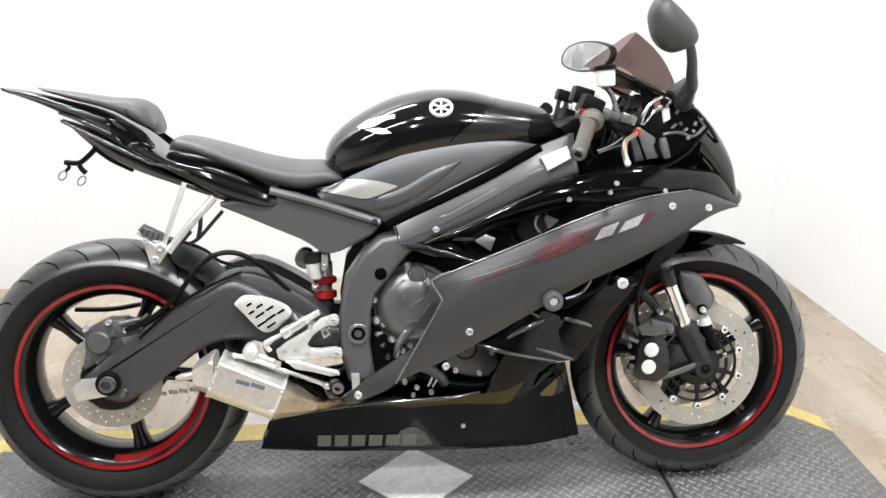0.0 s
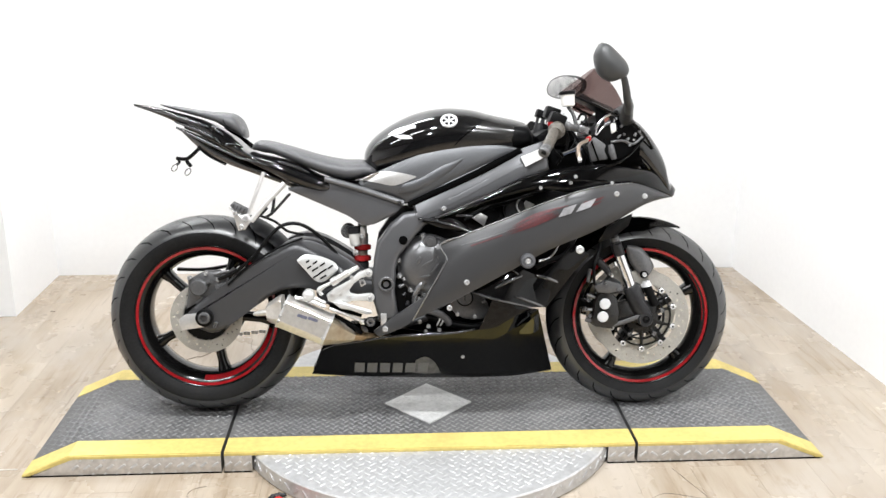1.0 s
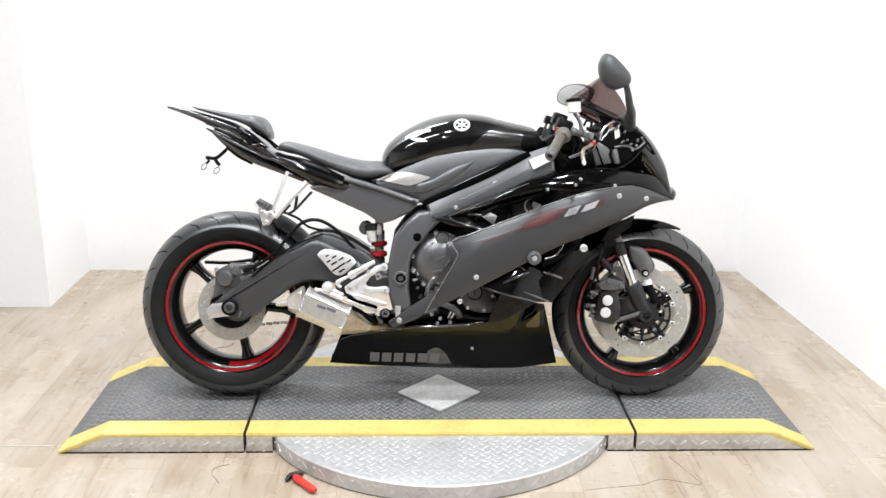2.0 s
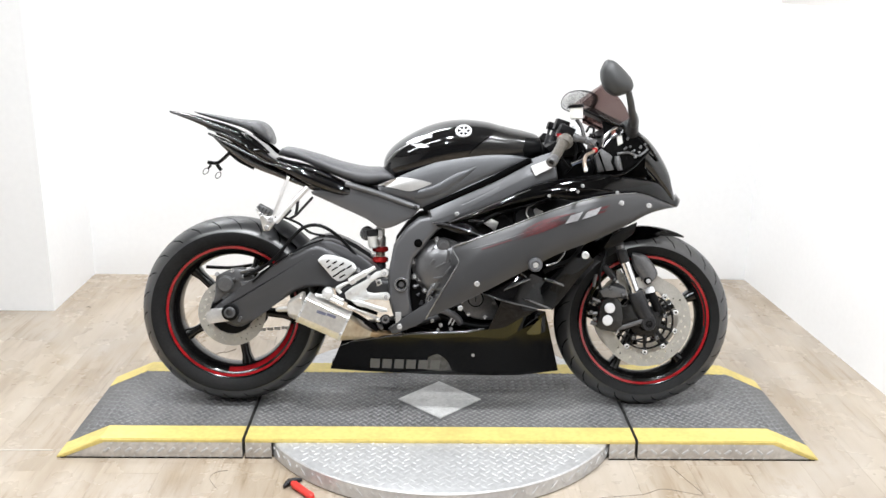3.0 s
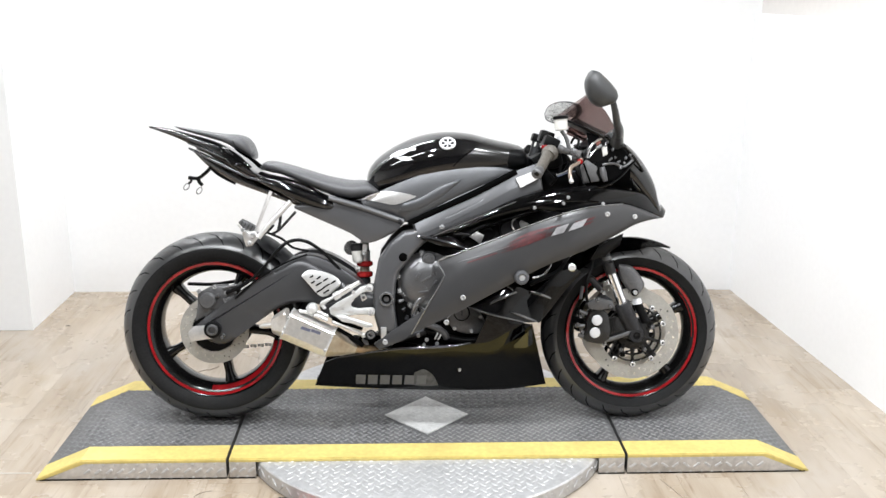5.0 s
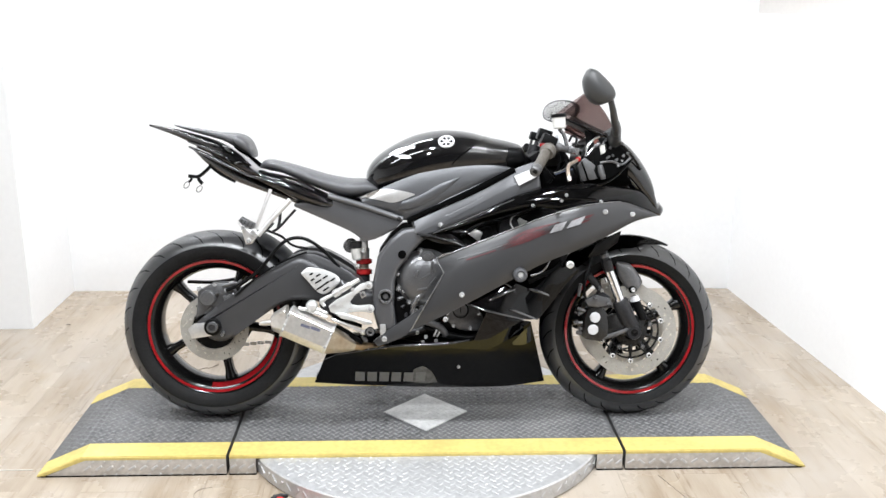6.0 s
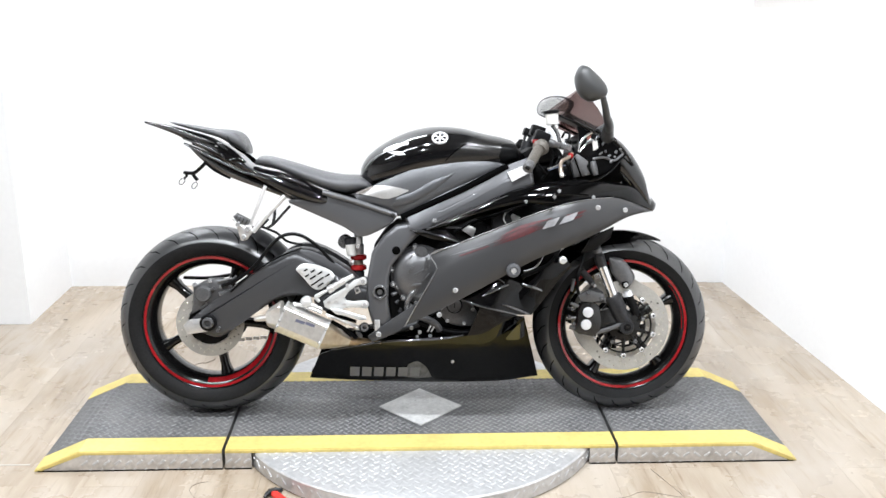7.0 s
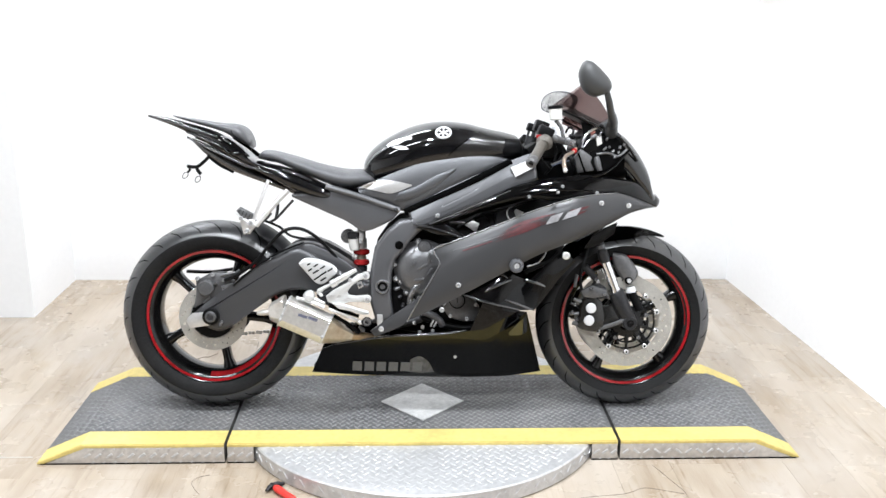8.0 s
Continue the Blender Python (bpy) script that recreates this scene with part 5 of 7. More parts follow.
part("link_hose", tube(bmesh.new(), [(-0.2875, -0.175, 0.3306), (-0.243, -0.17, 0.303), (-0.2074, -0.165, 0.2724)], 0.0068, n=10), BLACK, pedal)
part("link_joint", bar(bmesh.new(), [(-0.214, -0.19, 0.317), (-0.204, -0.19, 0.312), (-0.196, -0.19, 0.309)], (0.005, 0.009, 0.006), n=12), ALLOY, pedal)
part("link_joint", bar(bmesh.new(), [(-0.207, -0.18, 0.298), (-0.197, -0.18, 0.288), (-0.19, -0.18, 0.28)], (0.004, 0.008, 0.005), n=12), GREYM, pedal)
part("exhaust_clamp", lathe(bmesh.new(), [(0.003, -0.175), (0.0175, -0.175), (0.0185, -0.2), (0.015, -0.208), (0.009, -0.212), (0.003, -0.213)], -0.3639, 0.3976, n=28), PLATEW, bike, "round alloy clamp above the muffler", smooth=50)
for x, z, r in ((-0.34, 0.385, 0.0075), (-0.324, 0.377, 0.007), (-0.3945, 0.391, 0.0045)):
    part("clamp_joint", bar(bmesh.new(), [(x - 0.011, -0.195, z + 0.004), (x - 0.008, -0.196, z + 0.003), (x + 0.008, -0.197, z - 0.003), (x + 0.011, -0.197, z - 0.004)], (r * 0.6, r, r, r * 0.6), n=14), ALLOY, bike)
mc = part("rear_master_cylinder", bar(bmesh.new(), [(-0.2955, -0.195, 0.4325), (-0.2931, -0.195, 0.4349), (-0.279, -0.195, 0.4435), (-0.2775, -0.195, 0.4445), (-0.2429, -0.195, 0.4656), (-0.2399, -0.195, 0.4674), (-0.2134, -0.195, 0.4822)], (0.009, 0.0125, 0.0125, 0.0105, 0.0105, 0.008, 0.0065), n=18), ALLOY, bike, "alloy rear brake master cylinder")
part("push_rod", bar(bmesh.new(), [(-0.3356, -0.195, 0.4124), (-0.33, -0.195, 0.4155), (-0.3167, -0.195, 0.4243), (-0.2955, -0.195, 0.4345)], (0.006, 0.008, 0.006, 0.0045), n=12), PLATEW, mc)
part("clevis", bar(bmesh.new(), [(-0.336, -0.195, 0.416), (-0.328, -0.196, 0.404), (-0.322, -0.197, 0.398)], (0.0065, 0.006, 0.005), n=10), PLATEW, mc)
part("cylinder_cap", bar(bmesh.new(), [(-0.262, -0.195, 0.462), (-0.268, -0.19, 0.473), (-0.27, -0.188, 0.478)], (0.008, 0.0075, 0.005), n=12), GREYM, mc)
part("foot_peg", bar(bmesh.new(), [(-0.186, -0.18, 0.31), (-0.178, -0.25, 0.325)], (0.014, 0.0155), n=18), BLACK, bike, "black rubber rider foot peg")
p = (-0.178, -0.25, 0.325)
part("peg_cap", lathe(bmesh.new(), [(0.0125, -0.248), (0.0125, -0.254), (0.007, -0.254), (0.006, -0.250)], p[0], p[2], n=18), COVER, bike)
part("peg_guard", prism(bmesh.new(), [(-0.1491, 0, 0.3366), (-0.1313, 0, 0.3365), (-0.1302, 0, 0.3172), (-0.1374, 0, 0.2991), (-0.1481, 0, 0.298)], -0.184, -0.192, bevel=0.003), ALLOY, bike, "small bright alloy bracket")
# -- engine --
bm = bmesh.new()
prism(bm, [(-0.112, -0.13, 0.584), (0.004, -0.13, 0.642), (0.166, -0.13, 0.671), (0.311, -0.13, 0.707), (0.439, -0.13, 0.692), (0.495, -0.13, 0.601), (0.414, -0.13, 0.509), (0.333, -0.13, 0.436), (0.26, -0.13, 0.362), (0.224, -0.13, 0.277), (0.004, -0.13, 0.26), (-0.124, -0.13, 0.283)], 0.13, -0.132, bevel=0.012)
eng = part("engine_block", bm, BLACK, bike, "dark cast engine block")
part("engine_core", prism(bmesh.new(), [(-0.105, -0.14, 0.531), (-0.033, -0.14, 0.567), (0.076, -0.14, 0.557), (0.076, -0.14, 0.365), (-0.033, -0.14, 0.292), (-0.106, -0.14, 0.311)], -0.12, -0.142, bevel=0.008), BLACK, eng)
p = (-0.002, -0.16, 0.478)
clutch = part("clutch_cover", lathe(bmesh.new(), [(0.094, -0.13), (0.094, -0.146), (0.088, -0.15), (0.085, -0.158), (0.078, -0.168), (0.064, -0.177), (0.045, -0.183), (0.025, -0.186), (0.004, -0.187)], p[0], p[2], n=48), CLUTCH, eng, "round grey clutch cover")
for a in (100, 135, 170, 200, 235, 262):
    q = (p[0] + 0.092 * math.cos(radians(a)), -0.150, p[2] + 0.092 * math.sin(radians(a)))
    part("cover_boss", lathe(bmesh.new(), [(0.011, -0.13), (0.011, -0.153), (0.009, -0.155), (0.002, -0.155)], q[0], q[2], n=14), COVER, clutch)
    part("bolt", bolt_at(bmesh.new(), (q[0], -0.155, q[2]), 0.006), BOLT, clutch)
for dx, dz, ln, an in ((0.0, 0.012, 0.03, 30), (-0.012, -0.03, 0.024, 10), (0.018, 0.04, 0.03, 80), (0.02, -0.006, 0.026, 50), (-0.03, 0.02, 0.018, 60)):
    m = Matrix.Translation((p[0] + dx, -0.1805, p[2] + dz)) @ Matrix.Rotation(radians(-an), 4, "Y")
    part("cast_rib", box(bmesh.new(), (-ln * 0.65, -0.008, -0.004), (ln * 0.65, 0.004, 0.004), 0.002, m=m), CLUTCH, clutch)
q = (0.003, -0.175, 0.552)
part("oil_filler", lathe(bmesh.new(), [(0.022, -0.15), (0.022, -0.172), (0.019, -0.178), (0.012, -0.178), (0.011, -0.186), (0.003, -0.186)], q[0], q[2], n=24), GREYM, clutch, "dark grey oil filler cap")
for a, b, r in (((0.024, -0.18, 0.509), (0.025, -0.18, 0.489), 0.008), ((-0.013, -0.178, 0.433), (-0.029, -0.178, 0.41), 0.009), ((-0.034, -0.176, 0.405), (-0.044, -0.172, 0.383), 0.008)):
    part("cast_rib", bar(bmesh.new(), [a, b], (r * 0.8, r * 0.5), n=10), CLUTCH, clutch)
for pts, r in (([(-0.02, -0.179, 0.476), (-0.005, -0.181, 0.481), (0.01, -0.181, 0.491)], 0.006), ([(-0.033, -0.177, 0.448), (-0.018, -0.18, 0.453), (-0.002, -0.181, 0.462)], 0.006), ([(0.005, -0.182, 0.472), (0.017, -0.182, 0.477), (0.028, -0.18, 0.486)], 0.004), ([(-0.044, -0.172, 0.513), (-0.037, -0.172, 0.528), (-0.026, -0.17, 0.542)], 0.006)):
    part("cast_ridge", tube(bmesh.new(), pts, r, n=10), CLUTCH, clutch)
q = (-0.033, -0.17, 0.407)
part("water_pipe", tube(bmesh.new(), [(-0.017, -0.17, 0.434), (-0.03, -0.175, 0.417), (-0.042, -0.17, 0.393), (-0.046, -0.16, 0.366)], 0.009, n=12), COVER, eng)
bm = bmesh.new()
prism(bm, [(0.063, -0.16, 0.365), (0.079, -0.16, 0.389), (0.129, -0.16, 0.396), (0.169, -0.16, 0.375), (0.184, -0.16, 0.341), (0.162, -0.16, 0.309), (0.103, -0.16, 0.313), (0.07, -0.16, 0.339)], -0.125, -0.163, bevel=0.006, k=2)
pick = part("pickup_cover", bm, GREYM, eng, "grey crank pickup cover")
q = (0.109, -0.165, 0.377)
part("cap_groove", lathe(bmesh.new(), [(0.0222, -0.16), (0.0262, -0.16), (0.0258, -0.1645), (0.0226, -0.1645)], q[0], q[2], n=32, closed=True), GROOVE, pick)
part("cap_slot", box(bmesh.new(), (-0.001, -0.0006, -0.008), (0.001, 0.002, 0.008), m=Matrix.Translation((q[0], -0.1668, q[2]))), GROOVE, pick, smooth=0)
part("inspection_cap", lathe(bmesh.new(), [(0.0225, -0.155), (0.0225, -0.166), (0.020, -0.168), (0.018, -0.1665), (0.003, -0.1665)], q[0], q[2], n=28), GREYM, pick)
for b in ((0.066, -0.165, 0.368), (0.086, -0.165, 0.327), (0.14, -0.165, 0.318), (0.169, -0.165, 0.364), (-0.003, -0.165, 0.291), (0.03, -0.165, 0.278), (-0.03, -0.17, 0.305)):
    part("bolt", bolt_at(bmesh.new(), (b[0], -0.164, b[2]), 0.0068), BOLT, pick)
part("coolant_hose", tube(bmesh.new(), [(-0.011, -0.15, 0.321), (0.021, -0.155, 0.313), (0.058, -0.155, 0.298), (0.131, -0.15, 0.284), (0.186, -0.14, 0.291)], 0.011, n=12), BLACK, eng, "black coolant hose")
part("hose_clamp", tube(bmesh.new(), [(0.044, -0.168, 0.315), (0.039, -0.17, 0.303), (0.033, -0.168, 0.292)], 0.003, n=8), BOLT, eng)
part("hose_clamp", tube(bmesh.new(), [(0.033, -0.168, 0.317), (0.028, -0.17, 0.305), (0.023, -0.168, 0.294)], 0.003, n=8), BOLT, eng)
part("coolant_pipe", tube(bmesh.new(), [(-0.124, -0.15, 0.285), (-0.069, -0.15, 0.298), (-0.006, -0.15, 0.316)], 0.012, n=12), DARKMETAL, eng)
for q in ((-0.072, -0.15, 0.504), (-0.073, -0.15, 0.439), (-0.033, -0.155, 0.376), (-0.017, -0.15, 0.559)):
    part("bolt", bolt_at(bmesh.new(), (q[0], -0.152, q[2]), 0.007, 0.012), BOLT, eng)
rnd = random.Random(14)
for q in ((-0.085, -0.15, 0.415), (-0.076, -0.15, 0.388), (-0.066, -0.15, 0.36), (-0.091, -0.15, 0.45), (-0.051, -0.155, 0.341), (-0.03, -0.155, 0.332), (-0.08, -0.15, 0.316), (-0.055, -0.155, 0.306), (0.012, -0.16, 0.342), (0.036, -0.16, 0.332)):
    a = rnd.uniform(0, 3.1)
    d = Vector((math.cos(a), 0, math.sin(a))) * rnd.uniform(0.005, 0.012)
    part("engine_fitting", bar(bmesh.new(), [Vector(q) - d, Vector(q) - d * 0.5, Vector(q) + d], (0.004, rnd.uniform(0.005, 0.008), 0.004), n=8), rnd.choice((GREYM, DARKMETAL, DARKMETAL)), eng)
part("water_elbow", tube(bmesh.new(), [(-0.004, -0.16, 0.34), (0.024, -0.165, 0.331), (0.05, -0.165, 0.315), (0.061, -0.16, 0.295)], 0.011, n=12), GREYM, eng)
# throttle bodies and airbox side seen through the opening
part("throttle_body", lathe(bmesh.new(), [(0.012, -0.1), (0.035, -0.1), (0.035, -0.15), (0.03, -0.156), (0.01, -0.157)], *((0.264, -0.15, 0.643)[0], (0.264, -0.15, 0.643)[2]), n=24), DARKMETAL, eng)
part("throttle_body", lathe(bmesh.new(), [(0.012, -0.1), (0.03, -0.1), (0.03, -0.145), (0.025, -0.15), (0.01, -0.151)], *((0.187, -0.15, 0.621)[0], (0.187, -0.15, 0.621)[2]), n=24), BLACK, eng)
part("alloy_bracket", prism(bmesh.new(), [(0.132, -0.16, 0.622), (0.157, -0.16, 0.637), (0.179, -0.16, 0.626), (0.168, -0.16, 0.597)], -0.14, -0.162, bevel=0.002), ALLOY, eng)
part("alloy_bracket", prism(bmesh.new(), [(0.288, -0.15, 0.657), (0.3, -0.15, 0.672), (0.324, -0.15, 0.661), (0.302, -0.15, 0.643)], -0.13, -0.152, bevel=0.002), ALLOY, eng)
part("wire_loop", tube(bmesh.new(), [(0.278, -0.17, 0.637), (0.267, -0.17, 0.655), (0.272, -0.17, 0.675), (0.287, -0.17, 0.686)], 0.003, n=8), BOLT, eng)
part("wire_loom", tube(bmesh.new(), [(0.11, -0.16, 0.614), (0.164, -0.165, 0.65), (0.235, -0.165, 0.668), (0.326, -0.16, 0.698)], 0.006, n=8), BLACK, eng)
part("radiator", prism(bmesh.new(), [(0.351, -0.12, 0.508), (0.442, -0.12, 0.618), (0.479, -0.12, 0.6), (0.417, -0.12, 0.453), (0.371, -0.12, 0.397)], 0.14, -0.142, bevel=0.006), BLACK, bike, "black radiator behind the fairing")
part("radiator_hose", tube(bmesh.new(), [(0.324, -0.19, 0.472), (0.358, -0.2, 0.491), (0.403, -0.2, 0.509), (0.431, -0.19, 0.535)], 0.008, n=10), BLACK, bike)

# -- fairings --
bm = bmesh.new()
sheet(bm, [(0.031, -0.226, 0.55), (0.097, -0.234, 0.578), (0.211, -0.24, 0.622), (0.315, -0.24, 0.663), (0.422, -0.232, 0.699), (0.512, -0.22, 0.719), (0.613, -0.19, 0.726), (0.69, -0.15, 0.706), (0.762, -0.09, 0.678)],
      [(-0.052, -0.215, 0.321), (0.054, -0.24, 0.374), (0.15, -0.25, 0.425), (0.255, -0.248, 0.481), (0.361, -0.238, 0.534), (0.468, -0.228, 0.575), (0.58, -0.2, 0.622), (0.666, -0.16, 0.66), (0.753, -0.095, 0.675)], bulge=0.017, thick=0.008, k=6, rows=16,
      shift=lambda u, v: 0.033 * max(0.0, 1 - u / 0.16) * (v / 0.19 if v < 0.19 else (1 - v) / 0.81))
side = part("side_fairing", bm, MATTE, bike, "matte charcoal side fairing with red and silver decals")
mirrored(side)
bm = bmesh.new()
sheet(bm, [(-0.171, -0.19, 0.283), (-0.114, -0.195, 0.325), (-0.055, -0.205, 0.366), (-0.025, -0.212, 0.387), (-0.013, -0.218, 0.397)], [(-0.155, -0.185, 0.265), (-0.105, -0.2, 0.286), (-0.062, -0.214, 0.311), (-0.034, -0.222, 0.353), (-0.009, -0.225, 0.397)], bulge=0.003, thick=0.008, k=5, rows=5)
# Pale metal tubes painting the highlights along the fairing's edges.
mirrored(part("fairing_edge", tube(bmesh.new(), [(0.071, -0.236, 0.57), (0.031, -0.229, 0.55), (0.048, -0.24, 0.514), (0.045, -0.2415, 0.495), (-0.004, -0.239, 0.41), (-0.053, -0.219, 0.32)], 0.0024, n=8), COVER, side))
mirrored(part("fairing_top_edge", tube(bmesh.new(), [(0.033, -0.2285, 0.5515), (0.097, -0.2365, 0.5785), (0.211, -0.2425, 0.6225), (0.315, -0.2425, 0.6635), (0.422, -0.2345, 0.6995), (0.512, -0.2225, 0.7195), (0.613, -0.1925, 0.7265)], 0.0017, n=8, k=6), COVER, side, "thin bright line painting the upper edge's highlight"))
lead = part("fairing_leading_strip", bm, MATTE, bike, "angled matte charcoal fairing strip")
mirrored(lead)
bm = bmesh.new()
sheet(bm, [(0.013, -0.195, 0.628), (0.09, -0.2, 0.662), (0.161, -0.203, 0.692), (0.257, -0.203, 0.738), (0.328, -0.2, 0.76), (0.427, -0.195, 0.778), (0.535, -0.185, 0.783), (0.631, -0.16, 0.771), (0.712, -0.115, 0.755), (0.795, -0.03, 0.7)],
      [(0.016, -0.195, 0.622), (0.093, -0.205, 0.642), (0.164, -0.21, 0.669), (0.257, -0.213, 0.696), (0.336, -0.215, 0.71), (0.424, -0.215, 0.701), (0.505, -0.21, 0.715), (0.615, -0.18, 0.722), (0.694, -0.135, 0.698), (0.78, -0.05, 0.672)], bulge=0.012, thick=0.006, k=6, rows=10)
upper = part("upper_fairing", bm, GLOSS, bike, "gloss black upper fairing sweeping to the nose", smooth=60)
mirrored(upper)
bm = bmesh.new()
sheet(bm, [(-0.023, -0.19, 0.618), (0.028, -0.197, 0.633), (0.076, -0.2, 0.626), (0.129, -0.205, 0.589)], [(-0.016, -0.19, 0.613), (0.034, -0.2, 0.598), (0.081, -0.205, 0.586), (0.122, -0.206, 0.58)], bulge=0.006, thick=0.004, k=4, rows=5)
# Blades standing in for highlights on the intake leaf.
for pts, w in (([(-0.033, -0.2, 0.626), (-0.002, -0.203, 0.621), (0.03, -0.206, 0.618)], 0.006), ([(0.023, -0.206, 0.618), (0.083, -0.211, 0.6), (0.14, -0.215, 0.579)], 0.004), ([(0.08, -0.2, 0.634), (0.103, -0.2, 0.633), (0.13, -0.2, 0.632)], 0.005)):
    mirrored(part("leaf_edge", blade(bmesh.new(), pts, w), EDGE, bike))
# Grey tube painting the highlight along the panel's lower edge.
mirrored(part("panel_edge", tube(bmesh.new(), [(0.018, -0.208, 0.628), (0.077, -0.212, 0.652), (0.138, -0.214, 0.678), (0.206, -0.216, 0.708), (0.273, -0.218, 0.735)], 0.0016, n=6), GREYM, upper))
mirrored(part("intake_leaf", bm, GLOSS, bike, "gloss black leaf-shaped intake edge"))
for pts in ([(0.179, -0.2, 0.658), (0.258, -0.205, 0.683), (0.337, -0.21, 0.704), (0.425, -0.21, 0.722), (0.505, -0.21, 0.724)], [(0.318, -0.217, 0.714), (0.37, -0.22, 0.73), (0.441, -0.218, 0.738), (0.531, -0.212, 0.733)]):
    mirrored(part("fairing_crease", tube(bmesh.new(), pts, 0.004, n=8, flat=1.5), GLOSS, upper))
# nose
nose = part("nose_cowl", loft(bmesh.new(), [(0.801, 0.0, 0.7), (0.754, 0.0, 0.756), (0.739, 0.0, 0.808), (0.707, 0.0, 0.863), (0.67, 0.0, 0.906), (0.643, 0.0, 0.925)], [(0.794, 0.0, 0.672), (0.767, 0.0, 0.674), (0.738, 0.0, 0.687), (0.699, 0.0, 0.712), (0.67, 0.0, 0.74), (0.65, 0.0, 0.759)], [0.02, 0.085, 0.115, 0.135, 0.145, 0.148], n=2.3, m=36), CLEARCOAT, bike, "gloss black nose cowl", smooth=60)
# Flat plate over the nose; its black paints the open recess.
bm = bmesh.new()
sheet(bm, [(0.503, -0.152, 0.951), (0.553, -0.158, 0.932), (0.607, -0.16, 0.907), (0.652, -0.156, 0.862)], [(0.512, -0.15, 0.905), (0.542, -0.17, 0.805), (0.589, -0.17, 0.805), (0.644, -0.158, 0.852)], bulge=0.0, thick=0.004, k=5, rows=6)
part("cowl_recess", bm, INNER, nose, "flat black plate standing in for the cowl's shaded recess")
for pts, r in (([(0.492, -0.155, 0.967), (0.551, -0.164, 0.938), (0.609, -0.164, 0.914), (0.655, -0.158, 0.873), (0.689, -0.14, 0.828)], 0.0042), ([(0.499, -0.19, 0.778), (0.553, -0.186, 0.781), (0.601, -0.18, 0.806), (0.631, -0.17, 0.834), (0.658, -0.16, 0.861)], 0.0042)):
    mirrored(part("cowl_edge", tube(bmesh.new(), pts, r, n=8), GLOSS, nose))
rnd = random.Random(8)
for q in ((0.578, -0.164, 0.866), (0.593, -0.166, 0.872), (0.604, -0.166, 0.858), (0.627, -0.164, 0.871), (0.641, -0.162, 0.88), (0.61, -0.168, 0.84), (0.622, -0.166, 0.855), (0.561, -0.166, 0.911), (0.585, -0.165, 0.898), (0.569, -0.164, 0.92)):
    a = rnd.uniform(0, 3.1)
    d = Vector((math.cos(a), 0, math.sin(a))) * rnd.uniform(0.003, 0.008)
    part("clip", bar(bmesh.new(), [Vector(q) - d, Vector(q) - d * 0.5, Vector(q) + d], (0.0025, rnd.uniform(0.004, 0.0055), 0.003), n=8), rnd.choice((COVER, GREYM, GREYM)), nose)
part("cowl_stay", bar(bmesh.new(), [(0.551, -0.17, 0.842), (0.554, -0.172, 0.822), (0.562, -0.174, 0.797)], (0.008, 0.011, 0.008), n=10), GREYM, nose)
part("cowl_stay", tube(bmesh.new(), [(0.552, -0.168, 0.849), (0.588, -0.168, 0.853), (0.621, -0.166, 0.843), (0.649, -0.162, 0.864)], 0.004, n=8), GREYM, nose)
inner = part("cowl_inner", loft(bmesh.new(), [(0.515, 0.0, 0.906), (0.571, 0.0, 0.925), (0.628, 0.0, 0.914), (0.663, 0.0, 0.891)], [(0.479, 0.0, 0.759), (0.555, 0.0, 0.759), (0.631, 0.0, 0.759), (0.669, 0.0, 0.769)], [0.12, 0.125, 0.135, 0.14], n=4, m=24), INNER, bike, "black cowl inner panel")
panel = part("inner_bracket", prism(bmesh.new(), [(0.4808, 0, 0.8382), (0.5029, 0, 0.865), (0.5383, 0, 0.841), (0.5438, 0, 0.7979), (0.4935, 0, 0.7896)], -0.15, -0.166, bevel=0.003), GREYM, inner, "grey inner fairing panel")
part("panel_groove", tube(bmesh.new(), [(0.4927, -0.167, 0.8531), (0.504, -0.167, 0.823), (0.5158, -0.167, 0.7922)], 0.0028, n=8), GROOVE, inner)
for pts, r in (([(0.5018, -0.171, 0.871), (0.5075, -0.172, 0.8948), (0.5241, -0.172, 0.9186), (0.548, -0.171, 0.9316)], 0.0036), ([(0.5079, -0.168, 0.8698), (0.5245, -0.169, 0.8918), (0.5435, -0.168, 0.9126)], 0.0026)):
    part("gauge_ring", tube(bmesh.new(), pts, r, n=10), CHROME, inner, "bright rim of the instrument housing")
part("gauge", prism(bmesh.new(), [(0.5018, 0, 0.871), (0.5075, 0, 0.8948), (0.5241, 0, 0.9186), (0.548, 0, 0.9316), (0.566, 0, 0.925), (0.576, 0, 0.89), (0.552, 0, 0.86), (0.521, 0, 0.851)], 0.1, -0.166, bevel=0.006), BLACK, inner, "black instrument housing")
part("gauge_face", prism(bmesh.new(), [(0.5484, 0, 0.9055), (0.5653, 0, 0.9078), (0.5693, 0, 0.8828), (0.5537, 0, 0.8745)], -0.16, -0.168, bevel=0.002), WHITEP, inner, "pale instrument face")
part("gauge_lens", prism(bmesh.new(), [(0.528, 0, 0.924), (0.54, 0, 0.931), (0.546, 0, 0.918), (0.533, 0, 0.908)], -0.16, -0.17, bevel=0.002), mat("red_tinted_lens", (0.3, 0.11, 0.09), 0.3, grain=0.1), inner)
part("gauge_stay", bar(bmesh.new(), [(0.532, -0.17, 0.901), (0.55, -0.17, 0.909)], (0.006, 0.005), n=8), GREYM, inner)
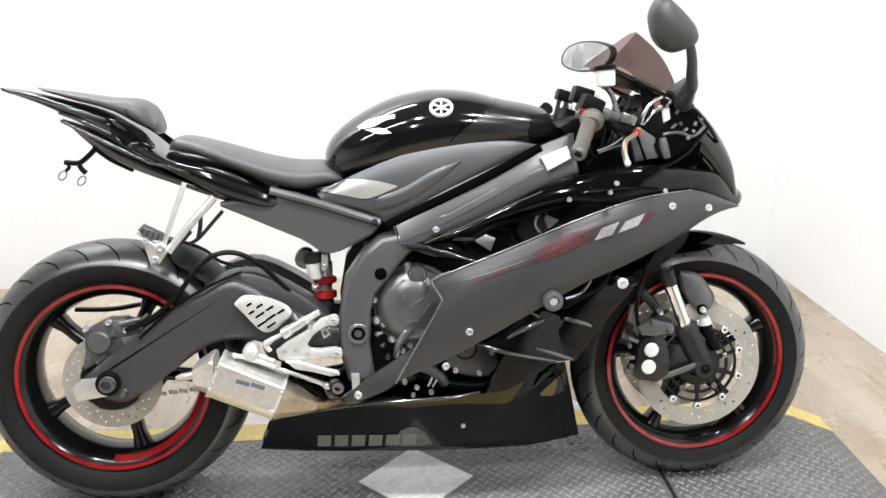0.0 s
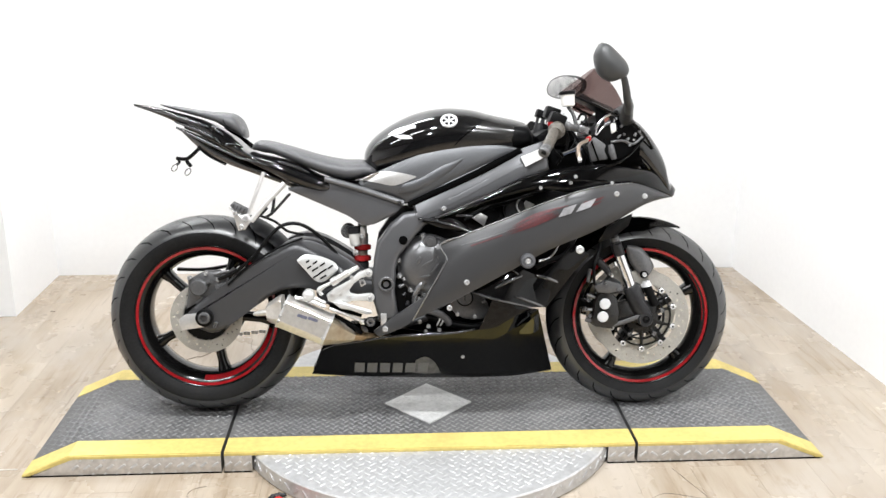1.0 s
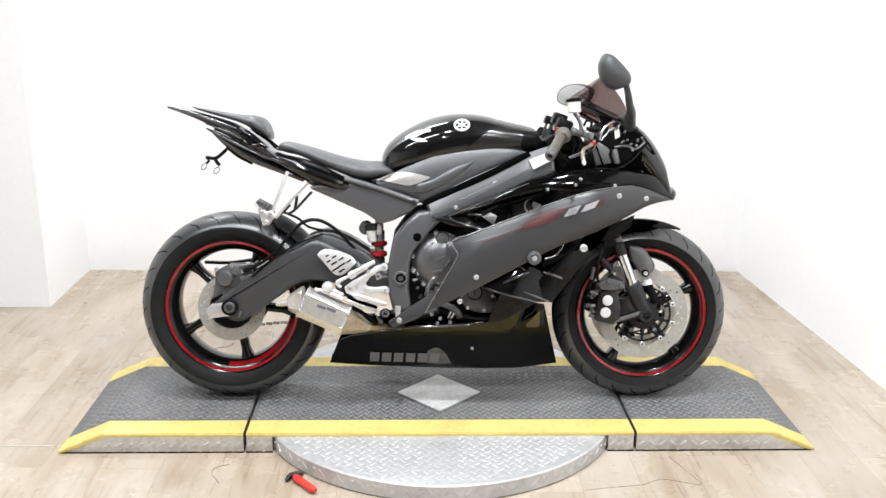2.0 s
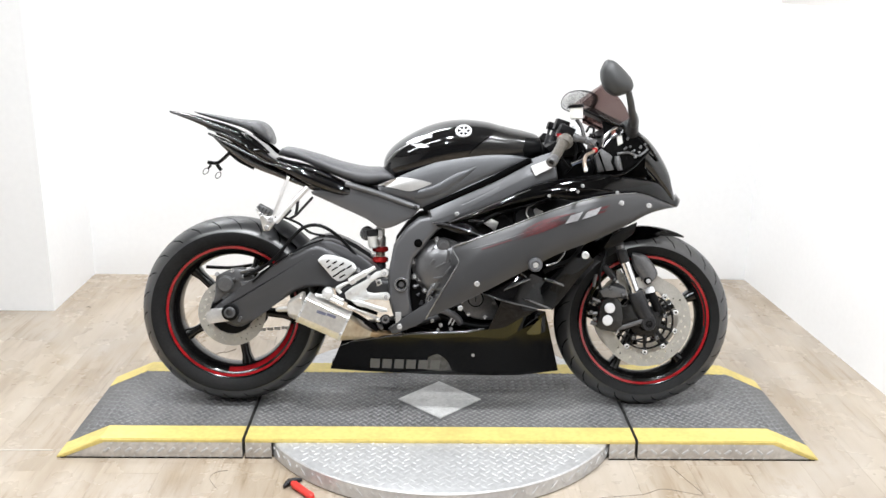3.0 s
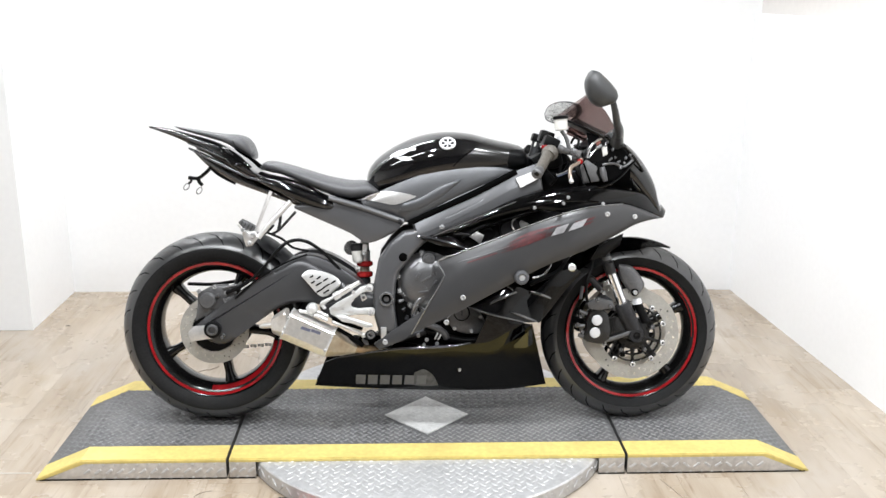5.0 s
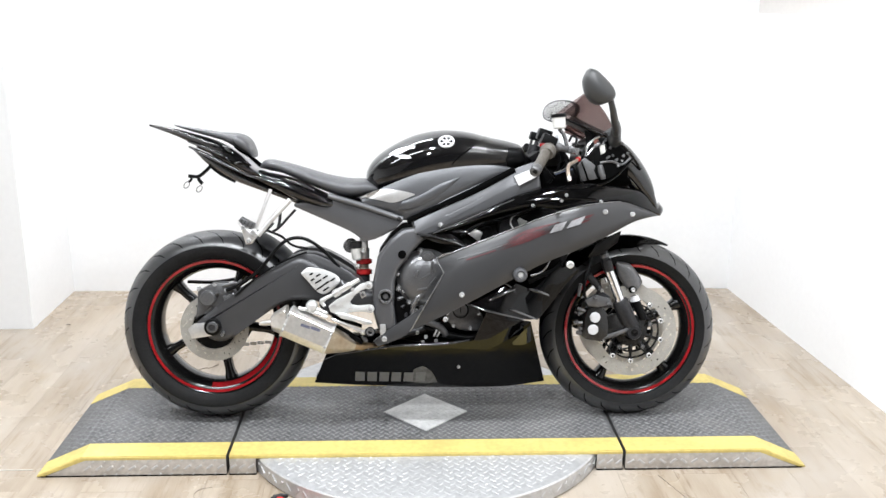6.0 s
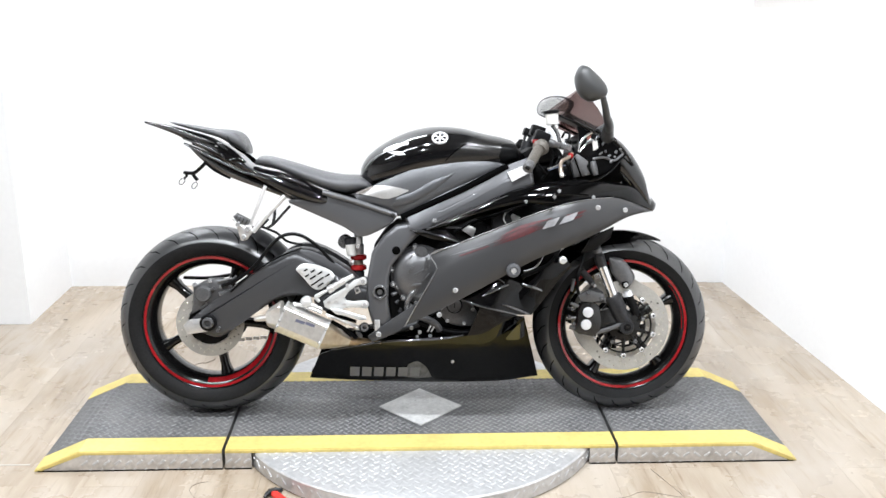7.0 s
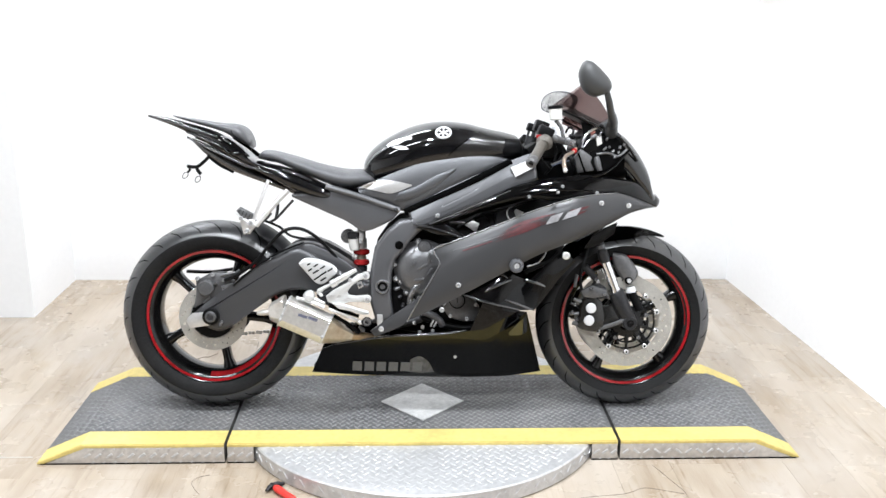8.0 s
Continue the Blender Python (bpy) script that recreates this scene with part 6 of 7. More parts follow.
# headlights, on the nose's face
for s in (-1, 1):
    bm = bmesh.new()
    box(bm, (-0.01, -0.035, -0.014), (0.012, 0.035, 0.014), 0.006, m=Matrix.Translation((0.735, s * 0.062, 0.725)) @ Matrix.Rotation(radians(s * -34), 4, "Z") @ Matrix.Rotation(radians(-28), 4, "Y"))
    part("headlight", bm, CHROME, nose, "slim clear headlight")
# screen
cb, ct = Vector((0.635, 0.0, 0.929)), Vector((0.532, 0.0, 1.079))
eb, et = Vector((0.502, -0.155, 0.96)), Vector((0.439, -0.115, 1.005))
bm = bmesh.new()
g = []
for i in range(13):
    s = i / 12
    row = []
    c = cb.lerp(ct, s) + Vector((0.012, 0, 0.012)) * math.sin(math.pi * s)
    e = eb.lerp(et, s) + Vector((0.006, 0, 0.008)) * math.sin(math.pi * s)
    for j in range(25):
        u = 2 * j / 24 - 1
        k = max(0.0, (abs(u) - 0.22) / 0.78) ** 1.25
        row.append(bm.verts.new((c.x + (e.x - c.x) * k, e.y * -u, c.z + (e.z - c.z) * k)))
    g.append(row)
for i in range(12):
    for j in range(24):
        bm.faces.new((g[i][j], g[i][j + 1], g[i + 1][j + 1], g[i + 1][j]))
bmesh.ops.remove_doubles(bm, verts=bm.verts, dist=0.0001)
screen = part("windscreen", bm, SMOKE, bike, "smoked brown curved windscreen", smooth=60)
screen.visible_shadow = False
part("screen_edge", tube(bmesh.new(), [(0.495, -0.157, 0.965), (0.538, -0.158, 0.946), (0.594, -0.15, 0.923)], 0.003, n=8), GLOSS, bike)
part("dash_cover", prism(bmesh.new(), [(0.4514, 0, 0.998), (0.5203, 0, 0.9685), (0.5644, 0, 0.945), (0.563, 0, 0.937), (0.519, 0, 0.9605), (0.451, 0, 0.9905)], 0.06, -0.06, bevel=0.003), BLACK, bike, "thin black dash edge under the screen")
part("dash_bracket", prism(bmesh.new(), [(0.4948, 0, 0.905), (0.5256, 0, 0.912), (0.5551, 0, 0.936), (0.5625, 0, 0.9288), (0.5259, 0, 0.893)], 0.06, -0.1, bevel=0.004), BLACK, bike, "black instrument bracket")


# mirrors
def mirror_head(name, pts_top, pts_bot, hw, y0, label):
    bm = bmesh.new()
    t, b = curve(pts_top, 4), curve(pts_bot, 4)
    loops = []
    n = len(t)
    for i in range(n):
        c, u = (t[i] + b[i]) / 2, (t[i] - b[i]) / 2
        w = hw * math.sin(math.pi * min(max((i + 0.4) / n, 0.02), 0.98)) ** 0.5
        loops.append([Vector((c.x, y0, c.z)) + Vector((u.x, 0, u.z)) * math.sin(a) + Vector((0, w * math.cos(a), 0)) for a in [2 * math.pi * j / 20 for j in range(20)]])
    return part(name, rings(bm, loops), BLACK, bike, label, smooth=70)


near = mirror_head("mirror", [(0.475, -0.36, 1.126), (0.496, -0.36, 1.12), (0.523, -0.36, 1.097), (0.546, -0.36, 1.071), (0.553, -0.36, 1.052)], [(0.466, -0.36, 1.12), (0.454, -0.36, 1.087), (0.466, -0.36, 1.042), (0.5, -0.36, 1.019), (0.545, -0.36, 1.032)], 0.045, -0.36, "matte black mirror on a slim stalk")
near.data.materials[0] = mat("mirror_shell", (0.035, 0.036, 0.037), 0.42, grain=0.1, grain_scale=400, bump=0.1, bump_scale=500)
part("stalk", tube(bmesh.new(), [(0.538, -0.36, 1.039), (0.551, -0.34, 1.007), (0.566, -0.3, 0.975), (0.581, -0.26, 0.952), (0.595, -0.18, 0.926)], 0.0088, n=14, r2=0.0145, flat=1.0), near.data.materials[0], near)
part("stalk_base", prism(bmesh.new(), [(0.564, -0.17, 0.944), (0.589, -0.17, 0.961), (0.607, -0.17, 0.972), (0.616, -0.17, 0.954), (0.615, -0.17, 0.919), (0.622, -0.17, 0.905), (0.597, -0.17, 0.905), (0.575, -0.17, 0.926)], -0.14, -0.185, bevel=0.008), near.data.materials[0], near)
part("stalk_foot", bar(bmesh.new(), [(0.578, -0.27, 0.969), (0.583, -0.25, 0.956), (0.589, -0.21, 0.936), (0.6, -0.15, 0.916)], (0.011, 0.015, 0.018, 0.022), n=14), near.data.materials[0], near)
def turned_out(p, k=2.1):
    """Swings a point of the far mirror's face backwards about its middle."""
    x0 = (0.501, 0.34, 1.036)[0]
    return Vector((p[0], 0.34 - k * (p[0] - x0), p[2]))


face = [turned_out(q) for q in curve([(0.457, 0.34, 1.036), (0.467, 0.34, 1.061), (0.492, 0.34, 1.075), (0.526, 0.34, 1.071), (0.549, 0.34, 1.053), (0.547, 0.34, 1.024), (0.527, 0.34, 1.001), (0.489, 0.34, 0.997), (0.462, 0.34, 1.013), (0.457, 0.34, 1.036)], 4)][:-1]
mid = sum(face, Vector()) / len(face)
bm = bmesh.new()
back = Vector((0.5, 0.42, 0))
loops = [[mid + (q - mid) * s + back * d for q in face] for s, d in ((0.96, -0.002), (1.03, 0.0), (1.05, 0.012), (0.95, 0.035), (0.6, 0.055), (0.2, 0.062))]
rings(bm, loops)
far = part("mirror", bm, near.data.materials[0], bike, "matte black far mirror showing its pale glass", smooth=60)
bm = bmesh.new()
f = bm.faces.new([bm.verts.new(mid + (q - mid) * 0.92 - back * 0.006) for q in face])
bmesh.ops.solidify(bm, geom=[f], thickness=0.002)
part("mirror_glass", bm, MIRROR, far, "silvered mirror glass", smooth=0)
part("stalk", tube(bmesh.new(), [(0.543, 0.36, 1.02), (0.596, 0.33, 0.984), (0.645, 0.26, 0.952), (0.656, 0.17, 0.927)], 0.011, n=12, r2=0.015), near.data.materials[0], far)
bm = bmesh.new()
sheet(bm, [(0.492, 0.09, 0.979), (0.5273, 0.09, 0.961), (0.561, 0.09, 0.947)], [(0.4803, 0.09, 0.9512), (0.5118, 0.09, 0.9376), (0.5435, 0.09, 0.9241)], bulge=0.0, thick=0.003, k=3, rows=4)
wing = part("screen_wing", bm, SMOKE, bike, "smoked lower edge of the windscreen")
wing.visible_shadow = False

# -- bars and controls --
grip = part("grip", bar(bmesh.new(), [(0.379, -0.22, 0.898), (0.373, -0.235, 0.89), (0.332, -0.325, 0.838), (0.328, -0.333, 0.833)], (0.014, 0.0165, 0.0155, 0.0145), n=20), GRIP, bike, "worn grey-brown rubber throttle grip")
part("grip_flange", bar(bmesh.new(), [(0.379, -0.228, 0.894), (0.373, -0.242, 0.885), (0.367, -0.256, 0.876)], (0.02, 0.0265, 0.02), n=24), GRIP, grip)
part("bar_end", bar(bmesh.new(), [(0.328, -0.332, 0.834), (0.325, -0.338, 0.831), (0.318, -0.352, 0.823), (0.317, -0.356, 0.821)], (0.0155, 0.0165, 0.0165, 0.012), n=18), GREYM, bike, "grey bar-end weight")
part("end_bore", bar(bmesh.new(), [(0.318, -0.355, 0.824), (0.316, -0.3575, 0.821)], (0.0075, 0.0075), n=14), BLACK, bike)
mgrip = bar(bmesh.new(), [((0.373, -0.22, 0.902)[0], 0.22, (0.373, -0.22, 0.902)[2]), ((0.323, -0.335, 0.833)[0], 0.335, (0.323, -0.335, 0.833)[2])], (0.017, 0.0165), n=20)
part("grip", mgrip, BLACK, bike)
part("handlebar", tube(bmesh.new(), [(0.373, -0.22, 0.902), (0.402, -0.17, 0.905), (0.439, -0.11, 0.894)], 0.012, n=12), BLACK, bike, "black clip-on handlebar")
sw = part("switch_housing", box(bmesh.new(), (-0.024, -0.03, -0.02), (0.024, 0.03, 0.02), 0.006, m=Matrix.Translation((0.38, -0.2, 0.915)) @ Matrix.Rotation(radians(24), 4, "Y")), BLACK, bike, "black switch housing with red switch")
part("kill_switch", box(bmesh.new(), (-0.008, -0.008, -0.006), (0.008, 0.008, 0.006), 0.002, m=Matrix.Translation((0.355, -0.235, 0.904))), RED, sw)
part("switch_housing", box(bmesh.new(), (-0.022, -0.025, -0.018), (0.022, 0.025, 0.018), 0.005, m=Matrix.Translation((0.376, -0.14, 0.936)) @ Matrix.Rotation(radians(18), 4, "Y")), BLACK, bike)
part("switch_housing", box(bmesh.new(), (-0.015, -0.02, -0.013), (0.015, 0.02, 0.013), 0.004, m=Matrix.Translation((0.364, 0.0, 0.936)) @ Matrix.Rotation(radians(18), 4, "Y")), BLACK, bike)
part("housing_band", box(bmesh.new(), (-0.0135, -0.018, -0.008), (0.0135, 0.018, 0.008), 0.002, m=Matrix.Translation((0.369, 0.0, 0.912)) @ Matrix.Rotation(radians(18), 4, "Y")), WHITEP, bike)
part("housing_base", box(bmesh.new(), (-0.014, -0.02, -0.014), (0.014, 0.02, 0.014), 0.003, m=Matrix.Translation((0.375, 0.0, 0.891)) @ Matrix.Rotation(radians(18), 4, "Y")), BLACK, bike)
part("ignition_barrel", bar(bmesh.new(), [(0.372, 0.0, 0.937), (0.367, 0.0, 0.906), (0.36, 0.0, 0.872)], (0.018, 0.02, 0.022), n=18), DARKMETAL, bike)
part("fork_cap", bar(bmesh.new(), [(0.433, -0.1, 0.941), (0.439, -0.1, 0.917)], (0.017, 0.022), n=18), BADGE, bike, "bright fork cap")
part("fork_cap", bar(bmesh.new(), [(0.408, 0.1, 0.956), (0.416, 0.1, 0.929)], (0.017, 0.022), n=18), BADGE, bike)
part("triple_clamp", prism(bmesh.new(), [(0.328, -0.1, 0.867), (0.359, -0.1, 0.887), (0.441, -0.1, 0.894), (0.46, -0.1, 0.865), (0.414, -0.1, 0.836), (0.35, -0.1, 0.836)], 0.13, -0.13, bevel=0.008), BLACK, bike, "black fork clamp")
part("brake_master", bar(bmesh.new(), [(0.391, -0.21, 0.906), (0.416, -0.21, 0.896), (0.42, -0.21, 0.895), (0.45, -0.2, 0.887), (0.478, -0.19, 0.887)], (0.012, 0.013, 0.010, 0.0105, 0.008), n=16), GREYM, bike, "grey brake master cylinder")
res = part("fluid_reservoir", bar(bmesh.new(), [(0.414, -0.2, 0.955), (0.414, -0.2, 0.958), (0.412, -0.2, 0.99)], (0.014, 0.02, 0.021), n=22), WHITEP, bike, "translucent white brake fluid cup")
part("lid", bar(bmesh.new(), [(0.412, -0.2, 0.99), (0.412, -0.2, 0.992), (0.411, -0.2, 0.999), (0.411, -0.2, 1.001)], (0.022, 0.025, 0.025, 0.022), n=22), BLACK, res, "black screw lid")
part("reservoir_hose", tube(bmesh.new(), [(0.414, -0.2, 0.955), (0.429, -0.2, 0.934), (0.436, -0.2, 0.911), (0.442, -0.2, 0.894)], 0.006, n=10), COVER, bike)
part("brake_hose", tube(bmesh.new(), [(0.449, -0.18, 0.894), (0.468, -0.17, 0.905), (0.477, -0.16, 0.926), (0.464, -0.15, 0.933), (0.456, -0.14, 0.916)], 0.004, n=8), BLACK, bike)
lever = part("brake_lever", tube(bmesh.new(), [(0.4656, -0.27, 0.8665), (0.4519, -0.285, 0.8545), (0.4289, -0.305, 0.8437), (0.4211, -0.325, 0.8235), (0.4224, -0.34, 0.804)], 0.0052, n=12, flat=1.3), BRONZE, bike, "bronze front brake lever")
part("lever_ball", bar(bmesh.new(), [(0.422, -0.338, 0.808), (0.4225, -0.341, 0.803), (0.423, -0.345, 0.797)], (0.005, 0.0075, 0.005), n=14), BOLT, lever)
part("pivot_nut", lathe(bmesh.new(), [(0.003, -0.27), (0.008, -0.272), (0.0075, -0.284), (0.002, -0.285)], 0.46, 0.86, n=14), SHOCKRED, lever, "faded red pivot nut")
part("cable_loop", tube(bmesh.new(), [(0.453, -0.19, 0.892), (0.4622, -0.18, 0.9036), (0.4742, -0.18, 0.9095), (0.4774, -0.18, 0.8947), (0.4685, -0.18, 0.8799), (0.4565, -0.18, 0.8829)], 0.0022, n=8), BLACK, bike)
part("cable", tube(bmesh.new(), [(0.4078, -0.172, 0.8115), (0.4408, -0.172, 0.8234), (0.4649, -0.17, 0.8293)], 0.0018, n=8), mat("blue_grey_cable", (0.07, 0.09, 0.15), 0.4, grain=0.1), bike)
part("lever_pivot", box(bmesh.new(), (-0.016, -0.012, -0.01), (0.016, 0.012, 0.01), 0.003, m=Matrix.Translation((0.452, -0.24, 0.887)) @ Matrix.Rotation(radians(20), 4, "Y")), COVER, bike)
for pts in ([(0.407, -0.14, 0.905), (0.424, -0.15, 0.864), (0.416, -0.15, 0.819), (0.391, -0.14, 0.783)], [(0.434, -0.14, 0.89), (0.46, -0.15, 0.846), (0.488, -0.15, 0.801), (0.509, -0.14, 0.765)], [(0.37, -0.15, 0.881), (0.376, -0.15, 0.837), (0.407, -0.15, 0.798)], [(0.456, -0.12, 0.864), (0.435, -0.14, 0.828), (0.405, -0.16, 0.816)], [(0.474, -0.1, 0.912), (0.5, -0.1, 0.882), (0.521, -0.12, 0.837)]):
    part("cable", tube(bmesh.new(), pts, 0.0045, n=8), BLACK, bike)
part("cable", tube(bmesh.new(), [(0.405, -0.17, 0.816), (0.434, -0.17, 0.827), (0.462, -0.17, 0.844)], 0.002, n=6), BOLT, bike)
part("steering_head", loft(bmesh.new(), [(0.326, 0.0, 0.863), (0.392, 0.0, 0.868), (0.477, 0.0, 0.863), (0.535, 0.0, 0.835)], [(0.327, 0.0, 0.769), (0.394, 0.0, 0.75), (0.479, 0.0, 0.75), (0.536, 0.0, 0.74)], [0.08, 0.1, 0.11, 0.11], n=4, m=20), BLACK, bike, "black steering head and ducts")
tag = part("paper_tag", prism(bmesh.new(), [(0.275, -0.19, 0.807), (0.332, -0.19, 0.83), (0.344, -0.19, 0.804), (0.29, -0.19, 0.777)], -0.188, -0.1905, bevel=0), PAPER, None, smooth=0)
tag.matrix_local = pose(0, 0, DK + 0.002, -LEAN)
tagged(tag, "blank white paper tag stuck on the motorcycle frame", "paper tag")

# -- fork and front brake --
for s in (-1, 1):
    def F(p):
        return (p[0], s * abs(p[1]), p[2])
    f1 = part("fork_leg", bar(bmesh.new(), [F((0.53, -0.105, 0.69)), F((0.5786, -0.105, 0.5734)), F((0.588, -0.105, 0.533)), F((0.5895, -0.105, 0.529)), F((0.6, -0.105, 0.498)), F((0.6015, -0.105, 0.494))], (0.0165, 0.0125, 0.0135, 0.0175, 0.018, 0.0165), n=24), DARKMETAL, bike, "black upper fork leg")
    part("fork_tube", bar(bmesh.new(), [F((0.5985, -0.105, 0.4995)), F((0.643, -0.105, 0.386))], (0.0165, 0.0165), n=24), CHROME, f1, "polished fork tube")
    part("fork_bottom", bar(bmesh.new(), [F((0.638, -0.105, 0.397)), F((0.64, -0.105, 0.392)), F((0.667, -0.105, 0.332)), F((0.692, -0.105, 0.292))], (0.024, 0.027, 0.026, 0.021), n=24), DARKMETAL, f1, "black cast fork bottom")
    part("axle_boss", lathe(bmesh.new(), [(0.011, s * 0.08), (0.024, s * 0.08), (0.024, s * 0.124), (0.021, s * 0.128), (0.011, s * 0.128), (0.010, s * 0.118)], FX, FZ, n=26), DARKMETAL, f1)
    part("front_axle_end", lathe(bmesh.new(), [(0.012, s * 0.118), (0.012, s * 0.1285), (0.007, s * 0.1285), (0.006, s * 0.12)], FX, FZ, n=20), BLACK, f1)
    bm = bmesh.new()
    prism(bm, [(0.531, -0.1, 0.371), (0.564, -0.1, 0.384), (0.591, -0.1, 0.363), (0.599, -0.1, 0.318), (0.596, -0.1, 0.28), (0.57, -0.1, 0.263), (0.525, -0.1, 0.271), (0.506, -0.1, 0.284), (0.519, -0.1, 0.314), (0.52, -0.1, 0.346)], -0.075, -0.124, bevel=0.006)
    prism(bm, [(0.587, -0.1, 0.344), (0.629, -0.1, 0.352), (0.659, -0.1, 0.321), (0.682, -0.1, 0.302), (0.679, -0.1, 0.276), (0.634, -0.1, 0.28), (0.593, -0.1, 0.269)], -0.078, -0.105, bevel=0.005)
    cal = part("front_caliper", bm, SATIN, f1, "black radial front brake caliper")
    for q in ((0.553, -0.12, 0.344), (0.547, -0.12, 0.303)):
        part("caliper_bolt", lathe(bmesh.new(), [(0.0175, -0.115), (0.0175, -0.126), (0.015, -0.129), (0.003, -0.1295)], q[0], q[2], n=24), BADGE, f1, "large bright caliper bolt")
    if s > 0:
        for o in [cal] + [c for c in f1.children if c.name.startswith("caliper_bolt")]:
            o.data.transform(Matrix.Diagonal((1, -1, 1, 1)))
            o.data.flip_normals()
part("caliper_line", tube(bmesh.new(), [(0.535, -0.115, 0.373), (0.519, -0.12, 0.415), (0.518, -0.12, 0.462), (0.534, -0.11, 0.507), (0.543, -0.1, 0.552)], 0.005, n=8), BLACK, bike, "black front brake hose")
part("caliper_bracket", prism(bmesh.new(), [(0.57, -0.12, 0.434), (0.604, -0.12, 0.411), (0.612, -0.12, 0.374), (0.557, -0.12, 0.374), (0.534, -0.12, 0.384)], -0.09, -0.118, bevel=0.004), DARKMETAL, bike)
part("bolt", bolt_at(bmesh.new(), (0.574, -0.12, 0.432), 0.006), BOLT, bike)
part("hose_guide", bar(bmesh.new(), [(0.531, -0.1, 0.483), (0.5335, -0.1, 0.48), (0.56, -0.1, 0.4521), (0.5775, -0.1, 0.4259)], (0.008, 0.0115, 0.012, 0.008), n=14), DARKMETAL, bike, "dark brake hose guide")
part("caliper_arm", tube(bmesh.new(), [(0.493, -0.118, 0.295), (0.553, -0.118, 0.277), (0.601, -0.118, 0.28), (0.676, -0.118, 0.306)], 0.007, n=8, flat=0.7), GREYM, bike, "cast grey caliper arm")
part("hose_bracket", prism(bmesh.new(), [(0.518, -0.125, 0.401), (0.554, -0.125, 0.419), (0.602, -0.125, 0.406), (0.608, -0.125, 0.387), (0.562, -0.125, 0.378), (0.528, -0.125, 0.382)], -0.11, -0.13, bevel=0.003), GREYM, bike)
for q in ((0.566, -0.12, 0.439), (0.55, -0.13, 0.412), (0.593, -0.13, 0.391), (0.499, -0.12, 0.357), (0.491, -0.12, 0.33), (0.505, -0.12, 0.307)):
    part("bolt", bolt_at(bmesh.new(), (q[0], q[1] - 0.005, q[2]), 0.006, 0.008), COVER, bike)
for a, b in (((0.496, -0.12, 0.374), (0.521, -0.12, 0.364)), ((0.483, -0.12, 0.325), (0.513, -0.12, 0.326)), ((0.579, -0.118, 0.339), (0.583, -0.118, 0.314)), ((0.505, -0.12, 0.455), (0.498, -0.12, 0.414))):
    part("caliper_fitting", bar(bmesh.new(), [a, b], (0.006, 0.005), n=8), GREYM, bike)
part("fork_clamp_band", bar(bmesh.new(), [(0.583, -0.106, 0.551), (0.5865, -0.106, 0.54)], (0.0145, 0.0145), n=20), GREYM, bike, "grey ring round the fork leg")
bm = bmesh.new()
sheet(bm, [(0.63, -0.086, 0.524), (0.671, -0.088, 0.517), (0.6996, -0.09, 0.4862), (0.7154, -0.09, 0.4562), (0.707, -0.09, 0.4393)], [(0.626, -0.086, 0.514), (0.6344, -0.09, 0.4787), (0.65, -0.092, 0.4525), (0.6674, -0.092, 0.4318), (0.69, -0.09, 0.4243)], bulge=0.012, thick=0.004, k=5, rows=8)
lobe = part("fender_lobe", bm, GREYM, bike, "satin dark mudguard mounting lobe", smooth=60)
mirrored(lobe)
part("bolt_recess", lathe(bmesh.new(), [(0.002, -0.1), (0.0135, -0.1), (0.012, -0.1035), (0.002, -0.1037)], 0.6815, 0.4325, n=20), GROOVE, lobe)
part("lobe_bolt", bolt_at(bmesh.new(), (0.6818, -0.104, 0.4318), 0.008), BOLT, lobe)
part("fender_stay", bar(bmesh.new(), [(0.693, -0.09, 0.404), (0.6955, -0.09, 0.3886), (0.7226, -0.09, 0.3319)], (0.012, 0.015, 0.014), n=14), BLACK, bike)
part("stay_cap", bar(bmesh.new(), [(0.6905, -0.09, 0.41), (0.6945, -0.09, 0.393)], (0.0125, 0.016), n=14), BADGE, bike)

# -- lower fairings --
bm = bmesh.new()
sheet(bm, [(-0.334, -0.11, 0.208), (-0.241, -0.155, 0.247), (-0.116, -0.178, 0.255), (-0.028, -0.188, 0.251), (0.074, -0.195, 0.259), (0.195, -0.199, 0.257), (0.253, -0.2, 0.287), (0.332, -0.192, 0.344)],
      [(-0.372, -0.045, 0.116), (-0.257, -0.065, 0.113), (-0.144, -0.075, 0.111), (-0.032, -0.078, 0.107), (0.07, -0.08, 0.105), (0.211, -0.08, 0.105), (0.287, -0.078, 0.108), (0.398, -0.055, 0.117)], bulge=0.0, thick=0.005, k=5, rows=12, roll=0.0)
belly = part("belly_pan", bm, PAN, bike, "gloss black belly pan with grey lettering blocks and a grey patch", smooth=60)
mirrored(belly)
bm = bmesh.new()
sheet(bm, [(-0.129, -0.1834, 0.263), (-0.028, -0.2002, 0.269), (0.073, -0.2065, 0.276), (0.147, -0.2206, 0.289), (0.197, -0.2265, 0.298), (0.26, -0.2309, 0.333), (0.323, -0.1985, 0.345)],
      [(-0.129, -0.178, 0.255), (-0.028, -0.188, 0.251), (0.074, -0.195, 0.259), (0.15, -0.199, 0.257), (0.201, -0.1995, 0.258), (0.257, -0.2005, 0.288), (0.332, -0.1925, 0.345)], bulge=0.0, thick=0.004, k=5, rows=4, roll=0.0)
mirrored(part("pan_shoulder", bm, GLOSS, belly, "bevelled upper edge of the belly pan"))
bm = bmesh.new()
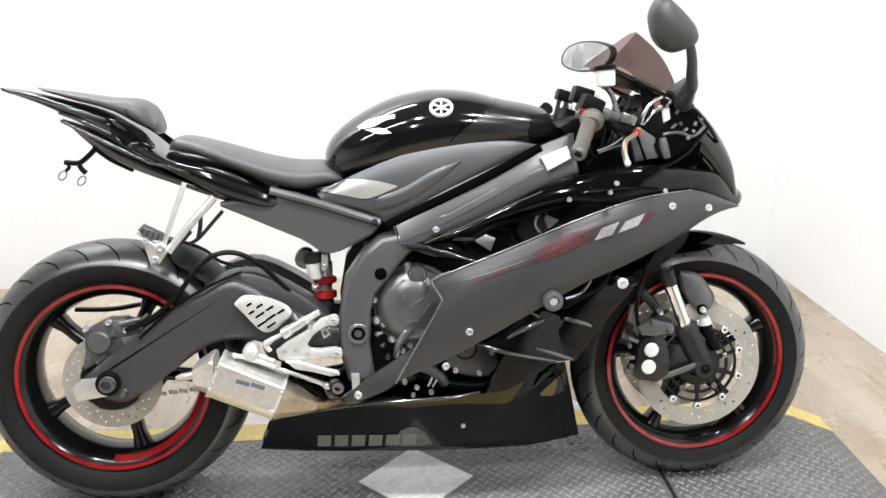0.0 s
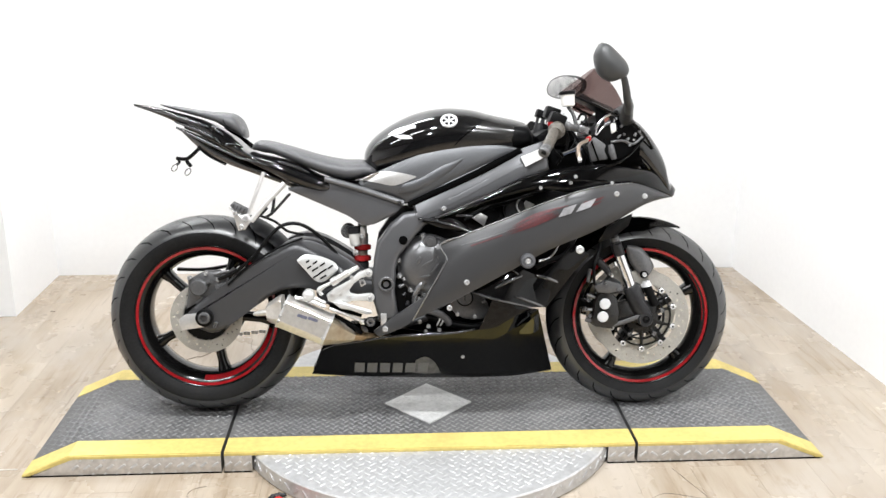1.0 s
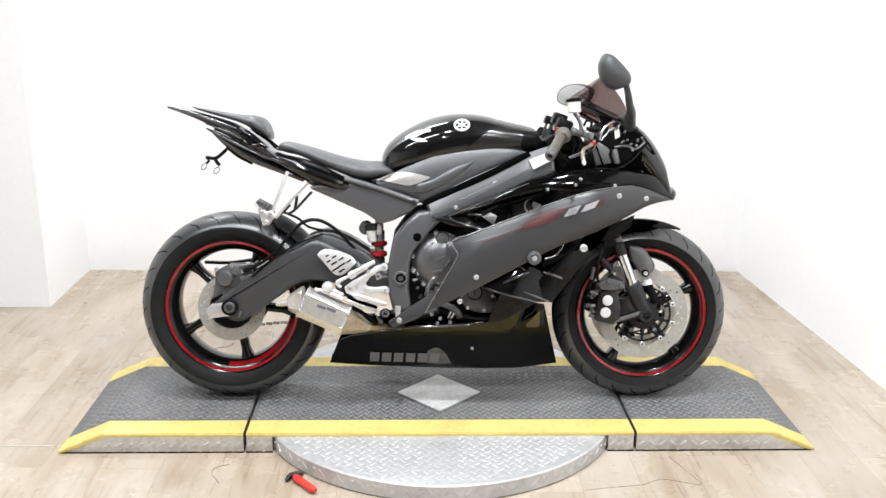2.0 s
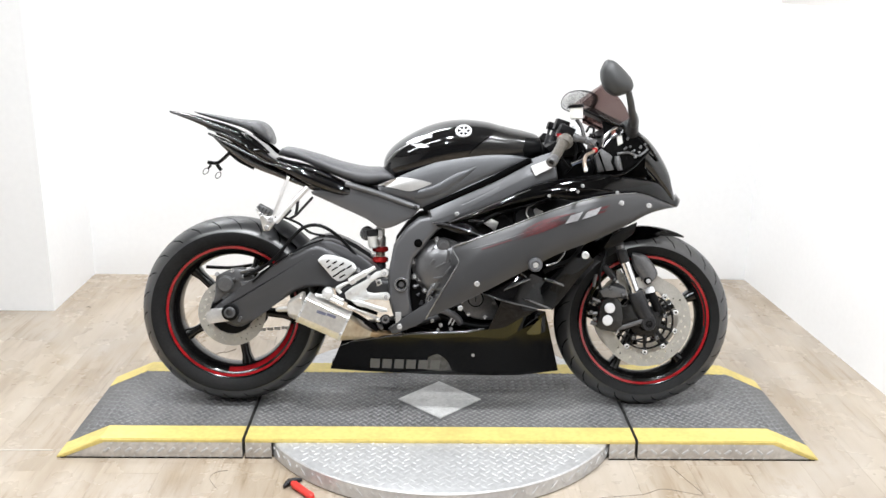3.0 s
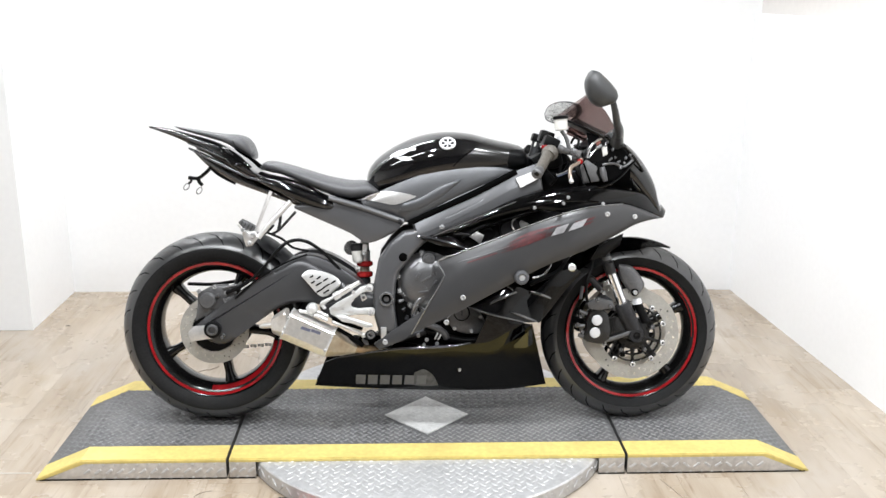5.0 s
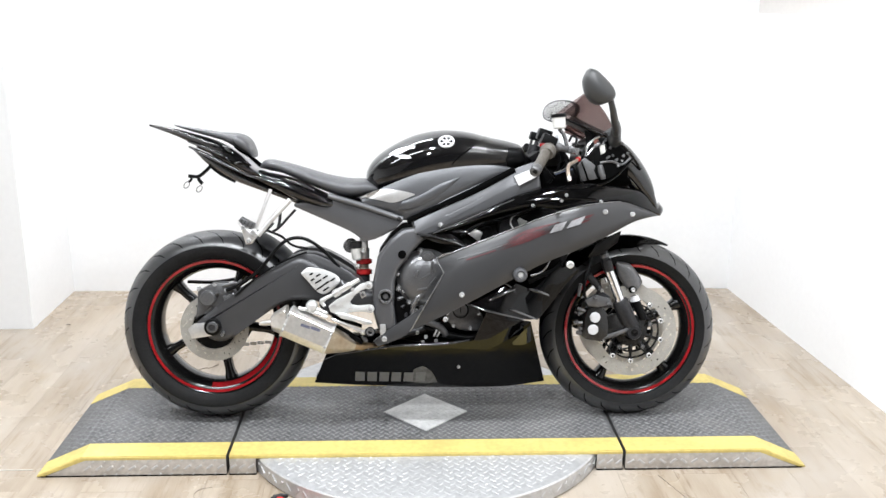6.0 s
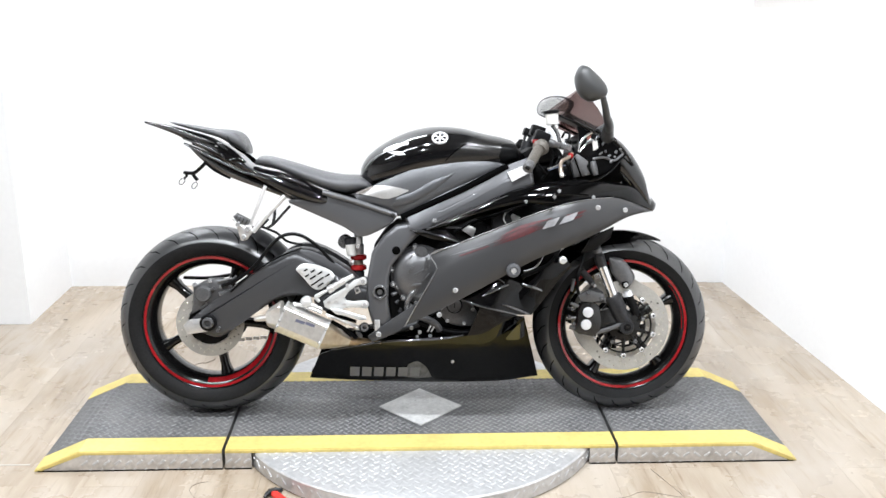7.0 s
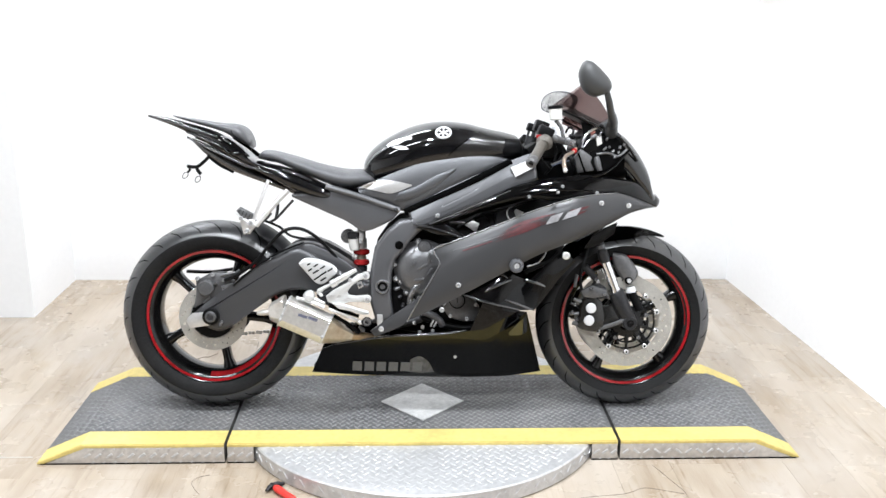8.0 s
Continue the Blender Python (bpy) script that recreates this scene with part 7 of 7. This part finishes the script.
sheet(bm, [(0.272, -0.2066, 0.279), (0.303, -0.2318, 0.32), (0.326, -0.2298, 0.339)], [(0.275, -0.2005, 0.27), (0.31, -0.198, 0.27), (0.334, -0.19, 0.28)], bulge=0.0, thick=0.003, k=3, rows=4, roll=0.0)
mirrored(part("pan_facet", bm, CLEARCOAT, belly))
bm = bmesh.new()
sheet(bm, [(0.185, -0.242, 0.381), (0.233, -0.24, 0.371), (0.279, -0.23, 0.359), (0.324, -0.205, 0.347)], [(0.147, -0.2211, 0.289), (0.197, -0.227, 0.298), (0.259, -0.2314, 0.333), (0.326, -0.199, 0.344)], bulge=0.002, thick=0.005, k=5, rows=8, roll=0.0)
low = part("lower_cowl", bm, GLOSS, bike, "gloss black lower cowl before the engine", smooth=60)
mirrored(low)
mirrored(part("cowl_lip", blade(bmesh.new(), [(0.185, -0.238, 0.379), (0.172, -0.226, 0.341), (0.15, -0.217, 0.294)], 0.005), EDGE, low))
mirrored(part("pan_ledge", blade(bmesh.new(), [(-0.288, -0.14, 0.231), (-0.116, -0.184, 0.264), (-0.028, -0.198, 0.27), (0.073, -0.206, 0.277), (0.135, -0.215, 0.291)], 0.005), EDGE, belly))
part("belly_tray", loft(bmesh.new(), [(-0.367, -0.04, 0.136), (-0.219, -0.06, 0.148), (0.08, -0.07, 0.148), (0.268, -0.07, 0.146), (0.385, -0.05, 0.141)], [(-0.367, -0.04, 0.119), (-0.22, -0.06, 0.115), (0.08, -0.07, 0.11), (0.269, -0.07, 0.112), (0.385, -0.05, 0.121)], [0.03, 0.05, 0.06, 0.06, 0.04], n=5, m=20), PAN, bike)
bm = bmesh.new()
sheet(bm, [(0.12, -0.226, 0.412), (0.173, -0.222, 0.437), (0.224, -0.218, 0.46), (0.276, -0.212, 0.469), (0.328, -0.205, 0.448)], [(0.131, -0.235, 0.405), (0.188, -0.243, 0.385), (0.245, -0.24, 0.37), (0.306, -0.222, 0.356), (0.347, -0.204, 0.353)], bulge=0.004, thick=0.005, k=5, rows=8)
vane = part("mid_vane", bm, GLOSS, bike, "gloss black air vane below the side fairing", smooth=60)
mirrored(vane)
# Ridges added where highlights streak the vane.
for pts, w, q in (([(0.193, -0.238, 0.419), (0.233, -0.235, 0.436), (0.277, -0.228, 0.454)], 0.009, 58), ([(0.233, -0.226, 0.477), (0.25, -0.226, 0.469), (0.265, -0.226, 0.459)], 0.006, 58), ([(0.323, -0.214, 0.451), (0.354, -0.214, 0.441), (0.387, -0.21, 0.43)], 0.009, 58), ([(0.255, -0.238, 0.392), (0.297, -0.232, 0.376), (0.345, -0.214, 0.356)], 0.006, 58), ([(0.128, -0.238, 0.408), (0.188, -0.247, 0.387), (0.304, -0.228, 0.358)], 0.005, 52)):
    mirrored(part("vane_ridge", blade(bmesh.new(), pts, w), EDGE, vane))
bm = bmesh.new()
sheet(bm, [(0.446, -0.2, 0.543), (0.392, -0.212, 0.501), (0.349, -0.214, 0.462), (0.307, -0.214, 0.42), (0.275, -0.216, 0.39)], [(0.487, -0.188, 0.507), (0.441, -0.195, 0.46), (0.406, -0.199, 0.416), (0.378, -0.203, 0.381), (0.352, -0.208, 0.351)], bulge=0.004, thick=0.005, k=5, rows=8)
mirrored(part("front_cowl_flank", bm, GLOSS, bike, "gloss black front cowl flank", smooth=60))
bm = bmesh.new()
sheet(bm, [(0.542, -0.17, 0.587), (0.589, -0.16, 0.614), (0.63, -0.14, 0.629)], [(0.519, -0.165, 0.546), (0.565, -0.15, 0.555), (0.623, -0.12, 0.589)], bulge=0.005, thick=0.005, k=4, rows=5)
mirrored(part("inner_cowl_flank", bm, BLACK, bike))
bm = bmesh.new()
sheet(bm, [(0.242, -0.15, 0.465), (0.34, -0.15, 0.514), (0.453, -0.14, 0.561)], [(0.288, -0.15, 0.37), (0.354, -0.15, 0.421), (0.454, -0.14, 0.508)], bulge=0.0, thick=0.005, k=3, rows=4, roll=0.0)
mirrored(part("duct_wall", bm, INNER, bike))
part("radiator_pipe", tube(bmesh.new(), [(0.329, -0.2, 0.493), (0.361, -0.2, 0.502), (0.38, -0.2, 0.523), (0.39, -0.19, 0.54)], 0.004, n=8), COVER, bike)
p = (0.288, -0.26, 0.503)
sl = part("frame_slider", lathe(bmesh.new(), [(0.0085, -0.2), (0.022, -0.2), (0.0225, -0.262), (0.0205, -0.272), (0.013, -0.274), (0.0105, -0.268)], p[0], p[2], n=28), mat("grey_nylon", (0.07, 0.071, 0.077), 0.5, grain=0.1, bump=0.1), bike, "round grey nylon frame slider")
part("slider_bolt", lathe(bmesh.new(), [(0.0105, -0.255), (0.0105, -0.268), (0.008, -0.271), (0.002, -0.2715)], p[0], p[2], n=18), BOLT, sl)

# bolts and decals on the panels
bolts(side, [(0.559, -0.215, 0.696), (0.654, -0.17, 0.686), (0.107, -0.25, 0.441), (0.057, -0.24, 0.361)], 0.0085)
bolts(upper, [(0.437, -0.2, 0.748), (0.421, -0.2, 0.73), (0.548, -0.19, 0.728), (0.044, -0.2, 0.655), (0.331, -0.2, 0.716)], 0.006)
part("bolt", bolt_at(bmesh.new(), (0.448, -0.235, 0.531), 0.012), BOLT, bike, "bright domed bolt")
part("bolt", bolt_at(bmesh.new(), (0.044, -0.195, 0.654), 0.008), BOLT, bike, "bright domed bolt")
part("bolt", bolt_at(bmesh.new(), (-0.135, -0.21, 0.294), 0.009), BOLT, bike, "bright domed bolt")
part("bolt", bolt_at(bmesh.new(), (-0.012, -0.175, 0.277), 0.006), BOLT, bike)
bolts(belly, [(0.104, -0.15, 0.188)], 0.006)
rnd = random.Random(21)
A, B = Vector((0.21, -0.25, 0.583)), Vector((0.393, -0.25, 0.658))
for i in range(9):
    t0, t1 = rnd.uniform(0.0, 0.35), rnd.uniform(0.75, 1.05)
    off = (i - 4) * 0.0044
    a, b = A.lerp(B, t0), A.lerp(B, t1)
    grow = 0.35 + 0.65 * (1 - abs(i - 4) / 5)
    h = rnd.uniform(0.0015, 0.0028)
    lean = 0.004
    pa, pm, pb = a + Vector((0, 0, off * 0.5)), a.lerp(b, 0.55) + Vector((0, 0, off * 0.9)), b + Vector((lean * i, 0, off))
    decal("red_flash", side, [pa, pm + Vector((0, 0, h)), pb + Vector((0, 0, h * 0.8))], [pa - Vector((0, 0, 0.0004)), pm - Vector((0, 0, h)), pb - Vector((0.006, 0, h * 0.8))], DECALRED, k=4, rows=2, lift=0.001 + 0.0001 * i, label="faded red brush-stroke decal" if i == 0 else "")
for a, b, c, d in (((0.456, -0.24, 0.675), (0.522, -0.24, 0.69), (0.508, -0.24, 0.68), (0.452, -0.24, 0.664)), ((0.473, -0.24, 0.666), (0.512, -0.24, 0.676), (0.502, -0.24, 0.668), (0.468, -0.24, 0.657)), ((0.119, -0.25, 0.55), (0.21, -0.25, 0.581), (0.213, -0.25, 0.578), (0.121, -0.25, 0.547))):
    decal("red_flash", side, [a, b], [d, c], DECALRED, k=4, rows=2)
for a, b, c, d in (((0.396, -0.24, 0.657), (0.435, -0.24, 0.669), (0.418, -0.24, 0.641), (0.379, -0.24, 0.631)), ((0.449, -0.24, 0.669), (0.494, -0.24, 0.685), (0.477, -0.24, 0.659), (0.432, -0.24, 0.645))):
    decal("model_mark", side, [a, b], [d, c], DECALGREY, lift=0.0024, k=2, rows=2, label="slanted plain silver block")
decal("pinstripe", side, [(0.091, -0.245, 0.55), (0.145, -0.25, 0.567), (0.2, -0.25, 0.584), (0.249, -0.25, 0.601)], [(0.092, -0.245, 0.549), (0.146, -0.25, 0.564), (0.201, -0.25, 0.582), (0.25, -0.25, 0.6)], LETTER, k=3, rows=1)
for i in range(6):
    x0, z0 = -0.234 + i * 0.0398, 0.1655
    decal("letter_block", belly, [(x0 + 0.002, -0.14, z0), (x0 + 0.033, -0.14, z0)], [(x0 - 0.001, -0.14, z0 - 0.036), (x0 + 0.030, -0.14, z0 - 0.036)], LETTER, k=3, rows=3, lift=0.002, label="plain grey block")
# Rounded grey patch at the end of the lettering blocks.
decal("scrape", belly, [(-0.042, -0.14, 0.177), (-0.013, -0.14, 0.19), (0.013, -0.14, 0.173), (0.027, -0.14, 0.15)], [(-0.051, -0.14, 0.128), (-0.018, -0.14, 0.124), (0.007, -0.14, 0.124), (0.036, -0.14, 0.126)], GREYPATCH, k=4, rows=6, lift=0.0008, label="rounded grey patch with upright streaks")

# -- side stand on the far side --
part("side_stand", tube(bmesh.new(), [(-0.12, 0.11, 0.24), (-0.15, 0.17, 0.15), (-0.2, 0.245, 0.048)], 0.011, n=12), BLACK, bike, "black side stand resting on the deck")

# ---- scratches and tool on the floor ----
SCRATCH = mat("floor_scratch_grey", (0.2, 0.17, 0.14), 0.7, grain=0.3, grain_scale=30)

def scratch(pts, r):
    ob = part("floor_scratch", tube(bmesh.new(), pts, r * 0.7, n=6, k=4, flat=0.3), SCRATCH, smooth=0)
    return tagged(ob, "thin dark scratch in the plank floor", "scratch", kind="structure")


scratch([(0.72, -0.335, 0.0005), (0.75, -0.42, 0.0005), (0.775, -0.5, 0.0005), (0.73, -0.49, 0.0005), (0.66, -0.47, 0.0005), (0.6, -0.5, 0.0005), (0.5, -0.515, 0.0005), (0.42, -0.53, 0.0005)], 0.0016)
scratch([(-0.911, 0.516, 0.0005), (-0.864, 0.555, 0.0005), (-0.845, 0.556, 0.0005), (-0.816, 0.594, 0.0005)], 0.003)
scratch([(-0.672, 0.72, 0.0005), (-0.668, 0.64, 0.0005), (-0.652, 0.6, 0.0005), (-0.656, 0.56, 0.0005)], 0.003)
scratch([(-1.583, 1.066, 0.0005), (-1.576, 1.07, 0.0005), (-1.562, 1.066, 0.0005)], 0.004)
scratch([(-1.66, 1.287, 0.0005), (-1.654, 1.29, 0.0005)], 0.004)
scratch([(-0.655, -0.37, 0.0005), (-0.69, -0.385, 0.0005), (-0.7, -0.42, 0.0005), (-0.665, -0.48, 0.0005)], 0.002)

# Narrow pale strip on the planks left of the deck.
PALESTRIP = mat("white_floor_tape", (0.5, 0.47, 0.42), 0.5, grain=0.05, grain_scale=60, stain=0.2, stain_scale=12)
strip_end = part("floor_tape", box(bmesh.new(), (-1.95, -0.2515, 0.0002), (-1.235, -0.2465, 0.0012)), PALESTRIP, smooth=0)
tagged(strip_end, "narrow pale strip on the plank floor", "floor tape", kind="structure")

tool = empty("hand_tool", pose(-0.441, -0.470, 0.0, 0, 0, -48))
bm = bmesh.new()
bar(bm, [(-0.004, 0, 0.014), (0.008, 0, 0.014), (0.05, 0, 0.0135), (0.088, 0, 0.013), (0.099, 0, 0.013)], (0.008, 0.012, 0.0105, 0.0115, 0.007), n=14)
part("handle", bm, REDTAG, tool, "red rubber handle")
bm = bmesh.new()
bar(bm, [(-0.03, 0.004, 0.012), (-0.003, 0, 0.014)], (0.005, 0.006), n=10)
bar(bm, [(-0.012, -0.026, 0.009), (-0.018, -0.012, 0.011), (-0.021, 0.004, 0.012), (-0.018, 0.02, 0.011), (-0.01, 0.036, 0.009)], (0.005, 0.0085, 0.0075, 0.0085, 0.005), n=10)
part("tool_head", bm, DARKMETAL, tool, "dark curved metal head")
tagged(tool, "red-handled dark metal tool lying against the turntable", "hand tool")


# ---- floor planks ----
PW, PL = 0.182, 1.22
bm = bmesh.new()
box(bm, (-PW / 2 + 0.00025, -PL / 2 + 0.00025, -0.006), (PW / 2 - 0.00025, PL / 2 - 0.00025, 0.0))
plank_me = bpy.data.meshes.new("plank")
bm.to_mesh(plank_me)
bm.free()
plank_me.materials.append(WOOD)
rnd = random.Random(12)
x = -3.5
while x - PW / 2 < X1 - 0.03:
    y = YF - rnd.uniform(0, PL / 2)
    while y < YB + PL / 2:
        top = min(y + PL / 2, YB)
        w = min(PW, 1.578 + (1.56 - max(y - PL / 2, YF)) * 0.057 + 0.03 - (x - PW / 2))
        bottom = max(y - PL / 2, YF)
        if top - bottom > 0.05 and w > 0.03:
            piece("plank", plank_me, floor, Matrix.Translation((x - PW / 2 + w / 2, (top + bottom) / 2, 0)) @ Matrix.Diagonal((w / PW, (top - bottom) / PL, 1, 1)))
        y += PL
    x += PW
